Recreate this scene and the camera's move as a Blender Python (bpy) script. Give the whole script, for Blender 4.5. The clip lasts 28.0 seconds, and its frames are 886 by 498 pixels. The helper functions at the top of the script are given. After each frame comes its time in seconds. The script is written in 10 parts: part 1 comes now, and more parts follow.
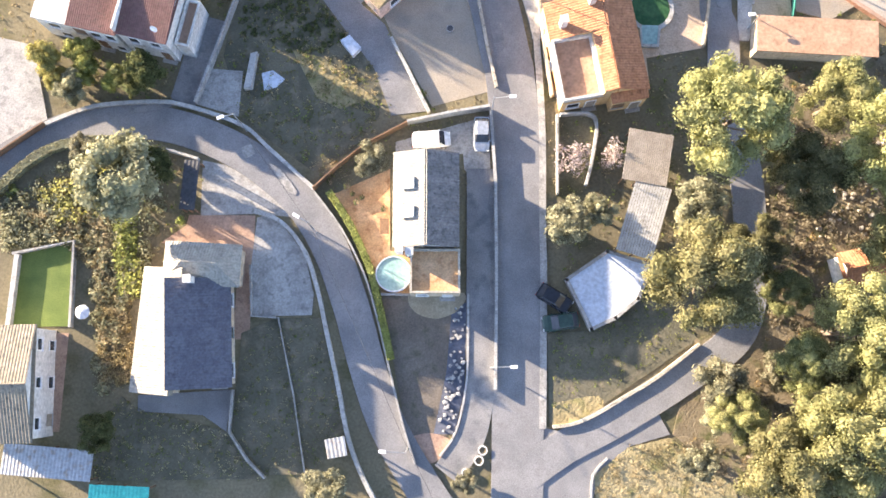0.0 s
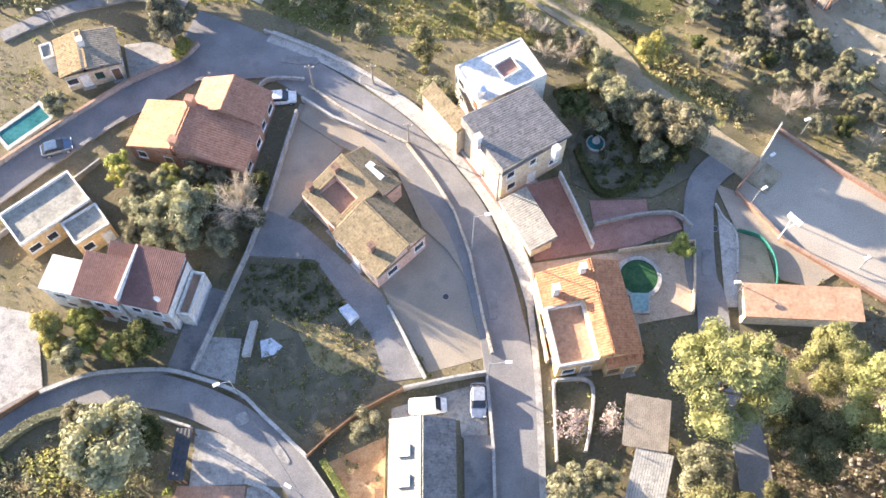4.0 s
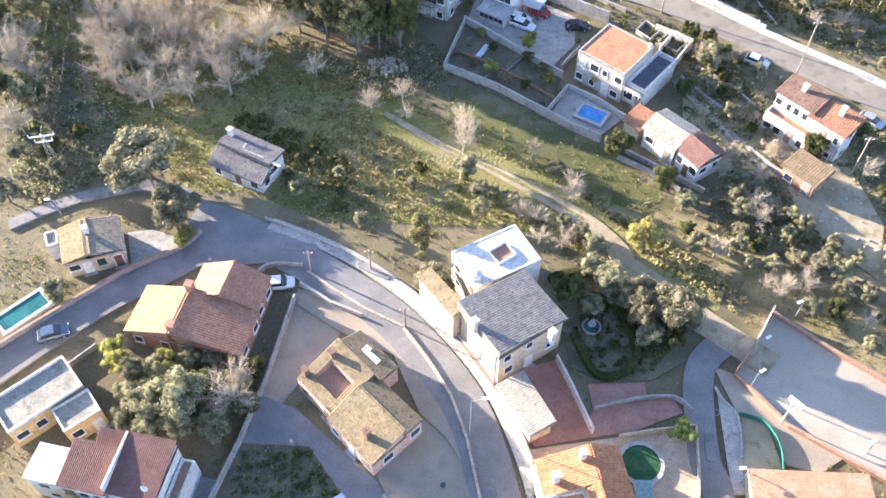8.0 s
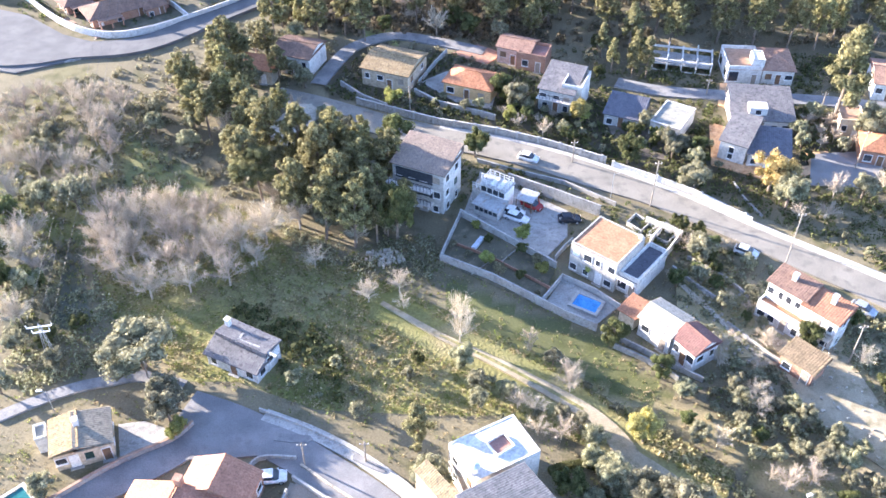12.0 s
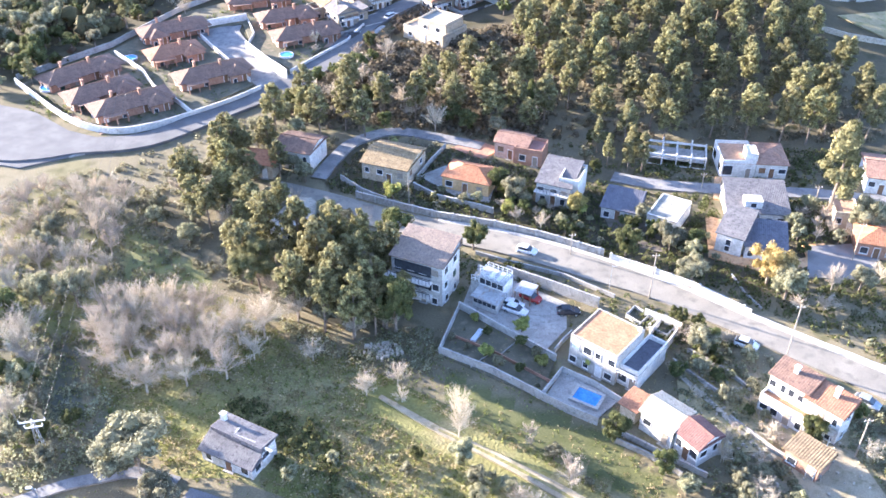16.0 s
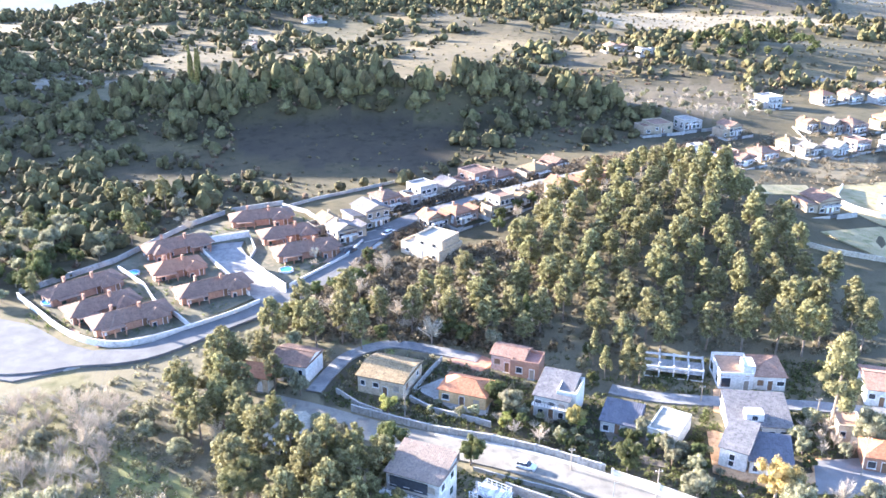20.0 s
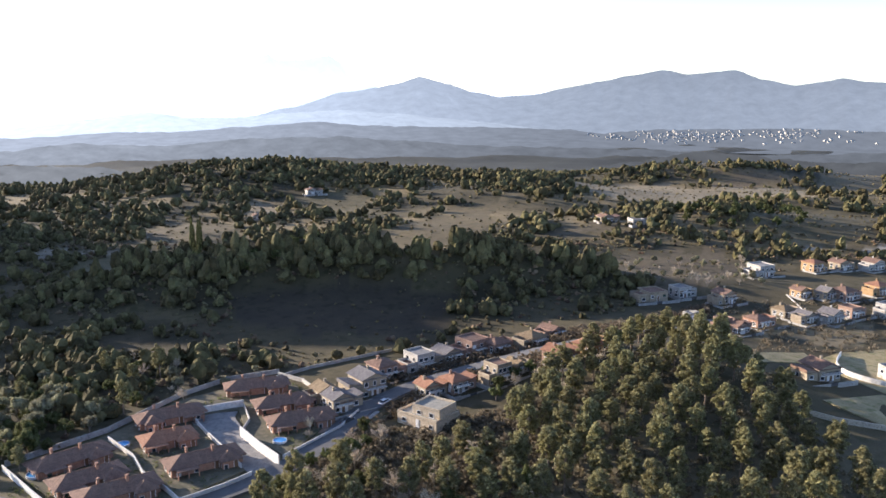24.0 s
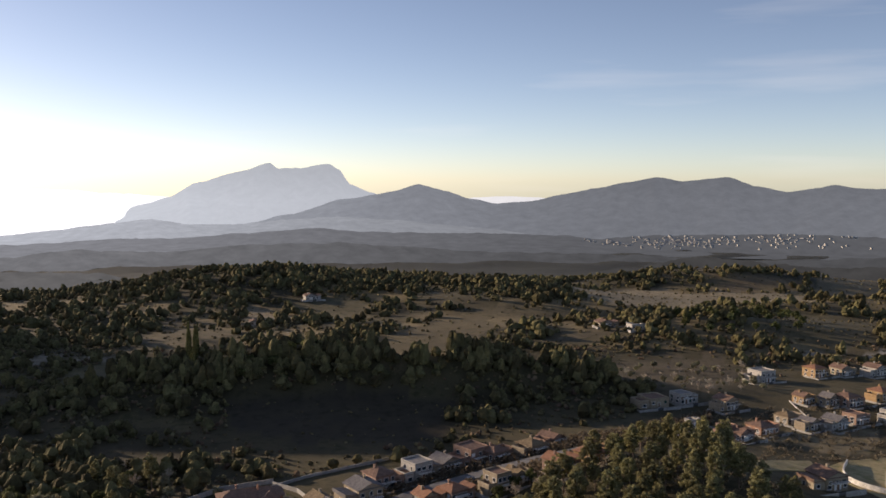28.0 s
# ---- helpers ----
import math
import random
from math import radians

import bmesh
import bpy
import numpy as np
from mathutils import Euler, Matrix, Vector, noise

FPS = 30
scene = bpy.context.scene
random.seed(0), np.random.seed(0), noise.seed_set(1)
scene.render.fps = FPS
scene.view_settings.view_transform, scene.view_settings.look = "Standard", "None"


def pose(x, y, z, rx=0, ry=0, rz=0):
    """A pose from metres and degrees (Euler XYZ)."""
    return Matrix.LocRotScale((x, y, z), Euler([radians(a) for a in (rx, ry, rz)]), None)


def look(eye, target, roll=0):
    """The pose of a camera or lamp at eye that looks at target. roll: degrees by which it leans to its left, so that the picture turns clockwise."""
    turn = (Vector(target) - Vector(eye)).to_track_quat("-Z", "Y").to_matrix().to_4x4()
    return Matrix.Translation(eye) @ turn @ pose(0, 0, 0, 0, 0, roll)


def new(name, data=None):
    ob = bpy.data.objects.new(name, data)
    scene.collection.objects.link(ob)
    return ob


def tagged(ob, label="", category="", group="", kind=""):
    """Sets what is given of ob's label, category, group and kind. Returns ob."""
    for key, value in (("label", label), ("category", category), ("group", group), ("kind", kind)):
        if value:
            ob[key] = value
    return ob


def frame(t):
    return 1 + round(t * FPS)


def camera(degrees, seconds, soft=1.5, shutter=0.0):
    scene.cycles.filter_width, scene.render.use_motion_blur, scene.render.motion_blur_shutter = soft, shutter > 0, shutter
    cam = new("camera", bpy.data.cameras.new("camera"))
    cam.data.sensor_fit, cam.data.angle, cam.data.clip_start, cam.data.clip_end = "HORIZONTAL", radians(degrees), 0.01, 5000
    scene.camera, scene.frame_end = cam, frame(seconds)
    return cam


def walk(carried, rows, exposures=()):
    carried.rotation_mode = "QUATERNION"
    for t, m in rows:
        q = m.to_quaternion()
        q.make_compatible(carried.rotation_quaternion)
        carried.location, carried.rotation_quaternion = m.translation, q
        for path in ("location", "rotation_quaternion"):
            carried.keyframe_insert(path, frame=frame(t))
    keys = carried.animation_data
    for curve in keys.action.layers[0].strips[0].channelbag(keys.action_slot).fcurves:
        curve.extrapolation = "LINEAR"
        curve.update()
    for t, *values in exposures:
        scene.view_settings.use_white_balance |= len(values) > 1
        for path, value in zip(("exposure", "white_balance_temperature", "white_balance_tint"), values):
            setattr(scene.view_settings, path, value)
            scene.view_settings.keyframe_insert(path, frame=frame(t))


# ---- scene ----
cam = camera(52.67, 28.0, soft=1.6)
EYE = 92.0
ROWS = [
    # seconds, turn to the left, tilt, lean
    (0.0, 0.00, -82.01, 1.07),
    (0.5, -0.37, -80.37, 0.83),
    (1.0, -0.73, -77.47, 0.45),
    (1.5, -0.97, -74.12, 0.25),
    (2.0, -1.14, -71.40, 0.12),
    (2.5, -1.21, -69.48, 0.07),
    (4.5, -1.51, -63.25, -0.03),
    (5.0, -1.62, -60.96, -0.10),
    (5.5, -1.70, -58.73, -0.11),
    (6.0, -1.76, -56.94, -0.14),
    (6.5, -1.78, -55.69, -0.10),
    (7.0, -1.81, -54.64, -0.13),
    (7.5, -1.81, -53.96, -0.09),
    (8.0, -1.81, -53.38, -0.10),
    (8.5, -1.82, -51.95, -0.10),
    (9.0, -1.89, -49.44, -0.09),
    (9.5, -1.95, -47.13, -0.12),
    (10.0, -2.01, -45.12, -0.11),
    (10.5, -2.04, -43.69, -0.11),
    (11.0, -2.06, -42.56, -0.11),
    (11.5, -2.08, -41.80, -0.12),
    (13.5, -2.11, -39.86, -0.07),
    (14.0, -2.12, -38.92, -0.10),
    (14.5, -2.15, -37.82, -0.08),
    (15.0, -2.18, -36.74, -0.11),
    (15.5, -2.18, -35.98, -0.11),
    (16.0, -2.18, -35.40, -0.10),
    (16.5, -2.21, -34.49, -0.12),
    (17.0, -2.23, -32.81, -0.13),
    (17.5, -2.26, -30.65, -0.12),
    (18.0, -2.28, -28.90, -0.11),
    (18.5, -2.31, -27.22, -0.11),
    (19.0, -2.34, -25.22, -0.11),
    (19.5, -2.37, -23.30, -0.09),
    (20.0, -2.41, -21.85, -0.10),
    (20.5, -2.43, -20.14, -0.07),
    (21.0, -2.45, -18.51, -0.09),
    (21.5, -2.48, -16.96, -0.08),
    (23.5, -2.56, -12.12, -0.05),
    (24.0, -2.58, -11.12, -0.07),
    (24.5, -2.60, -10.13, -0.03),
    (25.0, -2.63, -9.03, -0.05),
    (25.5, -2.65, -8.10, -0.03),
    (26.0, -2.63, -7.44, -0.06),
    (26.5, -2.66, -6.49, -0.02),
    (27.0, -2.66, -5.59, -0.01),
    (27.5, -2.71, -4.85, 0.07),
    (28.0, -2.70, -4.38, 0.00),
]
EXPOSURES = [(0.0, 2.32, 7000, 15), (5.0, 2.3, 6700, 15), (8.0, 2.42, 6450, 16), (10.0, 2.62, 6150, 16), (14.0, 2.8, 5950, 18), (18.0, 3.05, 5950, 16), (20.0, 3.15, 5850, 15), (21.5, 2.88, 5800, 16), (23.5, 1.55, 6300, 16), (25.0, 0.95, 6450, 18), (28.0, 0.05, 7450, 20)]
walk(cam, [(t, pose(0, 0, EYE, 90 + pitch, 0, yaw) @ pose(0, 0, 0, 0, 0, -roll)) for t, yaw, pitch, roll in ROWS], EXPOSURES)

# ---- light: low winter sun, ahead and to the left ----
SUN_AZ, SUN_EL = -60.0, 12.5
sun_way = Vector((math.sin(radians(SUN_AZ)) * math.cos(radians(SUN_EL)), math.cos(radians(SUN_AZ)) * math.cos(radians(SUN_EL)), math.sin(radians(SUN_EL))))
world = bpy.data.worlds.new("sky")
scene.world = world
world.use_nodes = True
wn = world.node_tree.nodes
sky = wn.new("ShaderNodeTexSky")
sky.sky_type, sky.sun_disc = "NISHITA", False
sky.sun_elevation, sky.sun_rotation = radians(SUN_EL), radians(SUN_AZ)
sky.air_density, sky.dust_density, sky.ozone_density, sky.altitude = 0.6, 0.95, 0.9, 1500
wn["Background"].inputs["Strength"].default_value = 0.15
# thin streaks of high cloud
wl = world.node_tree.links
sky_way = wn.new("ShaderNodeTexCoord")
squash = wn.new("ShaderNodeMapping")
squash.inputs["Scale"].default_value = (1.6, 1.6, 16.0)
squash.inputs["Rotation"].default_value = (0.05, 0.09, 0.0)
wl.new(sky_way.outputs["Generated"], squash.inputs["Vector"])
streak = wn.new("ShaderNodeTexNoise")
streak.inputs["Scale"].default_value, streak.inputs["Detail"].default_value = 1.7, 5.0
wl.new(squash.outputs[0], streak.inputs["Vector"])
thin = wn.new("ShaderNodeMapRange")
thin.inputs["From Min"].default_value, thin.inputs["From Max"].default_value = 0.55, 0.8
thin.inputs["To Min"].default_value, thin.inputs["To Max"].default_value = 0.0, 0.2
wl.new(streak.outputs["Fac"], thin.inputs["Value"])
cirrus = wn.new("ShaderNodeMix")
cirrus.data_type, cirrus.blend_type = "RGBA", "MIX"
wl.new(thin.outputs[0], cirrus.inputs[0])
wl.new(sky.outputs[0], cirrus.inputs[6])
cirrus.inputs[7].default_value = (6.5, 6.8, 7.0, 1)
wl.new(cirrus.outputs[2], wn["Background"].inputs["Color"])
sun = new("sun", bpy.data.lights.new("sun", "SUN"))
sun.data.energy, sun.data.angle, sun.data.color = 5.0, radians(0.6), (1.0, 0.88, 0.70)
sun.matrix_basis = look(sun_way * 300, (0, 0, 0))

# ---- materials ----
MATS = {}


def surf(name, a, b, rough=0.85, big=0.3, fine=6.0, bump=0.3, metal=0.0, third=None, vary=0.0, spec=0.3, obj=False, dist=0.05):
    """A two-scale surface: colour a to b by large stains, grain on top, third in blotches, vary by object."""
    m = bpy.data.materials.new(name)
    m.use_nodes = True
    t, n = m.node_tree.links, m.node_tree.nodes
    p = n["Principled BSDF"]
    tc = n.new("ShaderNodeTexCoord") if obj else n.new("ShaderNodeNewGeometry")
    where = tc.outputs["Object"] if obj else tc.outputs["Position"]

    def noise_tex(scale, detail=4.0):
        x = n.new("ShaderNodeTexNoise")
        x.inputs["Scale"].default_value, x.inputs["Detail"].default_value = scale, detail
        t.new(where, x.inputs["Vector"])
        return x.outputs["Fac"]

    def ramp(fac, lo, hi):
        r = n.new("ShaderNodeMapRange")
        r.inputs["From Min"].default_value, r.inputs["From Max"].default_value = lo, hi
        t.new(fac, r.inputs["Value"])
        return r.outputs[0]

    def mix(fac, c1, c2, mode="MIX"):
        x = n.new("ShaderNodeMix")
        x.data_type, x.blend_type = "RGBA", mode
        for sock, v in ((x.inputs[0], fac), (x.inputs[6], c1), (x.inputs[7], c2)):
            if isinstance(v, tuple):
                sock.default_value = (*v, 1)
            elif isinstance(v, float):
                sock.default_value = v
            else:
                t.new(v, sock)
        return x.outputs[2]

    col = mix(ramp(noise_tex(big, 6.0), 0.35, 0.65), a, b)
    if third:
        col = mix(ramp(noise_tex(big * 2.7, 5.0), 0.52, 0.68), col, third)
    grain = noise_tex(fine, 5.0)
    shade = n.new("ShaderNodeMapRange")
    shade.inputs["From Min"].default_value, shade.inputs["From Max"].default_value = 0.3, 0.7
    shade.inputs["To Min"].default_value, shade.inputs["To Max"].default_value = 0.8, 1.2
    t.new(grain, shade.inputs["Value"])
    comb = n.new("ShaderNodeCombineColor")
    for k in range(3):
        t.new(shade.outputs[0], comb.inputs[k])
    col = mix(1.0, col, comb.outputs[0], "MULTIPLY")
    if vary:
        info = n.new("ShaderNodeObjectInfo")
        hsv = n.new("ShaderNodeHueSaturation")
        t.new(col, hsv.inputs["Color"])
        r = n.new("ShaderNodeMapRange")
        r.inputs["To Min"].default_value, r.inputs["To Max"].default_value = 1 - vary, 1 + vary
        t.new(info.outputs["Random"], r.inputs["Value"])
        t.new(r.outputs[0], hsv.inputs["Value"])
        r2 = n.new("ShaderNodeMapRange")
        r2.inputs["To Min"].default_value, r2.inputs["To Max"].default_value = 0.5 - vary * 0.07, 0.5 + vary * 0.07
        t.new(info.outputs["Random"], r2.inputs["Value"])
        t.new(r2.outputs[0], hsv.inputs["Hue"])
        col = hsv.outputs[0]
    t.new(col, p.inputs["Base Color"])
    p.inputs["Roughness"].default_value, p.inputs["Metallic"].default_value = rough, metal
    p.inputs["Specular IOR Level"].default_value = spec
    if bump:
        b_ = n.new("ShaderNodeBump")
        b_.inputs["Strength"].default_value, b_.inputs["Distance"].default_value = bump, dist
        t.new(grain, b_.inputs["Height"])
        t.new(b_.outputs[0], p.inputs["Normal"])
    MATS[name] = m
    return m


def leafy(name, a, b, vary=0.2):
    """Foliage: part of the light passes through the leaves; tone changes from tree to tree and clump to clump."""
    m = surf(name, a, b, 0.75, 0.5, 2.5, 0.0, vary=vary, spec=0.15, obj=True)
    n, t = m.node_tree.nodes, m.node_tree.links
    p = n["Principled BSDF"]
    tr = n.new("ShaderNodeBsdfTranslucent")
    mx = n.new("ShaderNodeMixShader")
    mx.inputs[0].default_value = 0.4
    src = p.inputs["Base Color"].links[0].from_socket
    isl = n.new("ShaderNodeNewGeometry")
    rr = n.new("ShaderNodeMapRange")
    rr.inputs["To Min"].default_value, rr.inputs["To Max"].default_value = 0.6, 1.35
    t.new(isl.outputs["Random Per Island"], rr.inputs["Value"])
    h = n.new("ShaderNodeHueSaturation")
    t.new(rr.outputs[0], h.inputs["Value"])
    t.new(src, h.inputs["Color"])
    t.new(h.outputs[0], p.inputs["Base Color"])
    t.new(h.outputs[0], tr.inputs["Color"])
    t.new(p.outputs[0], mx.inputs[1])
    t.new(tr.outputs[0], mx.inputs[2])
    t.new(mx.outputs[0], n["Material Output"].inputs["Surface"])
    return m


def crown_mass(name, a, b):
    """Closed tree crowns seen from afar: mottled leaf masses, each of its own tone."""
    m = surf(name, a, b, 0.9, 0.25, 1.1, 1.0, spec=0.1, dist=0.5)
    n, t = m.node_tree.nodes, m.node_tree.links
    p = n["Principled BSDF"]
    src = p.inputs["Base Color"].links[0].from_socket
    isl = n.new("ShaderNodeNewGeometry")
    h = n.new("ShaderNodeHueSaturation")
    for sock, lo, hi in (("Value", 0.6, 1.45), ("Hue", 0.485, 0.51)):
        r = n.new("ShaderNodeMapRange")
        r.inputs["To Min"].default_value, r.inputs["To Max"].default_value = lo, hi
        t.new(isl.outputs["Random Per Island"], r.inputs["Value"])
        t.new(r.outputs[0], h.inputs[sock])
    t.new(src, h.inputs["Color"])
    t.new(h.outputs[0], p.inputs["Base Color"])
    return m


surf("asphalt", (0.19, 0.187, 0.19), (0.27, 0.262, 0.26), 0.9, 0.25, 9.0, 0.2, third=(0.225, 0.215, 0.215))
surf("asphalt_worn", (0.118, 0.118, 0.122), (0.165, 0.162, 0.163), 0.9, 0.25, 9.0, 0.2, third=(0.135, 0.132, 0.133))
surf("street_pale", (0.225, 0.205, 0.175), (0.285, 0.26, 0.22), 0.9, 0.2, 7.0, 0.25, third=(0.185, 0.17, 0.148))
surf("asphalt_old", (0.20, 0.195, 0.20), (0.29, 0.28, 0.27), 0.9, 0.3, 8.0, 0.25, third=(0.17, 0.17, 0.175))
surf("concrete", (0.32, 0.305, 0.285), (0.42, 0.405, 0.38), 0.88, 0.5, 5.0, 0.25, third=(0.25, 0.24, 0.225))
surf("concrete_pale", (0.39, 0.378, 0.355), (0.48, 0.465, 0.435), 0.85, 0.6, 5.0, 0.2, third=(0.31, 0.298, 0.278))
surf("blockwork", (0.33, 0.31, 0.28), (0.45, 0.42, 0.38), 0.9, 0.7, 4.0, 0.4, third=(0.24, 0.22, 0.2))
surf("gravel", (0.31, 0.265, 0.21), (0.40, 0.345, 0.28), 0.95, 0.12, 10.0, 0.5, third=(0.30, 0.27, 0.23))
surf("soil", (0.15, 0.118, 0.075), (0.25, 0.2, 0.13), 0.95, 0.2, 5.0, 0.6, third=(0.12, 0.12, 0.05), dist=0.15)
surf("dry_grass", (0.28, 0.23, 0.12), (0.40, 0.33, 0.19), 0.95, 0.15, 4.0, 0.8, third=(0.2, 0.19, 0.08), dist=0.2)
surf("meadow", (0.18, 0.18, 0.06), (0.29, 0.25, 0.115), 0.95, 0.06, 2.5, 0.8, third=(0.28, 0.24, 0.13), dist=0.25)
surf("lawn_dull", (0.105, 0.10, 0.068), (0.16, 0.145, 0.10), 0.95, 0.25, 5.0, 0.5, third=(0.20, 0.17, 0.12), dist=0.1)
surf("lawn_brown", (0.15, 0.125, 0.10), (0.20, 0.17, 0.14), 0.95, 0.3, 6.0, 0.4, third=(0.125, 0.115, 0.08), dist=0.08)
surf("turf", (0.10, 0.145, 0.04), (0.15, 0.195, 0.055), 0.95, 0.5, 9.0, 0.5)
surf("track", (0.33, 0.275, 0.19), (0.43, 0.365, 0.26), 0.95, 0.25, 6.0, 0.4, third=(0.24, 0.21, 0.13))
surf("terracotta_paving", (0.36, 0.235, 0.17), (0.45, 0.30, 0.22), 0.85, 0.5, 6.0, 0.25, third=(0.31, 0.20, 0.15))
surf("ochre_paving", (0.55, 0.32, 0.16), (0.66, 0.42, 0.24), 0.85, 0.5, 6.0, 0.25, third=(0.42, 0.22, 0.11))
surf("peach_paving", (0.49, 0.365, 0.265), (0.57, 0.435, 0.325), 0.85, 0.5, 6.0, 0.2, third=(0.42, 0.31, 0.225))
surf("red_paving", (0.34, 0.19, 0.155), (0.41, 0.24, 0.20), 0.85, 0.4, 6.0, 0.25, third=(0.31, 0.17, 0.14))
surf("sand_court", (0.37, 0.325, 0.265), (0.44, 0.39, 0.325), 0.95, 0.12, 7.0, 0.25, third=(0.38, 0.335, 0.28))
surf("tile_ochre", (0.27, 0.19, 0.10), (0.36, 0.262, 0.15), 0.88, 0.9, 4.0, 0.6, third=(0.17, 0.125, 0.075), obj=True)
surf("tile_orange", (0.40, 0.172, 0.088), (0.50, 0.232, 0.125), 0.85, 0.9, 4.0, 0.5, third=(0.30, 0.13, 0.07), obj=True)
surf("tile_maroon", (0.165, 0.085, 0.075), (0.205, 0.11, 0.095), 0.85, 0.8, 4.0, 0.4, third=(0.16, 0.095, 0.08), obj=True)
surf("tile_brown", (0.30, 0.175, 0.125), (0.40, 0.24, 0.17), 0.88, 0.9, 4.0, 0.5, third=(0.21, 0.13, 0.10), obj=True)
surf("tile_olive", (0.225, 0.172, 0.102), (0.305, 0.238, 0.148), 0.9, 0.9, 4.0, 0.6, third=(0.15, 0.122, 0.085), obj=True)
surf("tile_umber", (0.195, 0.122, 0.092), (0.265, 0.165, 0.122), 0.88, 0.9, 4.0, 0.5, third=(0.145, 0.095, 0.076), obj=True)
surf("tile_straw", (0.215, 0.155, 0.092), (0.29, 0.212, 0.128), 0.88, 0.9, 4.0, 0.5, third=(0.15, 0.11, 0.07), obj=True)
surf("tile_clay", (0.30, 0.15, 0.092), (0.38, 0.195, 0.12), 0.86, 0.9, 4.0, 0.4, third=(0.23, 0.12, 0.08), obj=True)
surf("tile_rosy", (0.245, 0.185, 0.15), (0.315, 0.24, 0.19), 0.9, 0.9, 4.0, 0.5, third=(0.18, 0.145, 0.125), obj=True)
surf("tile_grey", (0.185, 0.172, 0.165), (0.265, 0.245, 0.23), 0.88, 0.9, 4.0, 0.4, third=(0.14, 0.132, 0.128), obj=True)
surf("tile_pale", (0.40, 0.36, 0.29), (0.50, 0.45, 0.37), 0.85, 0.9, 4.0, 0.4, third=(0.31, 0.28, 0.235), obj=True)
surf("tile_salmon", (0.43, 0.205, 0.115), (0.51, 0.265, 0.155), 0.85, 0.9, 4.0, 0.4, third=(0.36, 0.19, 0.12), obj=True)
# darker copy of tile_salmon, with the shade of the east slope in it
surf("tile_salmon_shade", (0.35, 0.175, 0.115), (0.43, 0.225, 0.15), 0.85, 0.9, 4.0, 0.3, third=(0.30, 0.145, 0.095), obj=True)
surf("tile_mossy", (0.235, 0.20, 0.15), (0.315, 0.265, 0.20), 0.9, 0.9, 4.0, 0.5, third=(0.17, 0.15, 0.12), obj=True)
surf("tile_cream", (0.31, 0.29, 0.25), (0.38, 0.355, 0.305), 0.85, 0.8, 4.0, 0.3, third=(0.26, 0.24, 0.205), obj=True)
surf("deck_peach", (0.40, 0.205, 0.115), (0.47, 0.25, 0.145), 0.88, 0.5, 3.0, 0.15, third=(0.35, 0.175, 0.10), obj=True)
surf("slate_roof", (0.105, 0.105, 0.13), (0.14, 0.14, 0.165), 0.6, 0.6, 4.0, 0.2, third=(0.09, 0.09, 0.11), obj=True)
surf("tile_dark", (0.15, 0.14, 0.145), (0.22, 0.205, 0.20), 0.88, 0.9, 4.0, 0.4, third=(0.11, 0.1, 0.105), obj=True)
surf("deck_salmon", (0.46, 0.275, 0.175), (0.535, 0.335, 0.225), 0.85, 0.4, 3.0, 0.15, third=(0.40, 0.24, 0.155), obj=True)
surf("deck_grey", (0.30, 0.285, 0.24), (0.38, 0.36, 0.305), 0.9, 0.4, 4.0, 0.2, third=(0.22, 0.21, 0.19), obj=True)
surf("plaster_white", (0.60, 0.575, 0.54), (0.70, 0.675, 0.64), 0.85, 0.5, 3.0, 0.1, third=(0.50, 0.475, 0.435), obj=True)
surf("plaster_cream", (0.52, 0.42, 0.305), (0.61, 0.51, 0.375), 0.85, 0.5, 3.0, 0.1, third=(0.43, 0.345, 0.25), obj=True)
surf("plaster_grey", (0.45, 0.44, 0.42), (0.55, 0.53, 0.5), 0.88, 0.5, 3.0, 0.15, third=(0.37, 0.36, 0.34), obj=True)
surf("plaster_ochre", (0.60, 0.40, 0.20), (0.68, 0.48, 0.26), 0.85, 0.5, 3.0, 0.1, third=(0.5, 0.33, 0.17), obj=True)
surf("plaster_pink", (0.58, 0.40, 0.32), (0.66, 0.47, 0.38), 0.85, 0.5, 3.0, 0.1, third=(0.48, 0.33, 0.27), obj=True)
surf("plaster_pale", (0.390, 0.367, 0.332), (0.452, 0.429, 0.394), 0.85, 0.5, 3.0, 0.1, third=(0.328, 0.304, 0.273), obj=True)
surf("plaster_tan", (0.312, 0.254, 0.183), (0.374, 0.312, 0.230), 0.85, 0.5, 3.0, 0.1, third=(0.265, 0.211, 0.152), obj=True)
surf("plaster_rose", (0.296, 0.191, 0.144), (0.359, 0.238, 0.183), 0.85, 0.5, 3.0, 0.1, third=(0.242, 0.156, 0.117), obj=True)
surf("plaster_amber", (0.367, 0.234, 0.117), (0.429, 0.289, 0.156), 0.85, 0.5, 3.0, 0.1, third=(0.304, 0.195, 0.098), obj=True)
surf("brick", (0.34, 0.19, 0.13), (0.42, 0.25, 0.175), 0.9, 0.8, 7.0, 0.3, third=(0.32, 0.16, 0.11), obj=True)
surf("stone", (0.40, 0.35, 0.28), (0.54, 0.48, 0.39), 0.9, 0.9, 4.0, 0.6, third=(0.27, 0.24, 0.2))
surf("slate_stone", (0.10, 0.11, 0.14), (0.15, 0.16, 0.2), 0.8, 0.9, 4.0, 0.4)
surf("glass_dark", (0.035, 0.04, 0.05), (0.05, 0.055, 0.065), 0.08, 0.5, 2.0, 0.0, spec=0.6, obj=True)
surf("frame_white", (0.72, 0.71, 0.69), (0.78, 0.77, 0.75), 0.5, 0.5, 3.0, 0.0, obj=True)
surf("wood_brown", (0.17, 0.10, 0.06), (0.25, 0.15, 0.09), 0.7, 0.8, 6.0, 0.2, obj=True)
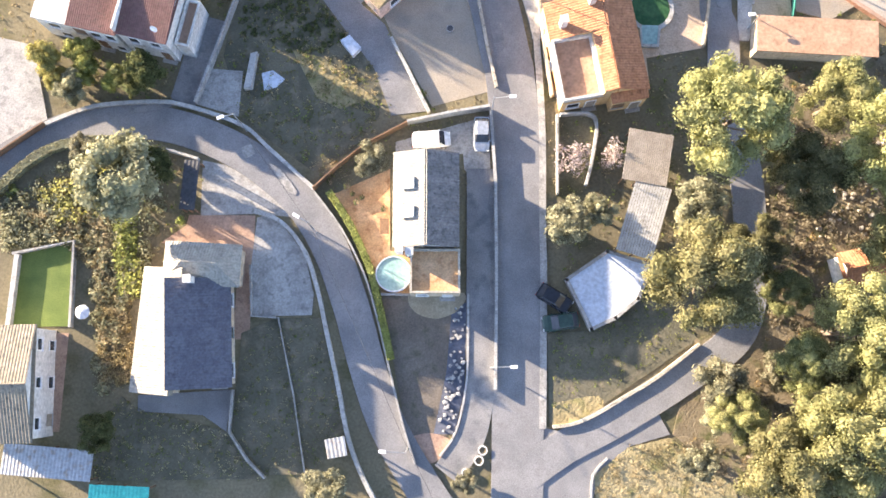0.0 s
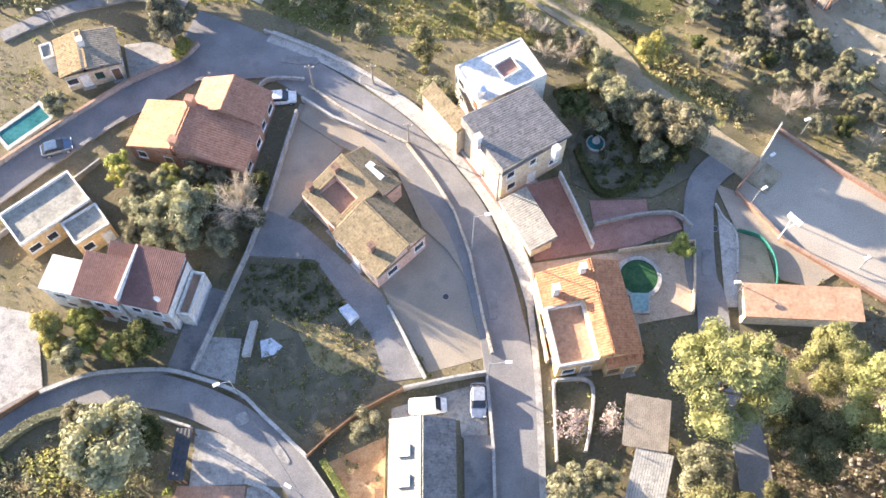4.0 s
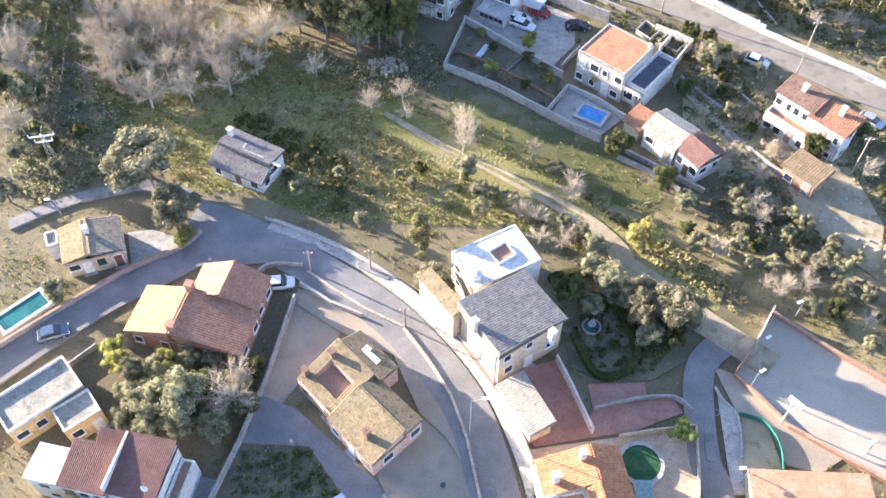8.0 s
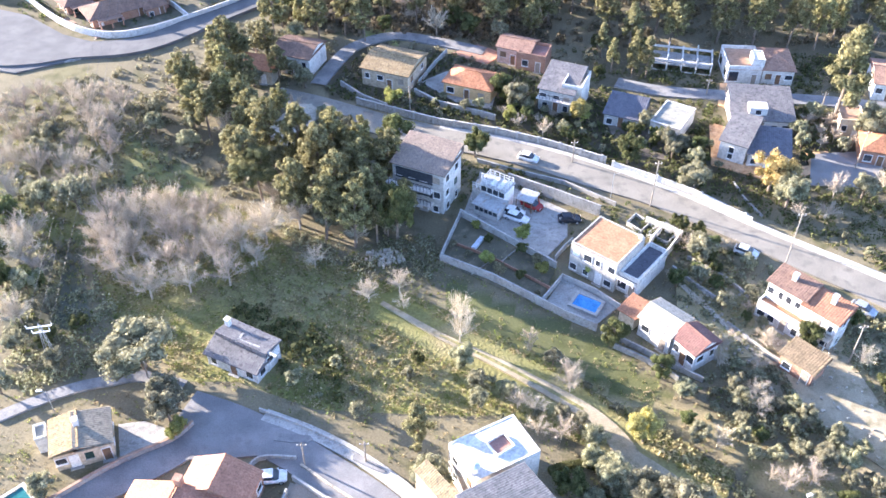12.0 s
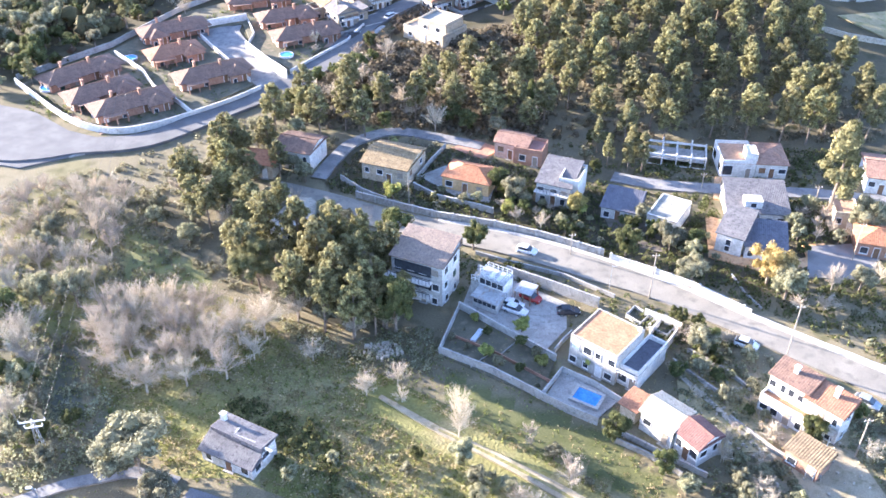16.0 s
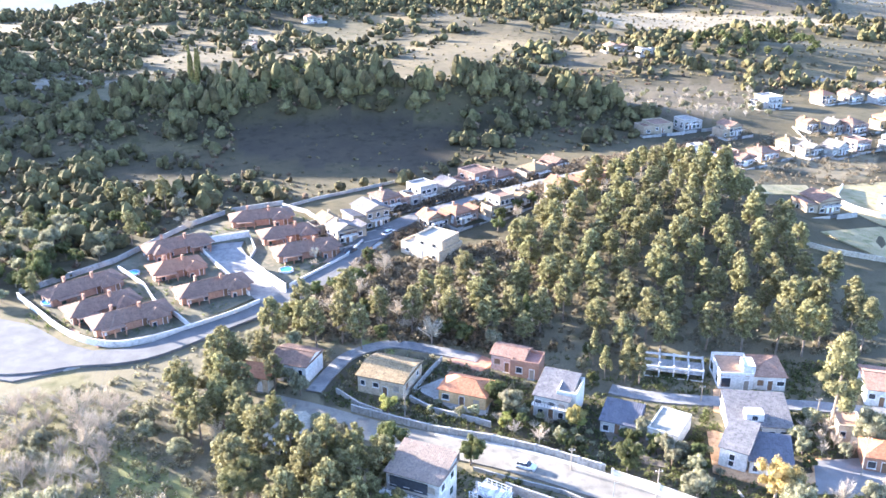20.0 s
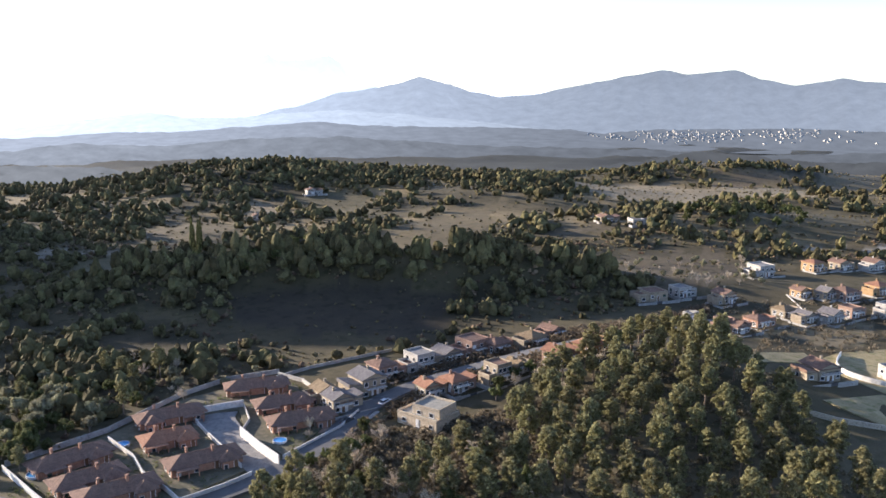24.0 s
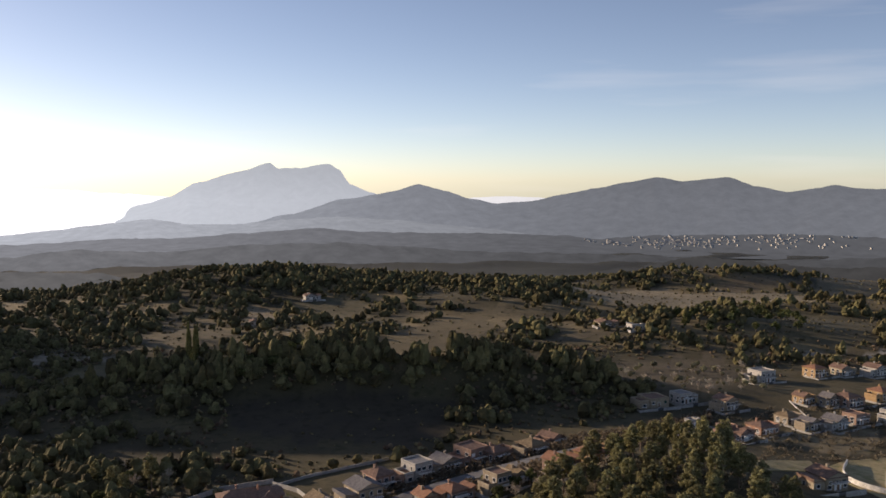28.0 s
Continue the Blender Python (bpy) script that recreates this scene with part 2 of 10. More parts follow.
surf("wood_grey", (0.27, 0.23, 0.19), (0.36, 0.31, 0.26), 0.85, 0.8, 6.0, 0.2, obj=True)
surf("metal_grey", (0.42, 0.43, 0.44), (0.5, 0.51, 0.52), 0.45, 0.5, 4.0, 0.0, metal=0.6, obj=True)
surf("metal_white", (0.74, 0.75, 0.76), (0.8, 0.8, 0.8), 0.5, 0.5, 4.0, 0.0, obj=True)
surf("metal_dark", (0.06, 0.06, 0.065), (0.09, 0.09, 0.095), 0.5, 0.5, 4.0, 0.0, obj=True)
surf("corrugated", (0.40, 0.41, 0.42), (0.5, 0.5, 0.5), 0.5, 0.6, 3.0, 0.0, metal=0.3, third=(0.36, 0.31, 0.27), obj=True)
surf("awning_green", (0.05, 0.50, 0.40), (0.08, 0.6, 0.49), 0.6, 0.6, 3.0, 0.0, obj=True)
surf("screen_green", (0.03, 0.17, 0.13), (0.045, 0.22, 0.17), 0.6, 0.6, 3.0, 0.0, obj=True)
surf("cover_white", (0.50, 0.55, 0.63), (0.60, 0.64, 0.71), 0.6, 0.4, 3.0, 0.15, obj=True)
surf("water_pool", (0.16, 0.52, 0.56), (0.24, 0.62, 0.64), 0.06, 0.7, 3.0, 0.1, spec=0.15)
surf("water_blue", (0.06, 0.25, 0.58), (0.1, 0.33, 0.68), 0.06, 0.7, 3.0, 0.1, spec=0.15)
surf("water_green", (0.03, 0.09, 0.04), (0.06, 0.13, 0.06), 0.08, 0.7, 3.0, 0.1, spec=0.15)
surf("water_teal", (0.03, 0.14, 0.15), (0.045, 0.18, 0.19), 0.08, 0.7, 3.0, 0.1, spec=0.15)
surf("pool_pale", (0.24, 0.40, 0.39), (0.31, 0.46, 0.45), 0.3, 0.7, 3.0, 0.1)
surf("paint_white", (0.72, 0.73, 0.74), (0.76, 0.77, 0.78), 0.25, 0.5, 3.0, 0.0, spec=0.5, obj=True)
surf("paint_silver", (0.42, 0.45, 0.49), (0.48, 0.5, 0.54), 0.25, 0.5, 3.0, 0.0, metal=0.4, spec=0.5, obj=True)
surf("paint_dark", (0.02, 0.022, 0.03), (0.03, 0.032, 0.04), 0.2, 0.5, 3.0, 0.0, spec=0.5, obj=True)
surf("paint_blue", (0.10, 0.16, 0.24), (0.13, 0.19, 0.28), 0.25, 0.5, 3.0, 0.0, metal=0.3, spec=0.5, obj=True)
surf("paint_red", (0.33, 0.03, 0.03), (0.4, 0.05, 0.04), 0.25, 0.5, 3.0, 0.0, spec=0.5, obj=True)
surf("paint_green", (0.03, 0.06, 0.05), (0.045, 0.08, 0.065), 0.25, 0.5, 3.0, 0.0, spec=0.5, obj=True)
surf("rubber", (0.02, 0.02, 0.02), (0.03, 0.03, 0.03), 0.8, 0.5, 3.0, 0.0, obj=True)
surf("bark", (0.17, 0.13, 0.10), (0.28, 0.22, 0.17), 0.95, 0.8, 5.0, 0.5, obj=True)
surf("bark_pale", (0.41, 0.35, 0.27), (0.53, 0.455, 0.36), 0.95, 0.8, 5.0, 0.4, obj=True, vary=0.15)
surf("deadwood", (0.55, 0.49, 0.42), (0.68, 0.62, 0.54), 0.9, 0.8, 5.0, 0.4, obj=True)
leafy("leaf_pine", (0.25, 0.25, 0.105), (0.38, 0.36, 0.17))
leafy("leaf_pine_hill", (0.19, 0.176, 0.085), (0.295, 0.27, 0.135), 0.1)
leafy("leaf_pine_dark", (0.15, 0.15, 0.068), (0.24, 0.23, 0.11))
leafy("leaf_olive", (0.225, 0.22, 0.135), (0.35, 0.33, 0.215))
leafy("leaf_dark", (0.09, 0.105, 0.04), (0.16, 0.165, 0.07))
leafy("leaf_yellow", (0.38, 0.34, 0.11), (0.49, 0.44, 0.18))
leafy("leaf_lime", (0.25, 0.27, 0.08), (0.37, 0.37, 0.13))
leafy("leaf_russet", (0.32, 0.235, 0.09), (0.44, 0.33, 0.15))
leafy("leaf_blossom", (0.50, 0.40, 0.36), (0.62, 0.53, 0.48))
leafy("leaf_scrub", (0.15, 0.122, 0.082), (0.235, 0.195, 0.135))
crown_mass("canopy_green", (0.07, 0.064, 0.03), (0.125, 0.108, 0.052))
crown_mass("canopy_olive", (0.105, 0.088, 0.047), (0.155, 0.13, 0.073))
crown_mass("canopy_dry", (0.125, 0.085, 0.055), (0.18, 0.13, 0.085))
leafy("grass_blades", (0.33, 0.28, 0.145), (0.48, 0.405, 0.24))
leafy("grass_green", (0.15, 0.18, 0.05), (0.26, 0.26, 0.09))

# ---- terrain ----
BUMPS = [
    # middle x, y, half widths, height: the pine hill, the escarpment, the hills beyond it
    # (-400, 520) and (-440, 610): unseen hills, added to shade the valley
    (80, 262, 42, 46, 9.0), (0, 396, 86, 12, 17.0), (0, 388, 105, 36, 4.0), (-115, 392, 40, 22, 6.0), (-260, 470, 90, 50, 7.0), (-400, 520, 60, 60, 100.0), (-440, 610, 60, 60, 95.0), (170, 560, 120, 45, 6.0),
    (-85, 890, 120, 90, 20.0), (-210, 850, 90, 70, 12.0), (-20, 770, 70, 50, 3.0), (72, 745, 46, 60, 6.0), (118, 830, 62, 56, 10.0), (200, 560, 60, 40, 5.0), (330, 690, 150, 40, 7.0),
    (372, 985, 120, 60, 22.0), (640, 1080, 220, 80, 10.0),
]


DIP = 0.0119    # fall of the country away from the village


def ground_z(x, y):
    """Height of the land: flat under the village, low hills and a falling valley beyond."""
    r = math.hypot(x, y)
    z = 0.0
    for bx, by, sx, sy, h in BUMPS:
        q = ((x - bx) / sx) ** 2 + ((y - by) / sy) ** 2
        if q < 14:
            z += h * math.exp(-q * 0.75)
    if r > 430:
        k = min(1.0, (r - 430) / 400)
        z += k * 1.7 * (math.sin(x / 43 + 1.7 * math.sin(y / 71)) + math.sin(y / 39 + 1.4 * math.sin(x / 57) + 1) + 0.5 * math.sin((x + y) / 17 + math.sin(x / 23)))
    if r > 235:
        k = min(1.0, (r - 235) / 90)
        z -= DIP * r * k * k * (3 - 2 * k)
    if r > 600:
        k = min(1.0, (r - 600) / 1600)
        z -= 90 * k * k * (3 - 2 * k)
    return z


def mesh_of(name, verts, faces, mats, index=None, smooth=False):
    me = bpy.data.meshes.new(name)
    me.from_pydata(verts, [], faces)
    for m in mats:
        me.materials.append(MATS[m] if isinstance(m, str) else m)
    if index is not None:
        me.polygons.foreach_set("material_index", np.array(index, dtype=np.int32))
    if smooth:
        me.polygons.foreach_set("use_smooth", np.ones(len(me.polygons), dtype=bool))
    me.update()
    return me


def thing(name, x, y, rot=0.0, label="", category="", group="", z=None):
    """An Empty at the base of a thing."""
    e = new(name)
    e.empty_display_size = 0.5
    e.matrix_basis = pose(x, y, ground_z(x, y) if z is None else z, 0, 0, rot)
    return tagged(e, label, category, group)


def part(name, bm, material, parent, label="", smooth=False):
    """A bmesh as one mesh object under a thing or a part."""
    me = bpy.data.meshes.new(name)
    bm.to_mesh(me)
    bm.free()
    return part_data(name, me, material, parent, label, smooth)


def part_data(name, me, material, parent, label="", smooth=False):
    if not me.materials:
        me.materials.append(MATS[material])
    if smooth:
        me.polygons.foreach_set("use_smooth", np.ones(len(me.polygons), dtype=bool))
    ob = new(name, me)
    ob.parent = parent
    return tagged(ob, label)


def box(bm, x0, y0, z0, x1, y1, z1, m=None):
    v = [bm.verts.new(p if m is None else m @ Vector(p)) for p in ((x0, y0, z0), (x1, y0, z0), (x1, y1, z0), (x0, y1, z0), (x0, y0, z1), (x1, y0, z1), (x1, y1, z1), (x0, y1, z1))]
    for f in ((3, 2, 1, 0), (4, 5, 6, 7), (0, 1, 5, 4), (1, 2, 6, 5), (2, 3, 7, 6), (3, 0, 4, 7)):
        bm.faces.new([v[i] for i in f])


def tube(bm, a, b, r0, r1, n=6):
    """A tapered stick from a to b."""
    a, b = Vector(a), Vector(b)
    q = (b - a).to_track_quat("Z", "Y").to_matrix()
    rings = [[bm.verts.new(c + q @ Vector((r * math.cos(k * math.tau / n), r * math.sin(k * math.tau / n), 0))) for k in range(n)] for c, r in ((a, r0), (b, r1))]
    for k in range(n):
        bm.faces.new((rings[0][k], rings[0][(k + 1) % n], rings[1][(k + 1) % n], rings[1][k]))
    bm.faces.new(rings[0][::-1])
    bm.faces.new(rings[1])


def disc(bm, cx, cy, z0, z1, r, n=20, r_top=None):
    r_top = r if r_top is None else r_top
    lo = [bm.verts.new((cx + r * math.cos(k * math.tau / n), cy + r * math.sin(k * math.tau / n), z0)) for k in range(n)]
    hi = [bm.verts.new((cx + r_top * math.cos(k * math.tau / n), cy + r_top * math.sin(k * math.tau / n), z1)) for k in range(n)]
    for k in range(n):
        bm.faces.new((lo[k], lo[(k + 1) % n], hi[(k + 1) % n], hi[k]))
    bm.faces.new(hi)
    bm.faces.new(lo[::-1])


def smooth_line(pts, steps=5):
    """A flowing line through the points."""
    p = [Vector(q) for q in pts]
    if len(p) < 3:
        return p
    out = []
    for i in range(len(p) - 1):
        a, b, c, d = p[max(i - 1, 0)], p[i], p[i + 1], p[min(i + 2, len(p) - 1)]
        for k in range(steps):
            s = k / steps
            out.append(0.5 * (2 * b + (c - a) * s + (2 * a - 5 * b + 4 * c - d) * s * s + (3 * b - a - 3 * c + d) * s ** 3))
    return out + [p[-1]]


def sides(line):
    """The sideways unit vector at each point of a line."""
    out = []
    for i in range(len(line)):
        d = line[min(i + 1, len(line) - 1)] - line[max(i - 1, 0)]
        out.append(Vector((-d.y, d.x)).normalized())
    return out


LEVEL = [0.012]
# taken ground, in half metres, so that nothing grows on roads, yards, walls and houses
TAKEN = np.zeros((900, 1000), dtype=bool)


def take_line(line, half):
    for p, q in zip(line, line[1:]):
        n = max(1, int((q - p).length / 0.3))
        for k in range(n + 1):
            c = p.lerp(q, k / n)
            i0, i1 = int((c.x - half + 225) * 2), int((c.x + half + 225) * 2)
            j0, j1 = int((c.y - half + 40) * 2), int((c.y + half + 40) * 2)
            if i0 >= 0 and j0 >= 0:
                TAKEN[i0:i1 + 1, j0:j1 + 1] = True


def take_area(poly):
    xs, ys = [p[0] for p in poly], [p[1] for p in poly]
    for i in range(max(0, int((min(xs) + 225) * 2)), min(899, int((max(xs) + 225) * 2) + 1)):
        for j in range(max(0, int((min(ys) + 40) * 2)), min(999, int((max(ys) + 40) * 2) + 1)):
            if inside(i / 2 - 224.75, j / 2 - 39.75, poly):
                TAKEN[i, j] = True


def taken(x, y):
    i, j = int((x + 225) * 2), int((y + 40) * 2)
    return 0 <= i < 900 and 0 <= j < 1000 and bool(TAKEN[i, j])


def inside(x, y, poly):
    c = False
    for i in range(len(poly)):
        (x0, y0), (x1, y1) = poly[i], poly[i - 1]
        if (y0 > y) != (y1 > y) and x < (x1 - x0) * (y - y0) / (y1 - y0) + x0:
            c = not c
    return c


SOFT = ("meadow", "soil", "dry_grass", "lawn_dull", "lawn_brown")


def level():
    LEVEL[0] += 0.004
    return LEVEL[0]


def strip(name, pts, width, material, label, category="road", kerb=None, lift=0.0, w1=None, fine=5, kind="structure"):
    """A road or path along a line; kerb: raised edges of that material."""
    line = smooth_line(pts, fine)
    take_line(line, max(width, w1 or 0) * 0.5 + 0.3)
    side = sides(line)
    z = level() + lift
    verts, faces = [], []
    cuts = 4
    for i, (p, s) in enumerate(zip(line, side)):
        w = width if w1 is None else width + (w1 - width) * i / (len(line) - 1)
        for k in range(cuts + 1):
            q = p + s * w * (k / cuts - 0.5)
            verts.append((q.x, q.y, ground_z(q.x, q.y) + z))
    for i in range(len(line) - 1):
        for k in range(cuts):
            a = i * (cuts + 1) + k
            faces.append((a, a + cuts + 1, a + cuts + 2, a + 1))
    # edges down into the earth
    for k in (0, cuts):
        o = len(verts)
        verts += [(verts[i * (cuts + 1) + k][0], verts[i * (cuts + 1) + k][1], verts[i * (cuts + 1) + k][2] - z - 0.3) for i in range(len(line))]
        faces += [(i * (cuts + 1) + k, (i + 1) * (cuts + 1) + k, o + i + 1, o + i) for i in range(len(line) - 1)]
    ob = tagged(new(name, mesh_of(name, verts, faces, [material])), label, category, kind=kind)
    if kerb:
        for sgn in (-1, 1):
            bar([p + s * sgn * (width * 0.5 + 0.08) for p, s in zip(line, side)], 0.16, z + 0.12, kerb, "kerb", ob)
    return ob


def bar(line, thick, height, material, name, parent=None, foot=-0.4, label="", top=None):
    """An upright band of even thickness along a line, on the ground."""
    side = sides(line)
    verts, faces = [], []
    for p, s in zip(line, side):
        g = ground_z(p.x, p.y)
        for dx, z in ((-0.5, foot), (0.5, foot), (0.5, height), (-0.5, height)):
            q = p + s * thick * dx
            verts.append((q.x, q.y, g + z))
    for i in range(len(line) - 1):
        a = i * 4
        for k in range(4):
            faces.append((a + k, a + (k + 1) % 4, a + 4 + (k + 1) % 4, a + 4 + k))
    faces += [(3, 2, 1, 0), (len(verts) - 4, len(verts) - 3, len(verts) - 2, len(verts) - 1)]
    ob = new(name, mesh_of(name, verts, faces, [material]))
    if parent:
        ob.parent = parent
    return tagged(ob, label)


def patch(name, pts, material, label, category="ground", lift=0.0, kind="structure", smooth=0):
    """A piece of ground with its own surface, a slab let into the earth."""
    line = [Vector(p) for p in pts]
    if smooth:
        line = smooth_line(pts + [pts[0]], smooth)[:-1]
    if material not in SOFT:
        take_area([(p.x, p.y) for p in line])
    z = level() + lift
    bm = bmesh.new()
    top = [bm.verts.new((p.x, p.y, ground_z(p.x, p.y) + z)) for p in line]
    low = [bm.verts.new((p.x, p.y, ground_z(p.x, p.y) - 0.5)) for p in line]
    f = bm.faces.new(top)
    f.normal_update()
    if f.normal.z < 0:
        f.normal_flip()
    for k in range(len(line)):
        bm.faces.new((low[k], low[(k + 1) % len(line)], top[(k + 1) % len(line)], top[k]))
    bmesh.ops.triangulate(bm, faces=[f])
    me = bpy.data.meshes.new(name)
    bm.to_mesh(me)
    bm.free()
    me.materials.append(MATS[material])
    return tagged(new(name, me), label, category, kind=kind)


def fence_wall(name, pts, height, thick, material, label, category="wall", cap=None, posts=0.0, smooth=0):
    """A boundary wall, with a coping and piers where it has them."""
    line = smooth_line(pts, smooth) if smooth else [Vector(p) for p in pts]
    take_line(line, 0.4)
    ob = bar(line, thick, height, material, name)
    tagged(ob, label, category, kind="structure")
    if cap:
        c = bar(line, thick + 0.1, height + 0.08, cap, "coping", ob, foot=height)
    if posts:
        run, data = 0.0, None
        for i in range(len(line) - 1):
            d = line[i + 1] - line[i]
            while run < d.length:
                p = line[i] + d * (run / d.length)
                if data is None:
                    bm = bmesh.new()
                    t = thick * 0.5 + 0.07
                    box(bm, -t, -t, -0.3, t, t, height + 0.18)
                    data = bpy.data.meshes.new("pier")
                    bm.to_mesh(data)
                    bm.free()
                q = part_data("pier", data, cap or material, ob)
                q.matrix_basis = pose(p.x, p.y, ground_z(p.x, p.y), 0, 0, math.degrees(math.atan2(d.y, d.x)))
                run += posts
            run -= d.length
    return ob


# ---- houses ----
def slope(bm, e0, e1, up, reach, cut0=0.0, cut1=0.0, rib=0.3, amp=0.038, thick=0.12):
    """One roof slope: eave from e0 to e1, rising along up for reach, its ends cut back by cut0 and cut1 at the top. Rows of round tiles as ribs, laid in courses."""
    e0, e1, up = Vector(e0), Vector(e1), Vector(up)
    w = (e1 - e0).length
    d = (e1 - e0) / w
    n = d.cross(up.normalized()).normalized()
    if n.z < 0:
        n = -n
    cols = max(2, int(w / rib)) * 2
    us = [k * w / cols for k in range(cols + 1)]
    rows_ = 2
    grid = []
    for k, u in enumerate(us):
        v = 1.0
        if cut0 > 0:
            v = min(v, u / cut0)
        if cut1 > 0:
            v = min(v, (w - u) / cut1)
        lift = n * (amp if k % 2 else 0.0)
        grid.append([bm.verts.new(e0 + d * u + up * (v * j / rows_) + lift) for j in range(rows_ + 1)])
    for k in range(cols):
        for j in range(rows_):
            q = [grid[k][j], grid[k + 1][j], grid[k + 1][j + 1], grid[k][j + 1]]
            bm.faces.new(q)


def roof_mesh(bm, w, d, h, kind, rise, along, over, rib):
    """A roof over the rectangle w x d, with its soffit."""
    W, D = w * 0.5 + over, d * 0.5 + over
    if kind in ("gable", "hip"):
        if along == "x":
            run, cut = D, (min(D, W * 0.95) if kind == "hip" else 0.0)
            slope(bm, (-W, -D, h), (W, -D, h), (0, run, rise), 1, cut, cut, rib)
            slope(bm, (W, D, h), (-W, D, h), (0, -run, rise), 1, cut, cut, rib)
            if kind == "hip":
                slope(bm, (W, -D, h), (W, D, h), (-cut, 0, rise), 1, D, D, rib)
                slope(bm, (-W, D, h), (-W, -D, h), (cut, 0, rise), 1, D, D, rib)
            ridge = ((-W + cut, 0, h + rise + 0.03), (W - cut, 0, h + rise + 0.03))
        else:
            run, cut = W, (min(W, D * 0.95) if kind == "hip" else 0.0)
            slope(bm, (W, -D, h), (W, D, h), (-run, 0, rise), 1, cut, cut, rib)
            slope(bm, (-W, D, h), (-W, -D, h), (run, 0, rise), 1, cut, cut, rib)
            if kind == "hip":
                slope(bm, (-W, -D, h), (W, -D, h), (0, cut, rise), 1, W, W, rib)
                slope(bm, (W, D, h), (-W, D, h), (0, -cut, rise), 1, W, W, rib)
            ridge = ((0, -D + cut, h + rise + 0.03), (0, D - cut, h + rise + 0.03))
        if (Vector(ridge[1]) - Vector(ridge[0])).length > 0.4:
            tube(bm, ridge[0], ridge[1], 0.11, 0.11, 6)
    else:
        if along == "x":      # high side at +y
            slope(bm, (-W, -D, h), (W, -D, h), (0, 2 * D, rise), 1, 0, 0, rib)
            f = [(-W, D, h), (W, D, h), (W, D, h + rise), (-W, D, h + rise)]
        elif along == "-x":
            slope(bm, (W, D, h), (-W, D, h), (0, -2 * D, rise), 1, 0, 0, rib)
            f = [(-W, -D, h), (W, -D, h), (W, -D, h + rise), (-W, -D, h + rise)]
        elif along == "y":    # high side at +x
            slope(bm, (-W, D, h), (-W, -D, h), (2 * W, 0, rise), 1, 0, 0, rib)
            f = [(W, -D, h), (W, D, h), (W, D, h + rise), (W, -D, h + rise)]
        else:
            slope(bm, (W, -D, h), (W, D, h), (-2 * W, 0, rise), 1, 0, 0, rib)
            f = [(-W, -D, h), (-W, D, h), (-W, D, h + rise), (-W, -D, h + rise)]
        bm.faces.new([bm.verts.new(p) for p in f])
    # eaves board
    box(bm, -W, -D, h - 0.14, W, D, h - 0.01)


def gable_walls(bm, w, d, h, kind, rise, along, over):
    """The wall above the eaves line."""
    W, D = w * 0.5, d * 0.5
    if kind == "gable":
        r = rise
        if along == "x":
            for x in (-W, W):
                t = -0.2 if x > 0 else 0.2
                a = [bm.verts.new(p) for p in ((x, -D, h - 0.02), (x, D, h - 0.02), (x, 0, h + r * 0.97))]
                b = [bm.verts.new((v.co.x + t, v.co.y, v.co.z)) for v in a]
                bm.faces.new(a), bm.faces.new(b[::-1])
        else:
            for y in (-D, D):
                t = -0.2 if y > 0 else 0.2
                a = [bm.verts.new(p) for p in ((-W, y, h - 0.02), (W, y, h - 0.02), (0, y, h + r * 0.97))]
                b = [bm.verts.new((v.co.x, v.co.y + t, v.co.z)) for v in a]
                bm.faces.new(a), bm.faces.new(b[::-1])
    elif kind == "shed":
        k = rise * 0.97
        hs = {"x": (0, 0, k, k), "-x": (k, k, 0, 0), "y": (0, k, k, 0), "-y": (k, 0, 0, k)}[along]
        c = [(-W, -D), (W, -D), (W, D), (-W, D)]
        lo = [bm.verts.new((x, y, h - 0.03)) for x, y in c]
        hi = [bm.verts.new((x, y, h + q)) for (x, y), q in zip(c, hs)]
        for i in range(4):
            bm.faces.new((lo[i], lo[(i + 1) % 4], hi[(i + 1) % 4], hi[i]))


def window(parent, x, y, z, face, w, h, frame_mat="frame_white", name="window", pane_mat="glass_dark"):
    """A window or door in a facade: a frame with sill, and its pane set back in it. face: degrees of the outward side."""
    bm = bmesh.new()
    t = 0.09
    rings = [[bm.verts.new((x_ * (w / 2 + e), y_, z_ * (h / 2 + e))) for x_, z_ in ((-1, -1), (1, -1), (1, 1), (-1, 1))] for e, y_ in ((t, 0.05), (t, -0.07), (0, -0.07), (0, 0.05))]
    for r0, r1 in zip(rings, rings[1:] + rings[:1]):
        for k in range(4):
            bm.faces.new((r0[k], r0[(k + 1) % 4], r1[(k + 1) % 4], r1[k]))
    f = part(name, bm, frame_mat, parent)
    f.matrix_basis = pose(x, y, z, 0, 0, face + 90)
    bm = bmesh.new()
    box(bm, -w / 2, -0.03, -h / 2, w / 2, 0.04, h / 2)
    part("pane", bm, pane_mat, f)
    bm = bmesh.new()
    box(bm, -w / 2 - 0.16, -0.16, -h / 2 - 0.17, w / 2 + 0.16, 0.03, -h / 2 - t - 0.003)
    part("sill", bm, frame_mat, f)
    return f


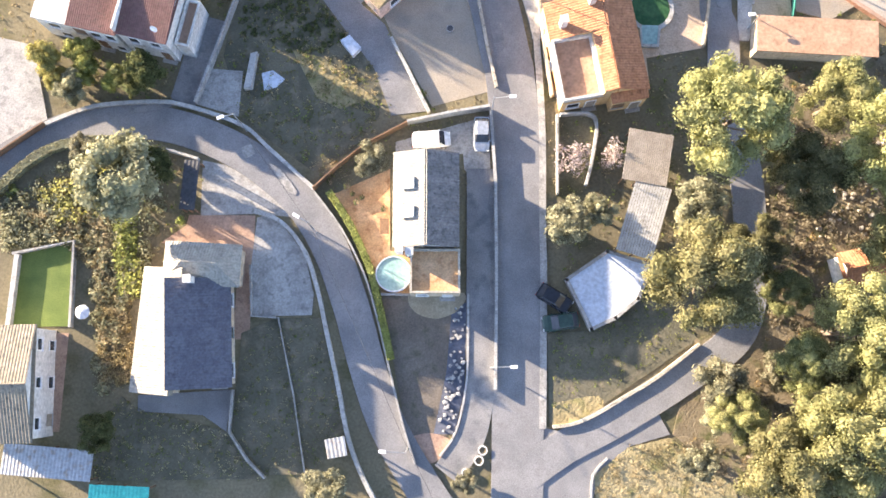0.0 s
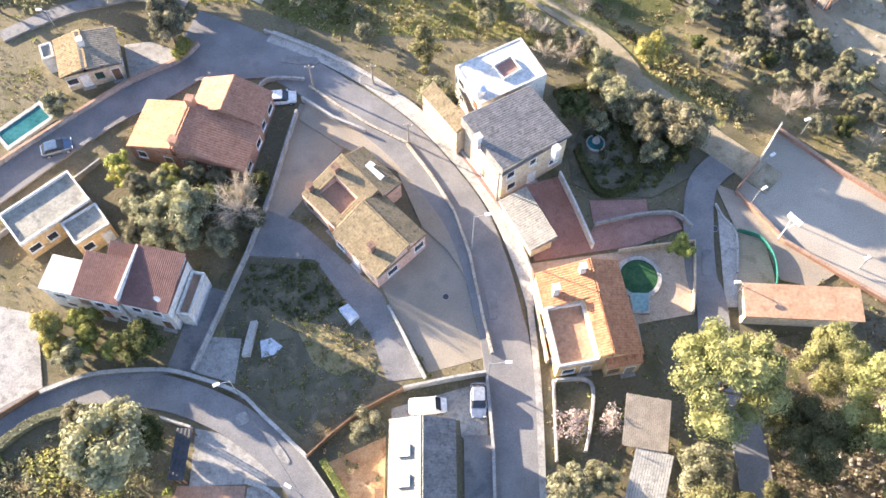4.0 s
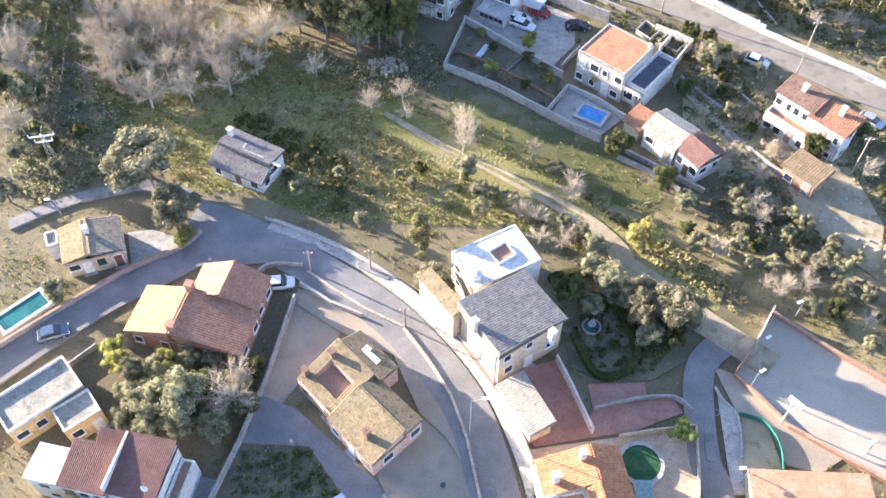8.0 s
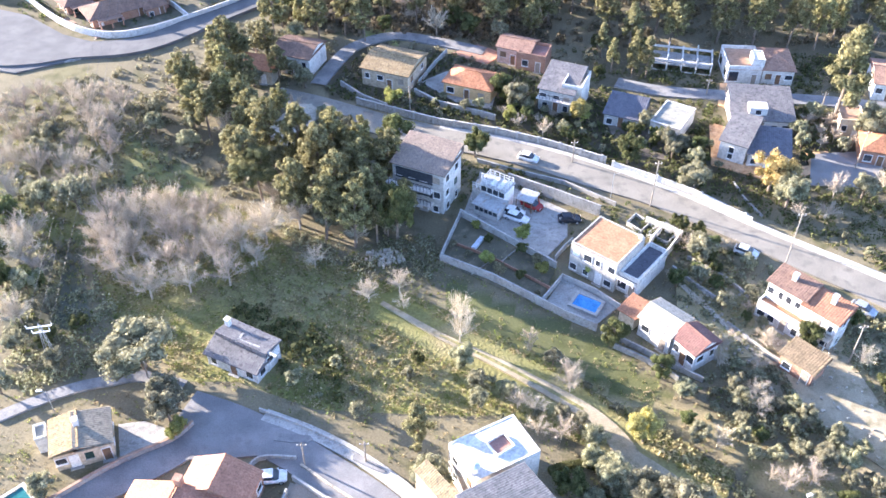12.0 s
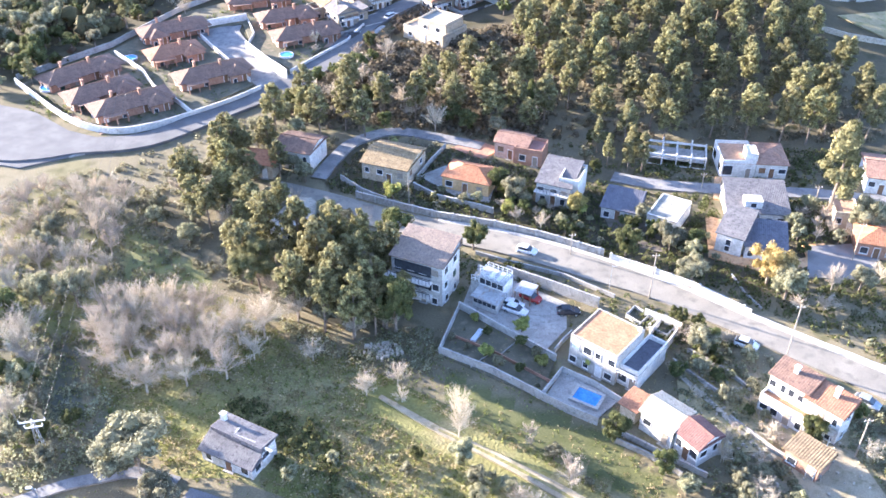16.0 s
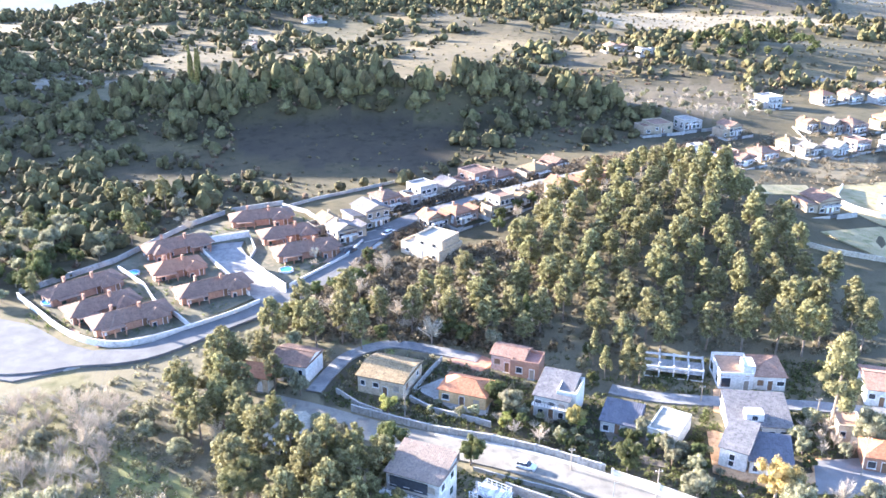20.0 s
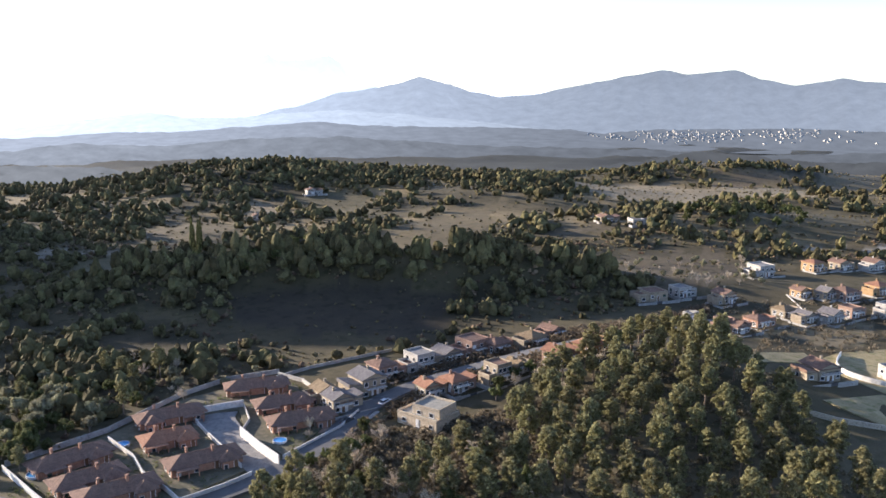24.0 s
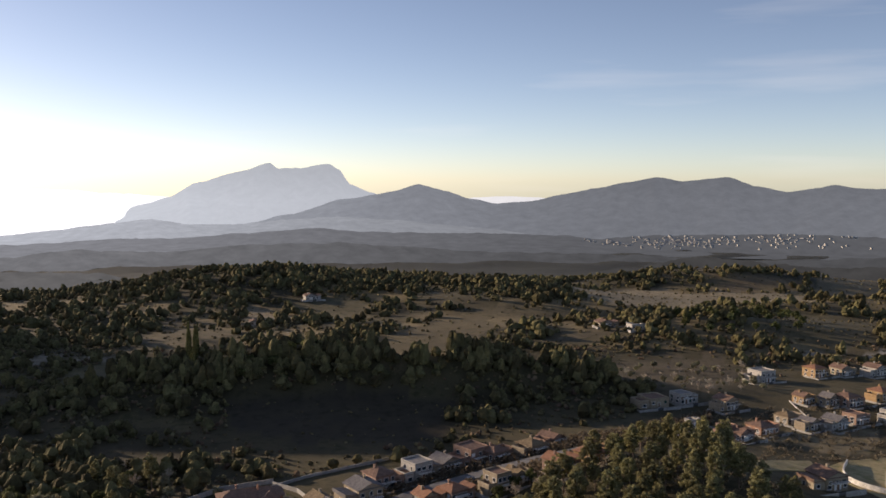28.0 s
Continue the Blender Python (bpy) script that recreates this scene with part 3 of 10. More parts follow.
def door(root, x, y, face, mat):
    """A plank door in its frame, with a step before it."""
    bm = bmesh.new()
    box(bm, -0.02, -0.58, -0.1, 0.07, 0.58, 2.18)
    fr = part("door_frame", bm, "frame_white", root)
    fr.matrix_basis = pose(x, y, 0.1, 0, 0, face)
    bm = bmesh.new()
    box(bm, 0.02, -0.47, 0.0, 0.1, 0.47, 2.05)
    part("door", bm, mat, fr)
    bm = bmesh.new()
    box(bm, 0.1, 0.34, 1.0, 0.16, 0.4, 1.12)
    part("handle", bm, "metal_grey", fr)
    bm = bmesh.new()
    box(bm, 0.0, -0.8, -0.5, 0.5, 0.8, -0.0)
    st = part("doorstep", bm, "concrete", root)
    st.matrix_basis = pose(x, y, 0.1, 0, 0, face)


def shutter(root, x, y, z, face, w, h, mat):
    """A closed pair of slatted shutters on a sill."""
    bm = bmesh.new()
    box(bm, -0.02, -w / 2, -h / 2, 0.05, w / 2, h / 2)
    sh = part("shutters", bm, mat, root)
    sh.matrix_basis = pose(x, y, z, 0, 0, face)
    bm = bmesh.new()
    box(bm, -0.02, -w / 2 - 0.08, -h / 2 - 0.09, 0.14, w / 2 + 0.08, -h / 2 - 0.01)
    part("sill", bm, "concrete_pale", sh)


def volume(root, x, y, rot, w, d, h, roof="gable", rise=1.5, along="x", wall="plaster_white", tile="tile_orange", over=0.35, win="", rib=0.3, deck="deck_grey", z0=-0.5, wh=1.15, ww=1.1, frame_mat="frame_white", trim=None):
    """One block of a house, in the house's own place: walls, roof and the windows named by side and number, as S3 E2."""
    m = pose(x, y, 0, 0, 0, rot)
    g = root.matrix_basis @ m
    take_area([(g @ Vector((sx * (w / 2 + 0.8), sy * (d / 2 + 0.8), 0))).to_2d() for sx, sy in ((-1, -1), (1, -1), (1, 1), (-1, 1))])
    bm = bmesh.new()
    box(bm, -w / 2, -d / 2, z0, w / 2, d / 2, h - 0.15)
    if roof in ("gable", "shed"):
        gable_walls(bm, w, d, h - 0.13, roof, rise, along, over)
    wl = part("wall", bm, wall, root)
    wl.matrix_basis = m
    bm = bmesh.new()
    if roof == "flat":
        box(bm, -w / 2 - over, -d / 2 - over, h - 0.15, w / 2 + over, d / 2 + over, h)
        rf = part("roof", bm, deck, root)
        if rise > 0:
            t = 0.22
            bm = bmesh.new()
            W, D = w / 2 + over, d / 2 + over
            for a in ((-W, -D, W, -D + t), (-W, D - t, W, D), (-W, -D + t, -W + t, D - t), (W - t, -D + t, W, D - t)):
                box(bm, a[0], a[1], h - 0.16, a[2], a[3], h + rise)
            pp = part("parapet", bm, trim or wall, root)
            pp.matrix_basis = pose(0, 0, 0.004, 0, 0, 0) @ m
    else:
        roof_mesh(bm, w, d, h, roof, rise, along, over, rib)
        rf = part("roof", bm, tile, root)
    rf.matrix_basis = m
    rv = random.Random(int(w * 131 + d * 717 + h * 53))
    for code in win.split():
        s, n = code[0], code[1:]
        rows_ = 1
        if "x" in n:
            n, rows_ = n.split("x")
        n, rows_ = int(n), int(rows_)
        for r in range(rows_):
            z = (h - 1.55) - r * 2.8
            if z < 0.7:
                z = 1.2
            for k in range(n):
                u = (k + 0.5 + rv.uniform(-0.12, 0.12)) / n - 0.5
                if s == "S":
                    px, py, f = u * w, -d / 2, -90
                elif s == "N":
                    px, py, f = u * w, d / 2, 90
                elif s == "E":
                    px, py, f = w / 2, u * d, 0
                else:
                    px, py, f = -w / 2, u * d, 180
                q = m @ Vector((px, py, 0))
                pick = rv.random()
                if r == rows_ - 1 and s == "S" and k == n // 2 and n > 1 and z < 2.6:
                    door(root, q.x, q.y, f + rot, rv.choice(("wood_brown", "wood_brown", "frame_white", "wood_grey")))
                elif pick < 0.18:
                    shutter(root, q.x, q.y, z, f + rot, ww * rv.uniform(0.9, 1.15), wh, rv.choice(("wood_brown", "frame_white", "wood_grey", "paint_green")))
                else:
                    window(root, q.x, q.y, z, f + rot, ww * rv.uniform(0.7, 1.25), wh * rv.uniform(0.8, 1.1), frame_mat)
    return wl


def chimney(root, x, y, top, mat="plaster_white", s=0.32):
    bm = bmesh.new()
    box(bm, x - s, y - s, top - 2.2, x + s, y + s, top)
    box(bm, x - s - 0.08, y - s - 0.08, top + 0.12, x + s + 0.08, y + s + 0.08, top + 0.2)
    for a in (-1, 1):
        for b in (-1, 1):
            box(bm, x + a * s * 0.8 - 0.05, y + b * s * 0.8 - 0.05, top, x + a * s * 0.8 + 0.05, y + b * s * 0.8 + 0.05, top + 0.12)
    part("chimney", bm, mat, root)


def antenna(root, x, y, z):
    bm = bmesh.new()
    tube(bm, (x, y, z - 0.6), (x, y, z + 1.8), 0.025, 0.02, 4)
    for k in range(5):
        tube(bm, (x - 0.35, y + k * 0.12 - 0.2, z + 1.7), (x + 0.35, y + k * 0.12 - 0.2, z + 1.7), 0.012, 0.012, 3)
    part("antenna", bm, "metal_grey", root)


def dish(root, x, y, z, rot=0.0):
    bm = bmesh.new()
    n = 12
    c = bm.verts.new((0, 0.12, 0))
    ring = [bm.verts.new((0.4 * math.cos(k * math.tau / n), 0.0, 0.4 * math.sin(k * math.tau / n))) for k in range(n)]
    for k in range(n):
        bm.faces.new((c, ring[k], ring[(k + 1) % n]))
    tube(bm, (0, 0.1, -0.6), (0, 0.1, 0), 0.03, 0.03, 4)
    p = part("satellite_dish", bm, "metal_white", root)
    p.matrix_basis = pose(x, y, z, -25, 0, rot)


# ---- vegetation ----
def quads(centres, normals, size, rng):
    """Small leaf cards with random turn."""
    n = len(centres)
    nn = normals + rng.normal(0, 0.38, (n, 3))
    nn /= np.linalg.norm(nn, axis=1, keepdims=True)
    t = np.cross(nn, rng.normal(0, 1, (n, 3)))
    t /= np.linalg.norm(t, axis=1, keepdims=True) + 1e-9
    b = np.cross(nn, t)
    s = (size * rng.uniform(0.55, 1.25, (n, 1)))
    k = rng.uniform(0.5, 0.9, (n, 1))
    v = np.stack([centres - t * s - b * s * k * 0.4, centres + t * s * 0.2 - b * s * k, centres + t * s + b * s * k * 0.3, centres - t * s * 0.1 + b * s * k], 1)
    return v.reshape(-1, 3), np.arange(4 * n).reshape(n, 4)


LOBE = bmesh.new()
bmesh.ops.create_icosphere(LOBE, subdivisions=1, radius=1.0)
LOBE.verts.ensure_lookup_table()
LOBE_V = np.array([v.co[:] for v in LOBE.verts])
LOBE_F = np.array([[v.index for v in f.verts] for f in LOBE.faces])
LOBE.free()


def lobe_cores(puffs, rng, fill=0.78):
    """Dense, uneven inner masses of twigs and leaves, one for each puff."""
    vs, fs = [], []
    for k, (c, r) in enumerate(puffs):
        vs.append(np.array(c) + LOBE_V * np.array(r) * fill * rng.uniform(0.75, 1.15, (len(LOBE_V), 1)))
        fs.append(LOBE_F + k * len(LOBE_V))
    return np.concatenate(vs), np.concatenate(fs)


def puff_cloud(puffs, per, size, rng):
    """Leaf cards on the shells of the puffs (centre, radii)."""
    cs, ns = [], []
    for c, r in puffs:
        d = rng.normal(0, 1, (per, 3))
        d /= np.linalg.norm(d, axis=1, keepdims=True)
        d[:, 2] = np.where(d[:, 2] < -0.5, -d[:, 2], d[:, 2])
        cs.append(np.array(c) + d * np.array(r) * rng.uniform(0.72, 1.08, (per, 1)))
        ns.append(d)
    return quads(np.concatenate(cs), np.concatenate(ns), size, rng)


TREES = {}


def tree_meshes(kind, var):
    """Trunk with limbs, and crown, of one kind of tree, about 1 wide at unit size times its own width."""
    if (kind, var) in TREES:
        return TREES[kind, var]
    rng = np.random.default_rng(sum(map(ord, kind)) * 7 + var)
    bm = bmesh.new()
    puffs, leaf, per, size = [], "leaf_pine", 70, 0.3
    if kind in ("pine", "pine_dark"):        # broad stone-pine like crown, 8 m wide, 11 m high
        leaf = "leaf_pine" if kind == "pine" else "leaf_pine_dark"
        lean = rng.uniform(-0.5, 0.5, 2)
        tube(bm, (0, 0, -0.4), (lean[0], lean[1], 6.5), 0.26, 0.14, 7)
        for k in range(40):
            a, rr = rng.uniform(0, math.tau), math.sqrt(rng.uniform(0, 1)) * 3.5
            z = 9.4 - 0.17 * rr * rr + rng.uniform(-2.2, 0.8)
            c = (lean[0] + rr * math.cos(a), lean[1] + rr * math.sin(a), z)
            puffs.append((c, (rng.uniform(0.8, 1.35), rng.uniform(0.8, 1.35), rng.uniform(0.6, 1.0))))
            if k % 3 == 0:
                tube(bm, (lean[0] * 0.8, lean[1] * 0.8, rng.uniform(4.0, 6.0)), (c[0], c[1], c[2] - 0.3), 0.08, 0.03, 4)
        per, size = 380, 0.1
    elif kind == "pine_hill":    # round-headed hillside pine, 7.5 m wide, 12 m high
        leaf = "leaf_pine_hill"
        lean = rng.uniform(-0.6, 0.6, 2)
        tube(bm, (0, 0, -0.4), (lean[0], lean[1], 9.0), 0.24, 0.1, 6)
        for k in range(88):
            d = rng.normal(0, 1, 3)
            d /= np.linalg.norm(d)
            rr = rng.uniform(0.2, 1.0) ** 0.6
            wide = 2.75 * (1.12 - 0.42 * (d[2] * rr + 1) / 2) * rr
            c = (lean[0] + d[0] * wide, lean[1] + d[1] * wide, 7.7 + d[2] * 4.3 * rr)
            puffs.append((c, (rng.uniform(0.4, 0.85), rng.uniform(0.4, 0.85), rng.uniform(0.35, 0.65))))
            if k % 6 == 0:
                tube(bm, (lean[0] * 0.7, lean[1] * 0.7, max(3.0, c[2] - 1.2)), c, 0.07, 0.02, 4)
        per, size = 50, 0.2
    elif kind == "pine_tall":    # upright pine, 6 m wide, 13 m high
        leaf = "leaf_pine_hill"
        tube(bm, (0, 0, -0.4), (0.2, 0.1, 11.0), 0.24, 0.07, 6)
        for k in range(30):
            f = rng.uniform(0, 1)
            a, rr = rng.uniform(0, math.tau), (1 - f ** 1.6) * 2.7 * rng.uniform(0.35, 1.0)
            c = (rr * math.cos(a), rr * math.sin(a), 4.2 + f * 8.3)
            puffs.append((c, (rng.uniform(0.7, 1.2), rng.uniform(0.7, 1.2), rng.uniform(0.55, 0.95))))
            if k % 3 == 0:
                tube(bm, (0, 0, c[2] - 0.6), (c[0], c[1], c[2]), 0.06, 0.02, 4)
        per, size = 120, 0.18
    elif kind in ("olive", "evergreen", "yellow", "lime", "russet", "blossom"):   # round broadleaf, 6 m wide, 5.5 m high
        leaf = {"olive": "leaf_olive", "evergreen": "leaf_dark", "yellow": "leaf_yellow", "lime": "leaf_lime", "russet": "leaf_russet", "blossom": "leaf_blossom"}[kind]
        tube(bm, (0, 0, -0.3), (0.1, 0, 2.2), 0.22, 0.14, 6)
        for k in range(26):
            d = rng.normal(0, 1, 3)
            d /= np.linalg.norm(d)
            rr = rng.uniform(0.35, 1.0)
            c = (d[0] * 2.3 * rr, d[1] * 2.3 * rr, 3.3 + d[2] * 1.7 * rr)
            puffs.append((c, tuple(rng.uniform(0.5, 1.05, 3))))
            if k % 3 == 0:
                tube(bm, (0, 0, rng.uniform(1.2, 2.2)), c, 0.08, 0.02, 4)
        per, size = (170, 0.115) if kind != "blossom" else (34, 0.16)
    elif kind == "shrub":
        leaf = "leaf_olive"
        tube(bm, (0, 0, -0.3), (0, 0, 0.7), 0.08, 0.05, 5)
        for k in range(11):
            a, rr = rng.uniform(0, math.tau), rng.uniform(0, 0.9)
            puffs.append(((rr * math.cos(a), rr * math.sin(a), rng.uniform(0.4, 1.1)), tuple(rng.uniform(0.3, 0.6, 3))))
        per, size = 45, 0.15
    elif kind == "cypress":
        leaf = "leaf_dark"
        tube(bm, (0, 0, -0.3), (0, 0, 2.0), 0.15, 0.1, 5)
        for k in range(16):
            f = k / 15
            puffs.append(((rng.normal(0, 0.12), rng.normal(0, 0.12), 0.9 + f * 7.5), (0.85 * (1 - f * 0.75), 0.85 * (1 - f * 0.75), 0.7)))
        per, size = 45, 0.2
    elif kind == "palm":
        leaf = "leaf_lime"
        tube(bm, (0, 0, -0.3), (0, 0, 2.4), 0.22, 0.18, 7)
        cs, ns = [], []
        for k in range(22):
            a = rng.uniform(0, math.tau)
            e = rng.uniform(-0.2, 1.0)
            for s in np.linspace(0.1, 1, 14):
                cs.append((math.cos(a) * s * 1.7, math.sin(a) * s * 1.7, 2.5 + e * s - s * s * 1.2))
                ns.append((0, 0, 1))
        v, f = quads(np.array(cs), np.array(ns, float), 0.2, rng)
    if kind in ("bare", "bare_pale"):    # leafless tree: limbs and fine twigs, 5 m wide, 6.5 m high
        leaf = "bark_pale"
        tube(bm, (0, 0, -0.3), (0.1, 0, 2.0), 0.16, 0.1, 6)
        tb = bmesh.new()
        for k in range(15):
            a, e = rng.uniform(0, math.tau), rng.uniform(0.55, 1.35)
            L = rng.uniform(2.4, 3.8)
            s = Vector((0.05, 0, rng.uniform(1.0, 2.0)))
            t = s + Vector((math.cos(a) * math.cos(e), math.sin(a) * math.cos(e), math.sin(e))) * L
            tube(bm, s, t, 0.06, 0.015, 4)
            for j in range(75):
                p = s.lerp(t, rng.uniform(0.3, 1.0))
                q = p + Vector(rng.normal(0, 0.42, 3)) + (t - s).normalized() * rng.uniform(0.1, 0.5) + Vector((0, 0, 0.12))
                tube(tb, p, q, 0.016, 0.006, 3)
        crown = bpy.data.meshes.new("crown")
        tb.to_mesh(crown)
        tb.free()
    else:
        if kind != "palm":
            v, f = puff_cloud(puffs, per, size, rng)
        faces = f.tolist()
        if kind not in ("palm", "blossom"):
            cv, cf = lobe_cores(puffs, rng, 0.6 if kind == "pine_hill" else 0.78)
            faces += (cf + len(v)).tolist()
            v = np.concatenate([v, cv])
        crown = bpy.data.meshes.new("crown")
        crown.from_pydata(v.tolist(), [], faces)
    crown.materials.append(MATS[leaf])
    trunk = bpy.data.meshes.new("trunk")
    bm.to_mesh(trunk)
    bm.free()
    trunk.materials.append(MATS["bark_pale" if kind in ("bare", "bare_pale") else "bark"])
    TREES[kind, var] = (trunk, crown)
    return TREES[kind, var]


TREE_LABEL = {
    "pine": ("pine", "broad Mediterranean pine with sunlit yellow-green needles"),
    "pine_dark": ("pine", "broad dark green pine with dense rounded crown"),
    "pine_hill": ("pine", "tall hillside pine with rounded olive-green crown"),
    "pine_tall": ("pine", "tall slender pine with tufted green crown"),
    "olive": ("olive tree", "round grey-green evergreen tree with small leaves"),
    "evergreen": ("oak tree", "dense dark evergreen oak with rounded crown"),
    "yellow": ("tree", "small tree in bright yellow autumn leaf"),
    "lime": ("tree", "small yellow-green leafy garden tree"),
    "russet": ("tree", "small tree with russet brown autumn leaves"),
    "blossom": ("tree", "garden tree with pale pinkish blossom"),
    "shrub": ("shrub", "low grey-green shrub on dry ground"),
    "cypress": ("cypress", "narrow dark green cypress"),
    "palm": ("palm", "small palm with arching fronds"),
    "bare": ("bare tree", "leafless grey-brown tree with fine twigs"),
    "bare_pale": ("bare tree", "slender leafless tree with pale twigs"),
}
COUNT = [0]


def tree(kind, x, y, s=1.0, tall=1.0, group=""):
    COUNT[0] += 1
    k = COUNT[0]
    trunk, crown = tree_meshes(kind, k % (4 if kind.startswith("pine") else 3))
    cat, lab = TREE_LABEL[kind]
    e = thing(cat.replace(" ", "_"), x, y, (k * 137.5) % 360, lab, cat, group)
    e.scale = (s, s, s * tall)
    part_data("trunk", trunk, "bark", e)
    part_data("crown", crown, "bark", e)
    return e


def grove(kinds, poly, gap, seed, s=(0.7, 1.1), group="", tall=1.0, avoid=()):
    """Single trees scattered over a piece of land."""
    rng = random.Random(seed)
    xs, ys = [p[0] for p in poly], [p[1] for p in poly]
    got, tries = [], 0
    while tries < 6000:
        tries += 1
        x, y = rng.uniform(min(xs), max(xs)), rng.uniform(min(ys), max(ys))
        if inside(x, y, poly) and not taken(x, y) and all((x - a) ** 2 + (y - b) ** 2 > (gap * rng.uniform(0.75, 1.3)) ** 2 for a, b in got) and not any(inside(x, y, q) for q in avoid):
            got.append((x, y))
            tree(rng.choice(kinds), x, y, rng.uniform(*s), rng.uniform(0.85, 1.15) * tall, group)


def open_country(x, y):
    """Where the far land is open (above 0.1) and where wooded."""
    return noise.noise(Vector((x / 130, y / 90, 1.0))) + 0.5 * noise.noise(Vector((x / 45, y / 35, 5.0)))


def thicket(name, poly, n, size, leaf, label, seed, category="bushes", cards=26, flat=0.75, card=0.35, avoid=(), wild=17.0):
    """Uncounted bushes or far woods as one piece: clumps of leaf cards."""
    rng = np.random.default_rng(seed)
    xs, ys = [p[0] for p in poly], [p[1] for p in poly]
    cs, ns, sz = [], [], []
    count = tries = 0
    while count < n and tries < n * 30:
        tries += 1
        x, y = rng.uniform(min(xs), max(xs)), rng.uniform(min(ys), max(ys))
        if not inside(x, y, poly) or taken(x, y) or any(inside(x, y, q) for q in avoid):
            continue
        # uneven cover
        if (wild and noise.noise(Vector((x / wild, y / wild, seed))) < (rng.uniform(-0.75, 0.25) if wild < 25 else rng.uniform(-0.4, 0.4))) or (not wild and open_country(x, y) > rng.uniform(-0.22, 0.27)):
            continue
        count += 1
        r = rng.uniform(*size)
        g = ground_z(x, y)
        d = rng.normal(0, 1, (cards, 3))
        d /= np.linalg.norm(d, axis=1, keepdims=True)
        d[:, 2] = np.abs(d[:, 2])
        lob = 1 + 0.3 * np.sin(d[:, :1] * 4 + count) * np.cos(d[:, 1:2] * 5 + count)
        cs.append(np.array((x, y, g - 0.1)) + d * np.array((r, r, r * 2 * flat)) * lob * rng.uniform(0.7, 1.0, (cards, 1)))
        ns.append(d)
        sz.append(np.full((cards, 1), r * card))
    if not cs:
        return None
    v, f = quads(np.concatenate(cs), np.concatenate(ns), np.concatenate(sz), rng)
    me = bpy.data.meshes.new(name)
    me.from_pydata(v.tolist(), [], f.tolist())
    me.materials.append(MATS[leaf])
    return tagged(new(name, me), label, category, kind="stuff")


def tufts(name, poly, n, leaf, label, seed, size=0.16, avoid=()):
    """Grass and weeds as one piece."""
    return thicket(name, poly, n, (0.15, 0.4), leaf, label, seed, "grass", 7, 0.5, size / 0.3, avoid)


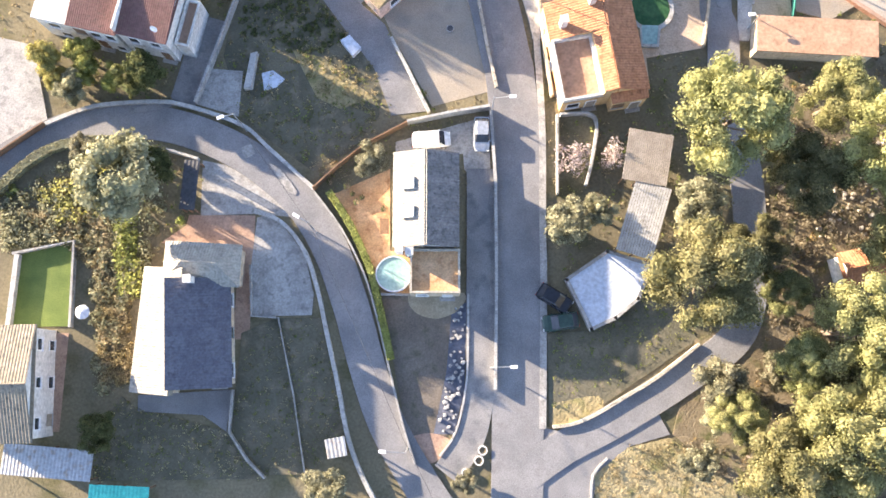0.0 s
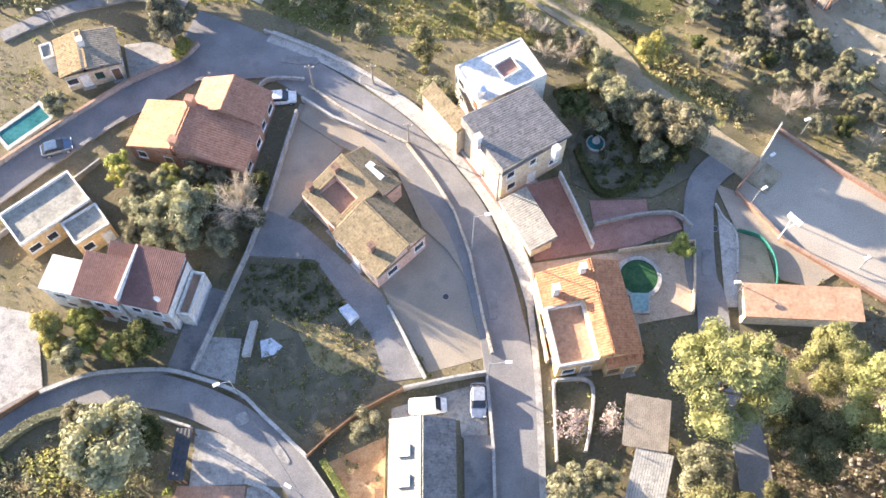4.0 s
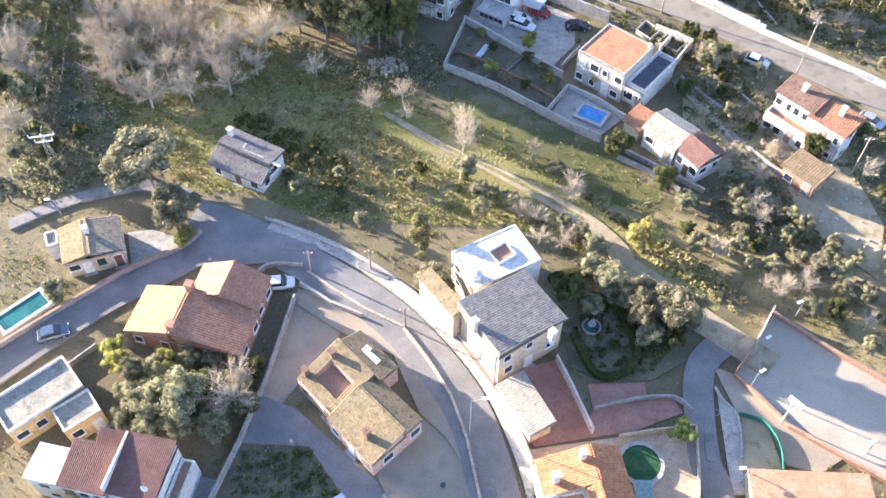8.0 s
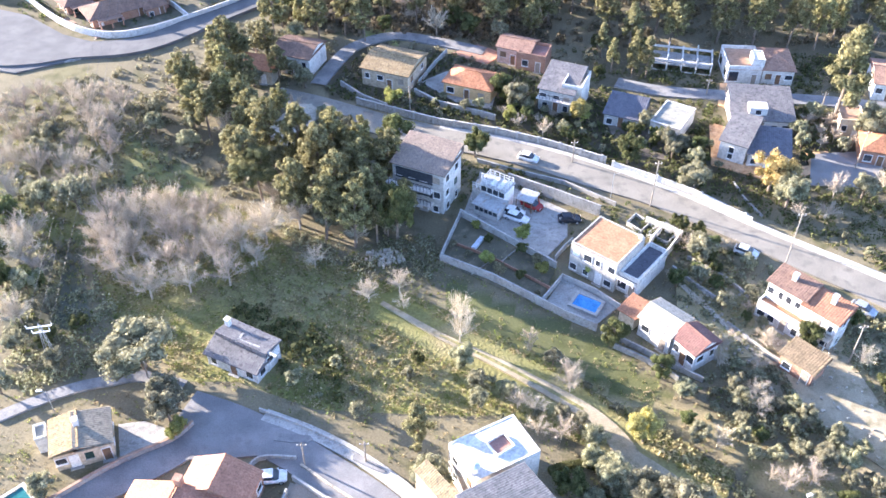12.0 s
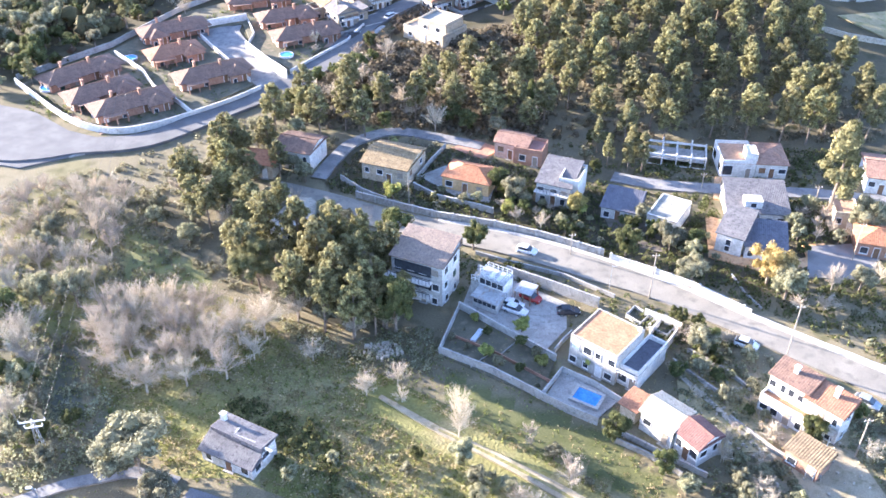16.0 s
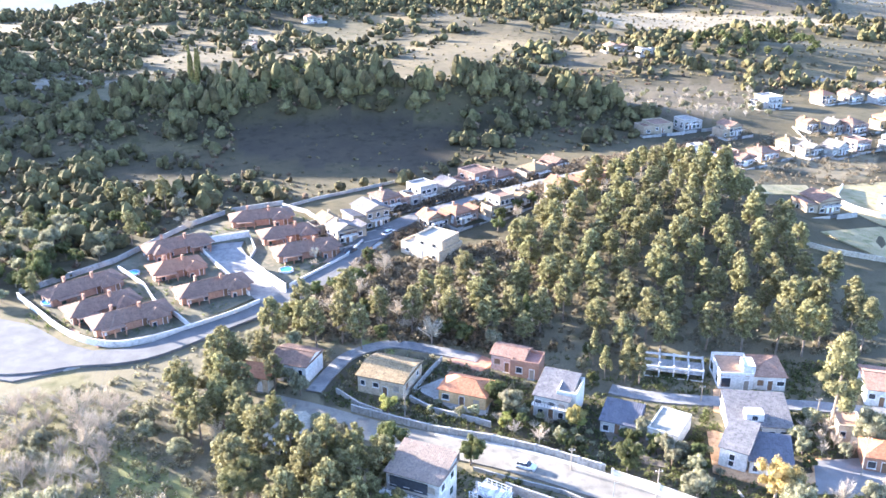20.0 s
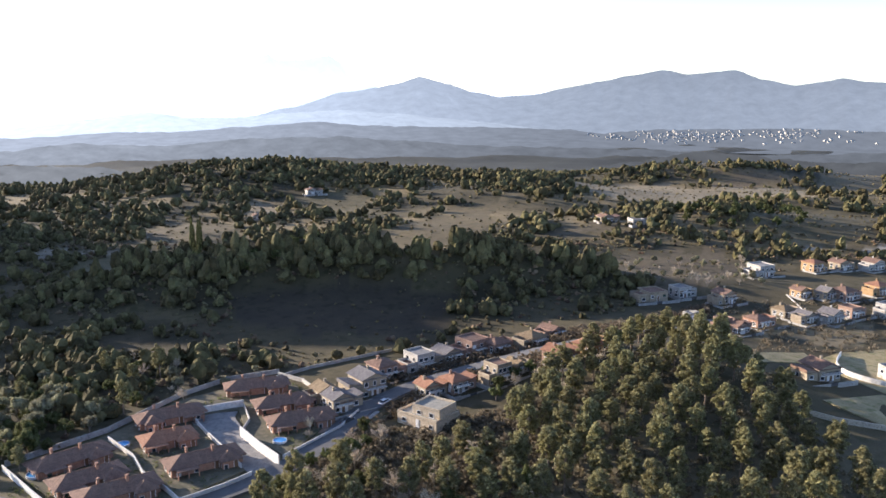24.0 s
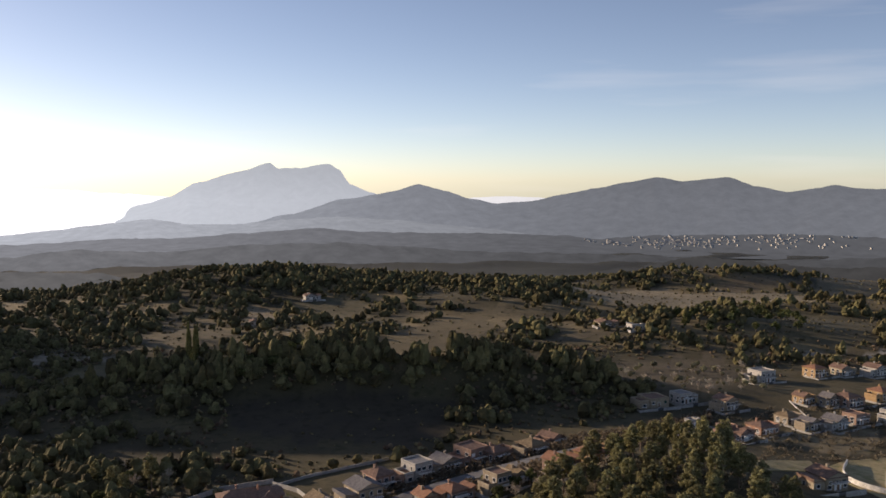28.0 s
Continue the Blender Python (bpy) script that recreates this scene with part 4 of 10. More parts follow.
# ---- small things ----
def car(x, y, rot, paint, label, length=4.1, van=False):
    """A parked car: shaped body, cabin with glass, four wheels, lights."""
    e = thing("van" if van else "car", x, y, rot, label, "van" if van else "car", "parked cars")
    L, W = length, 1.74
    e.location.z += 0.08
    # body: cross-sections from tail to nose, narrower and lower at both ends
    bm = bmesh.new()
    rings = []
    for u, k, z1 in ((-0.5, 0.74, 0.78), (-0.485, 0.88, 0.88), (-0.42, 0.98, 0.93), (-0.2, 1.0, 0.95), (0.2, 1.0, 0.95), (0.36, 0.97, 0.87), (0.455, 0.87, 0.76), (0.5, 0.66, 0.64)):
        w = W / 2 * k
        rings.append([bm.verts.new((u * L, y_, z_)) for y_, z_ in ((-w * 0.94, 0.3), (-w, 0.5), (-w, z1 * 0.82), (-w * 0.9, z1), (w * 0.9, z1), (w, z1 * 0.82), (w, 0.5), (w * 0.94, 0.3))])
    for a, b in zip(rings, rings[1:]):
        for i in range(8):
            bm.faces.new((a[i], a[(i + 1) % 8], b[(i + 1) % 8], b[i]))
    bm.faces.new(rings[0][::-1])
    bm.faces.new(rings[-1])
    bmesh.ops.recalc_face_normals(bm, faces=bm.faces[:])
    body = part("body", bm, paint, e, smooth=False)
    top = 1.78 if van else 1.45
    back, front = (-0.47, 0.2) if van else (-0.33, 0.07)
    f0 = 0.34 if van else 0.27
    r0 = -0.485 if van else -0.46
    bm = bmesh.new()
    lo = [(r0, -0.36), (r0 + 0.05, -0.44), (f0 - 0.05, -0.45), (f0, -0.36), (f0, 0.36), (f0 - 0.05, 0.45), (r0 + 0.05, 0.44), (r0, 0.36)]
    hi = [(back, -0.3), (back + 0.03, -0.37), (front - 0.03, -0.38), (front, -0.31), (front, 0.31), (front - 0.03, 0.38), (back + 0.03, 0.37), (back, 0.3)]
    a = [bm.verts.new((u * L, w * W, 0.88)) for u, w in lo]
    b = [bm.verts.new((u * L, w * W, top - 0.06)) for u, w in hi]
    for i in range(8):
        bm.faces.new((a[i], a[(i + 1) % 8], b[(i + 1) % 8], b[i]))
    bm.faces.new(b)
    part("glasshouse", bm, paint if van else "glass_dark", e, "white panelled sides" if van else "dark tinted windows")
    bm = bmesh.new()
    c = [bm.verts.new((u * L, w * W * 1.02, top - 0.06)) for u, w in hi]
    d = [bm.verts.new((u * L * 0.97, w * W * 0.9, top)) for u, w in hi]
    for i in range(8):
        bm.faces.new((c[i], c[(i + 1) % 8], d[(i + 1) % 8], d[i]))
    bm.faces.new(d)
    part("roof", bm, paint, e)
    if van:
        bm = bmesh.new()
        v = [bm.verts.new(p) for p in ((f0 * L + 0.02, -0.42 * W, 0.95), (f0 * L + 0.02, 0.42 * W, 0.95), (front * L + 0.03, 0.37 * W, top - 0.1), (front * L + 0.03, -0.37 * W, top - 0.1))]
        bm.faces.new(v)
        part("windscreen", bm, "glass_dark", e)
    for sx in (-0.3, 0.31):
        for sy in (-1, 1):
            wb = bmesh.new()
            tube(wb, (sx * L, sy * (W / 2 - 0.2), 0.3), (sx * L, sy * (W / 2 + 0.01), 0.3), 0.31, 0.31, 14)
            wh = part("wheel", wb, "rubber", e)
            rb = bmesh.new()
            tube(rb, (sx * L, sy * (W / 2), 0.3), (sx * L, sy * (W / 2 + 0.025), 0.3), 0.2, 0.18, 10)
            part("rim", rb, "metal_grey", wh)
    for sy in (-1, 1):
        for sx, mt, nm in ((0.492, "frame_white", "headlight"), (-0.497, "paint_red", "tail_light")):
            lb = bmesh.new()
            box(lb, sx * L - 0.04, sy * 0.36 * W - 0.15, 0.66, sx * L + 0.03, sy * 0.36 * W + 0.15, 0.78)
            part(nm, lb, mt, e)
    for sy in (-1, 1):
        lb = bmesh.new()
        box(lb, 0.2 * L, sy * 0.5 * W - 0.09, 0.92, 0.2 * L + 0.14, sy * 0.5 * W + 0.09, 1.05)
        part("mirror", lb, paint, e)
    return e


def street_lamp(x, y, rot, h=7.0, arm=1.5, mat="metal_grey"):
    e = thing("street_lamp", x, y, rot, "grey steel street lamp with a white lantern on an arm", "street lamp", "street lamps")
    bm = bmesh.new()
    tube(bm, (0, 0, -0.3), (0, 0, h), 0.08, 0.05, 7)
    part("pole", bm, mat, e)
    bm = bmesh.new()
    tube(bm, (0, 0, h - 0.3), (arm, 0, h + 0.15), 0.035, 0.03, 5)
    part("arm", bm, mat, e)
    bm = bmesh.new()
    box(bm, arm - 0.1, -0.16, h + 0.08, arm + 0.6, 0.16, h + 0.24)
    part("lantern", bm, "metal_white", e)
    return e


def utility_pole(x, y, h=8.0, mat="wood_grey", rot=0.0):
    e = thing("utility_pole", x, y, rot, "weathered utility pole with a short crossarm at the roadside", "pole", "utility poles")
    bm = bmesh.new()
    tube(bm, (0, 0, -0.3), (0, 0, h), 0.13, 0.09, 7)
    part("post", bm, mat, e)
    bm = bmesh.new()
    box(bm, -0.6, -0.05, h - 0.5, 0.6, 0.05, h - 0.38)
    part("crossarm", bm, mat, e)
    for k in (-0.5, 0, 0.5):
        bm = bmesh.new()
        disc(bm, k, 0, h - 0.38, h - 0.22, 0.05, 6)
        part("insulator", bm, "metal_white", e)
    return e


def wire(a, b, sag, label="thin overhead cable strung between poles"):
    """A cable between two points."""
    cu = bpy.data.curves.new("cable", "CURVE")
    cu.dimensions, cu.bevel_depth = "3D", 0.02
    sp = cu.splines.new("POLY")
    sp.points.add(12)
    for k in range(13):
        s = k / 12
        sp.points[k].co = (*(Vector(a).lerp(Vector(b), s) - Vector((0, 0, sag * 4 * s * (1 - s)))), 1)
    cu.materials.append(MATS["metal_dark"])
    return tagged(new("cable", cu), label, "cable", "overhead cables")


def pool(name, x, y, rot, w, d, water, label, coping="concrete_pale", rim=0.45, deep=0.25):
    """A sunk rectangular pool with coping; its water just below the edge."""
    e = thing(name, x, y, rot, label, "swimming pool", z=ground_z(x, y) + level() + 0.05)
    bm = bmesh.new()
    W, D = w / 2, d / 2
    for a in ((-W - rim, -D - rim, W + rim, -D), (-W - rim, D, W + rim, D + rim), (-W - rim, -D, -W, D), (W, -D, W + rim, D)):
        box(bm, a[0], a[1], -0.3, a[2], a[3], 0.2)
    part("coping", bm, coping, e)
    bm = bmesh.new()
    box(bm, -W, -D, -0.3, W, D, 0.08)
    part("water", bm, water, e)
    return e


def round_pool(x, y, r, h, label, water="water_pool"):
    e = thing("round_pool", x, y, 0, label, "swimming pool")
    bm = bmesh.new()
    n = 28
    rings = [[bm.verts.new((q * math.cos(k * math.tau / n), q * math.sin(k * math.tau / n), z)) for k in range(n)] for q, z in ((r, 0), (r, h), (r - 0.12, h), (r - 0.12, 0.05))]
    for a, b in zip(rings, rings[1:]):
        for k in range(n):
            bm.faces.new((a[k], a[(k + 1) % n], b[(k + 1) % n], b[k]))
    part("wall", bm, "cover_white", e)
    bm = bmesh.new()
    disc(bm, 0, 0, 0.06, h - 0.12, r - 0.13, n)
    part("water", bm, water, e)
    return e



# ---- the ground, one sheet to the horizon ----
def land_cover(x, y):
    """Colour of the land: earth and weeds near by; farther off wood floor, darkened also for the valley's shade, and
    pale fields.
    """
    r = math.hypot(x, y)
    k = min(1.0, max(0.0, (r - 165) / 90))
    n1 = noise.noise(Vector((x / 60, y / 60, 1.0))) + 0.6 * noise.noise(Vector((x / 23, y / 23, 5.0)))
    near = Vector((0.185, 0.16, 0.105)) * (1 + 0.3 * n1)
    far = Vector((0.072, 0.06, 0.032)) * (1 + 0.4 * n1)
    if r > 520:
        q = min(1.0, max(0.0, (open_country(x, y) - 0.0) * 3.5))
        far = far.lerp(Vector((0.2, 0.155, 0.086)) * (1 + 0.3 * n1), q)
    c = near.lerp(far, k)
    # dark woods beyond 950 m, with a cool haze tint put into their colour
    if r > 950:
        c = c.lerp(Vector((0.036, 0.042, 0.04)) * (1 + 0.3 * n1), min(1.0, (r - 950) / 250))
    s = min(30.0, r / 40)
    wx = x + s * noise.noise(Vector((x / 40, y / 40, 8.0))) + 0.5 * s * noise.noise(Vector((x / 13, y / 13, 9.0)))
    wy = y + 1.5 * s * noise.noise(Vector((x / 40, y / 40, 18.0))) + s * noise.noise(Vector((x / 13, y / 13, 19.0)))
    for poly, col in OPEN_LAND:
        if inside(wx, wy, poly):
            c = Vector(col) * (1 + 0.15 * n1)
    return c


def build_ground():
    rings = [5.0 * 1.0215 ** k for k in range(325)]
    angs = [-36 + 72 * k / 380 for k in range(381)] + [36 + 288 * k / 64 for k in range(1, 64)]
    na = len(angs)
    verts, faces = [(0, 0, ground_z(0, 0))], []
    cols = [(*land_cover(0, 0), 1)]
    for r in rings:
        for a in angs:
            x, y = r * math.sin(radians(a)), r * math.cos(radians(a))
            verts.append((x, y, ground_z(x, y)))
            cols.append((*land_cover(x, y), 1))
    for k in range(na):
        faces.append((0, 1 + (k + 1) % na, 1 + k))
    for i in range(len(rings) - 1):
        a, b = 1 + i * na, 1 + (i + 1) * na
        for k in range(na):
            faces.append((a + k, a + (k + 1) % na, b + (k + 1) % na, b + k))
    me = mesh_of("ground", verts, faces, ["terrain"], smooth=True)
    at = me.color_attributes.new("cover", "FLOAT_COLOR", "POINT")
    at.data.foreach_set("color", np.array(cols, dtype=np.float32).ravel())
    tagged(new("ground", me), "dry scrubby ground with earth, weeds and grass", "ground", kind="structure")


surf("terrain", (0.9, 0.9, 0.9), (1.15, 1.12, 1.05), 0.95, 0.09, 3.5, 0.5, third=(0.62, 0.66, 0.5), dist=0.12)


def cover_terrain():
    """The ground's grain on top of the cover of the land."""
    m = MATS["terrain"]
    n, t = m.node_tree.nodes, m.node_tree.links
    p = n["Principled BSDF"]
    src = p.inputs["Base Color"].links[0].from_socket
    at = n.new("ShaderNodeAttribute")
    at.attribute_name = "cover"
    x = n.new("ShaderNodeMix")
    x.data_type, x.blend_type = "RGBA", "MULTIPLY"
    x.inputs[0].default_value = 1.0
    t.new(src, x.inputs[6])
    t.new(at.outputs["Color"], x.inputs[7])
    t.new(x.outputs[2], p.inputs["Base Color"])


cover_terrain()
OPEN_LAND = []
# field below the escarpment, the ridge's shadow put into its brown
OPEN_LAND.append(([(-74.8, 374.3), (-59.0, 380.0), (-17.7, 379.0), (21.3, 378.3), (24.0, 363.5), (13.9, 320.2), (-2.7, 313.2), (-31.9, 322.0), (-60.4, 331.7)], (0.052, 0.043, 0.029)))
OPEN_LAND.append(([(-117.1, 365.8), (-99.6, 360.4), (-84.2, 352.5), (-80.7, 337.2), (-91.9, 339.3), (-107.9, 349.9)], (0.105, 0.087, 0.045)))
OPEN_LAND.append(([(-116.1, 316.8), (-107.0, 325.8), (-78.5, 318.6), (-73.8, 298.4), (-98.8, 299.7)], (0.08, 0.065, 0.037)))
OPEN_LAND.append(([(-163.0, 421.1), (-163.4, 460.4), (-145.7, 477.9), (-126.7, 497.6), (-117.8, 464.0), (-126.2, 388.7), (-148.7, 390.1)], (0.115, 0.1, 0.055)))
OPEN_LAND.append(([(-210.7, 471.7), (-144.9, 496.1), (-140.9, 484.2), (-206.8, 462.4)], (0.223, 0.198, 0.155)))
OPEN_LAND.append(([(-172.7, 569.0), (-147.0, 610.2), (-110.0, 595.5), (-107.6, 544.2), (-143.5, 513.8)], (0.125, 0.102, 0.06)))
OPEN_LAND.append(([(-268.7, 604.4), (-246.0, 603.0), (-230.1, 612.0), (-221.9, 589.9), (-256.9, 577.2)], (0.135, 0.115, 0.065)))
OPEN_LAND.append(([(-114.1, 640.3), (-123.4, 720.1), (-94.0, 720.0), (-85.2, 634.9), (-94.2, 614.8)], (0.223, 0.18, 0.118)))
OPEN_LAND.append(([(-89.2, 737.4), (-71.7, 748.6), (-33.5, 737.5), (-24.2, 670.0), (-44.7, 629.3), (-65.3, 678.2), (-84.0, 692.5)], (0.11, 0.095, 0.055)))
OPEN_LAND.append(([(-36.6, 510.6), (-4.4, 569.9), (26.6, 613.4), (56.2, 661.9), (79.2, 696.4), (84.8, 684.2), (72.2, 616.0), (51.0, 537.9), (22.1, 392.5), (-5.6, 389.9)], (0.135, 0.107, 0.06)))
OPEN_LAND.append(([(74.5, 531.9), (122.6, 547.1), (136.6, 532.0), (95.8, 516.7), (74.4, 507.2)], (0.11, 0.09, 0.058)))
OPEN_LAND.append(([(150.1, 815.2), (229.2, 921.2), (298.4, 860.7), (408.8, 879.2), (329.8, 708.4), (287.5, 784.3), (223.7, 656.0), (203.0, 673.0), (164.4, 695.6), (150.6, 763.6)], (0.229, 0.189, 0.127)))
OPEN_LAND.append(([(308.9, 892.0), (342.7, 937.9), (392.5, 955.0), (444.9, 959.3), (417.9, 912.8), (328.7, 866.6)], (0.155, 0.117, 0.072)))
OPEN_LAND.append(([(208.2, 546.4), (289.6, 648.5), (325.6, 634.5), (340.5, 614.9), (283.7, 510.7), (231.8, 517.2)], (0.1, 0.083, 0.045)))
OPEN_LAND.append(([(88.0, 457.0), (136.0, 478.9), (185.0, 483.1), (172.7, 427.4), (136.4, 387.9), (97.1, 384.9)], (0.105, 0.085, 0.056)))
OPEN_LAND.append(([(218.2, 507.4), (242.5, 503.0), (274.9, 493.1), (270.0, 483.9), (235.0, 493.8), (215.3, 500.4)], (0.31, 0.285, 0.248)))
OPEN_LAND.append(([(434.3, 921.9), (1014.6, 1845.1), (497.2, 899.5), (357.0, 725.7)], (0.15, 0.125, 0.08)))
OPEN_LAND.append(([(-114.4, 1985.2), (-14.2, 1951.2), (66.5, 1654.1), (56.9, 1416.4), (-12.7, 1735.0), (-93.1, 1811.0)], (0.31, 0.291, 0.26)))
OPEN_LAND.append(([(-4.1, 97.4), (18.5, 80.1), (39.3, 69.2), (55.9, 58.4), (61.0, 45.1), (53.0, 47.5), (35.2, 66.6), (14.9, 72.6), (0.5, 84.5)], (0.3, 0.25, 0.145)))
OPEN_LAND.append(([(-75.7, 139.4), (-55.6, 140.6), (-39.4, 124.5), (-29.5, 115.0), (-51.3, 107.3), (-66.7, 111.9)], (0.17, 0.16, 0.08)))
OPEN_LAND.append(([(38.5, 99.1), (55.3, 94.8), (62.9, 77.9), (53.8, 55.6), (45.6, 76.5)], (0.33, 0.28, 0.19)))
OPEN_LAND.append(([(-70.9, 124.2), (-50.7, 134.0), (-34.8, 123.0), (-37.3, 115.4), (-47.2, 112.9), (-53.9, 109.6), (-65.7, 109.3)], (0.20, 0.20, 0.085)))
OPEN_LAND.append(([(3.6, 96.6), (23.3, 85.1), (34.3, 73.4), (28.2, 72.2), (15.0, 80.8), (3.3, 88.5)], (0.115, 0.12, 0.05)))
# greyer ground, the bluish shade at the wood edge put into its colour
OPEN_LAND.append(([(-65.7, 109.3), (-52.0, 107.5), (-46.5, 90.3), (-58.6, 88.5)], (0.12, 0.12, 0.09)))
OPEN_LAND.append(([(-20.5, 172.0), (-0.9, 171.2), (26.8, 157.9), (50.0, 140.2), (84.7, 131.4), (78.4, 118.3), (43.5, 116.6), (17.1, 132.1), (-18.7, 150.8)], (0.088, 0.076, 0.05)))
OPEN_LAND.append(([(-11.1, 179.6), (-3.4, 178.0), (-3.4, 171.3), (-10.7, 172.1)], (0.25, 0.26, 0.1)))
OPEN_LAND.append(([(-78.5, 151.3), (-70.5, 168.7), (-61.0, 156.9), (-62.9, 142.9), (-67.0, 123.3)], (0.15, 0.135, 0.075)))

OPEN_LAND.append(([(115.5, 301.9), (140.0, 322.0), (161.4, 331.0), (190.7, 331.0), (182.1, 314.3), (150.3, 305.9)], (0.2, 0.165, 0.105)))

build_ground()


def skylight(root, x, y, z, slope_deg):
    bm = bmesh.new()
    box(bm, -0.7, -0.6, -0.1, 0.7, 0.6, 0.16)
    f = part("skylight", bm, "frame_white", root)
    f.matrix_basis = pose(x, y, z, 0, -slope_deg, 0)
    bm = bmesh.new()
    box(bm, -0.58, -0.48, 0.1, 0.58, 0.48, 0.175)
    part("pane", bm, "metal_grey", f, "closed grey blind")


def balcony(root, x, y, z, w):
    bm = bmesh.new()
    box(bm, x - w / 2, y - 1.3, z - 0.15, x + w / 2, y + 0.1, z)
    b = part("balcony", bm, "plaster_white", root)
    for k in range(int(w / 0.6) + 1):
        bm = bmesh.new()
        u = x - w / 2 + k * w / int(w / 0.6)
        box(bm, u - 0.03, y - 1.28, z, u + 0.03, y - 1.22, z + 0.95)
        part("baluster", bm, "metal_dark", b)
    bm = bmesh.new()
    box(bm, x - w / 2, y - 1.3, z + 0.95, x + w / 2, y - 1.2, z + 1.03)
    part("handrail", bm, "metal_dark", b)


def plot_wall(root, w, y):
    """A low wall along the front of a plot, with a gap for the gate."""
    bm = bmesh.new()
    box(bm, -w, y, -0.6, -1.3, y + 0.2, 0.95)
    part("garden_wall", bm, "concrete", root)
    bm = bmesh.new()
    box(bm, 1.3, y, -0.6, w, y + 0.2, 0.95)
    part("garden_wall", bm, "concrete", root)
    bm = bmesh.new()
    box(bm, -w - 0.2, y, -0.6, -w, y + 9.0, 0.9)
    part("garden_wall", bm, "concrete", root)
    bm = bmesh.new()
    box(bm, -1.3, y + 0.07, 0.05, 1.3, y + 0.13, 1.03)
    part("gate", bm, "metal_dark", root)


def roof_sheet(root, x, y, z, w, d, rot, mat, label):
    """A loose sheet or box lying on a roof."""
    bm = bmesh.new()
    box(bm, -w / 2, -d / 2, 0.0, w / 2, d / 2, 0.06)
    p = part("roof_sheet", bm, mat, root, label)
    p.matrix_basis = pose(x, y, z, 0, 0, rot)


def manhole(x, y):
    """An iron cover in its ring, let into the road."""
    e = thing("manhole_cover", x, y, 0, "dark round iron manhole cover in the asphalt", "manhole cover", "manhole covers")
    e.location.z += 0.14
    bm = bmesh.new()
    disc(bm, 0, 0, -0.05, 0.012, 0.42, 18)
    part("ring", bm, "concrete", e)
    bm = bmesh.new()
    disc(bm, 0, 0, 0.012, 0.022, 0.33, 18)
    part("lid", bm, "metal_dark", e)


def dormer(root, x, y, z):
    bm = bmesh.new()
    box(bm, x - 1.6, y - 1.2, z - 0.8, x + 1.6, y + 1.2, z + 1.2)
    part("dormer", bm, "plaster_white", root)
    window(root, x, y - 1.2, z + 0.4, -90, 1.0, 0.9)


def pylon(x, y, h, rot):
    """A lattice mast with crossarms."""
    e = thing("pylon", x, y, rot, "grey steel lattice power pylon among bare bushes", "pylon")
    for sx in (-1, 1):
        for sy in (-1, 1):
            bm = bmesh.new()
            tube(bm, (sx * 0.55, sy * 0.55, -0.3), (sx * 0.16, sy * 0.16, h), 0.05, 0.04, 4)
            part("leg", bm, "metal_grey", e)
    n = 7
    for k in range(n):
        z0, z1 = h * k / n, h * (k + 1) / n
        w0, w1 = 0.55 - 0.39 * k / n, 0.55 - 0.39 * (k + 1) / n
        for q in range(4):
            bm = bmesh.new()
            c = [(-1, -1), (1, -1), (1, 1), (-1, 1)]
            a, b = c[q], c[(q + 1) % 4]
            tube(bm, (a[0] * w0, a[1] * w0, z0), (b[0] * w1, b[1] * w1, z1), 0.03, 0.03, 3)
            part("brace", bm, "metal_grey", e)
    for z, w in ((h - 0.2, 1.6), (h - 1.2, 1.1)):
        bm = bmesh.new()
        box(bm, -w, -0.08, z - 0.07, w, 0.08, z + 0.07)
        part("crossarm", bm, "metal_white", e)
        for u in (-w, 0, w):
            bm = bmesh.new()
            disc(bm, u, 0, z + 0.07, z + 0.5, 0.07, 6)
            part("insulator", bm, "metal_white", e)


def slab_thing(name, pts, z0, z1, mat, label, category, rim=None, rim_h=0.35, rim_t=0.3):
    """A flat-topped thing of free outline, with a raised rim where it has one."""
    c = sum((Vector(p) for p in pts), Vector((0, 0))) / len(pts)
    e = thing(name, c.x, c.y, 0, label, category)
    bm = bmesh.new()
    lo = [bm.verts.new((p[0] - c.x, p[1] - c.y, z0)) for p in pts]
    hi = [bm.verts.new((p[0] - c.x, p[1] - c.y, z1)) for p in pts]
    f = bm.faces.new(hi)
    for k in range(len(pts)):
        bm.faces.new((lo[k], lo[(k + 1) % len(pts)], hi[(k + 1) % len(pts)], hi[k]))
    bmesh.ops.recalc_face_normals(bm, faces=bm.faces[:])
    part("body", bm, mat, e)
    if rim:
        line = [Vector((p[0] - c.x, p[1] - c.y)) for p in pts] + [Vector((pts[0][0] - c.x, pts[0][1] - c.y))]
        for k in range(len(pts)):
            a, b = line[k], line[k + 1]
            d = (b - a).normalized() * rim_t * 0.5
            s = Vector((-d.y, d.x))
            bm = bmesh.new()
            v = [bm.verts.new((*(q), z)) for z in (0.0, z1 + rim_h) for q in (a - d + s, b + d * 0.9 + s, b + d * 0.9 - s, a - d - s)]
            for g in ((3, 2, 1, 0), (4, 5, 6, 7), (0, 1, 5, 4), (1, 2, 6, 5), (2, 3, 7, 6), (3, 0, 4, 7)):
                bm.faces.new([v[i] for i in g])
            bmesh.ops.recalc_face_normals(bm, faces=bm.faces[:])
            part("rim", bm, rim, e)
    return e


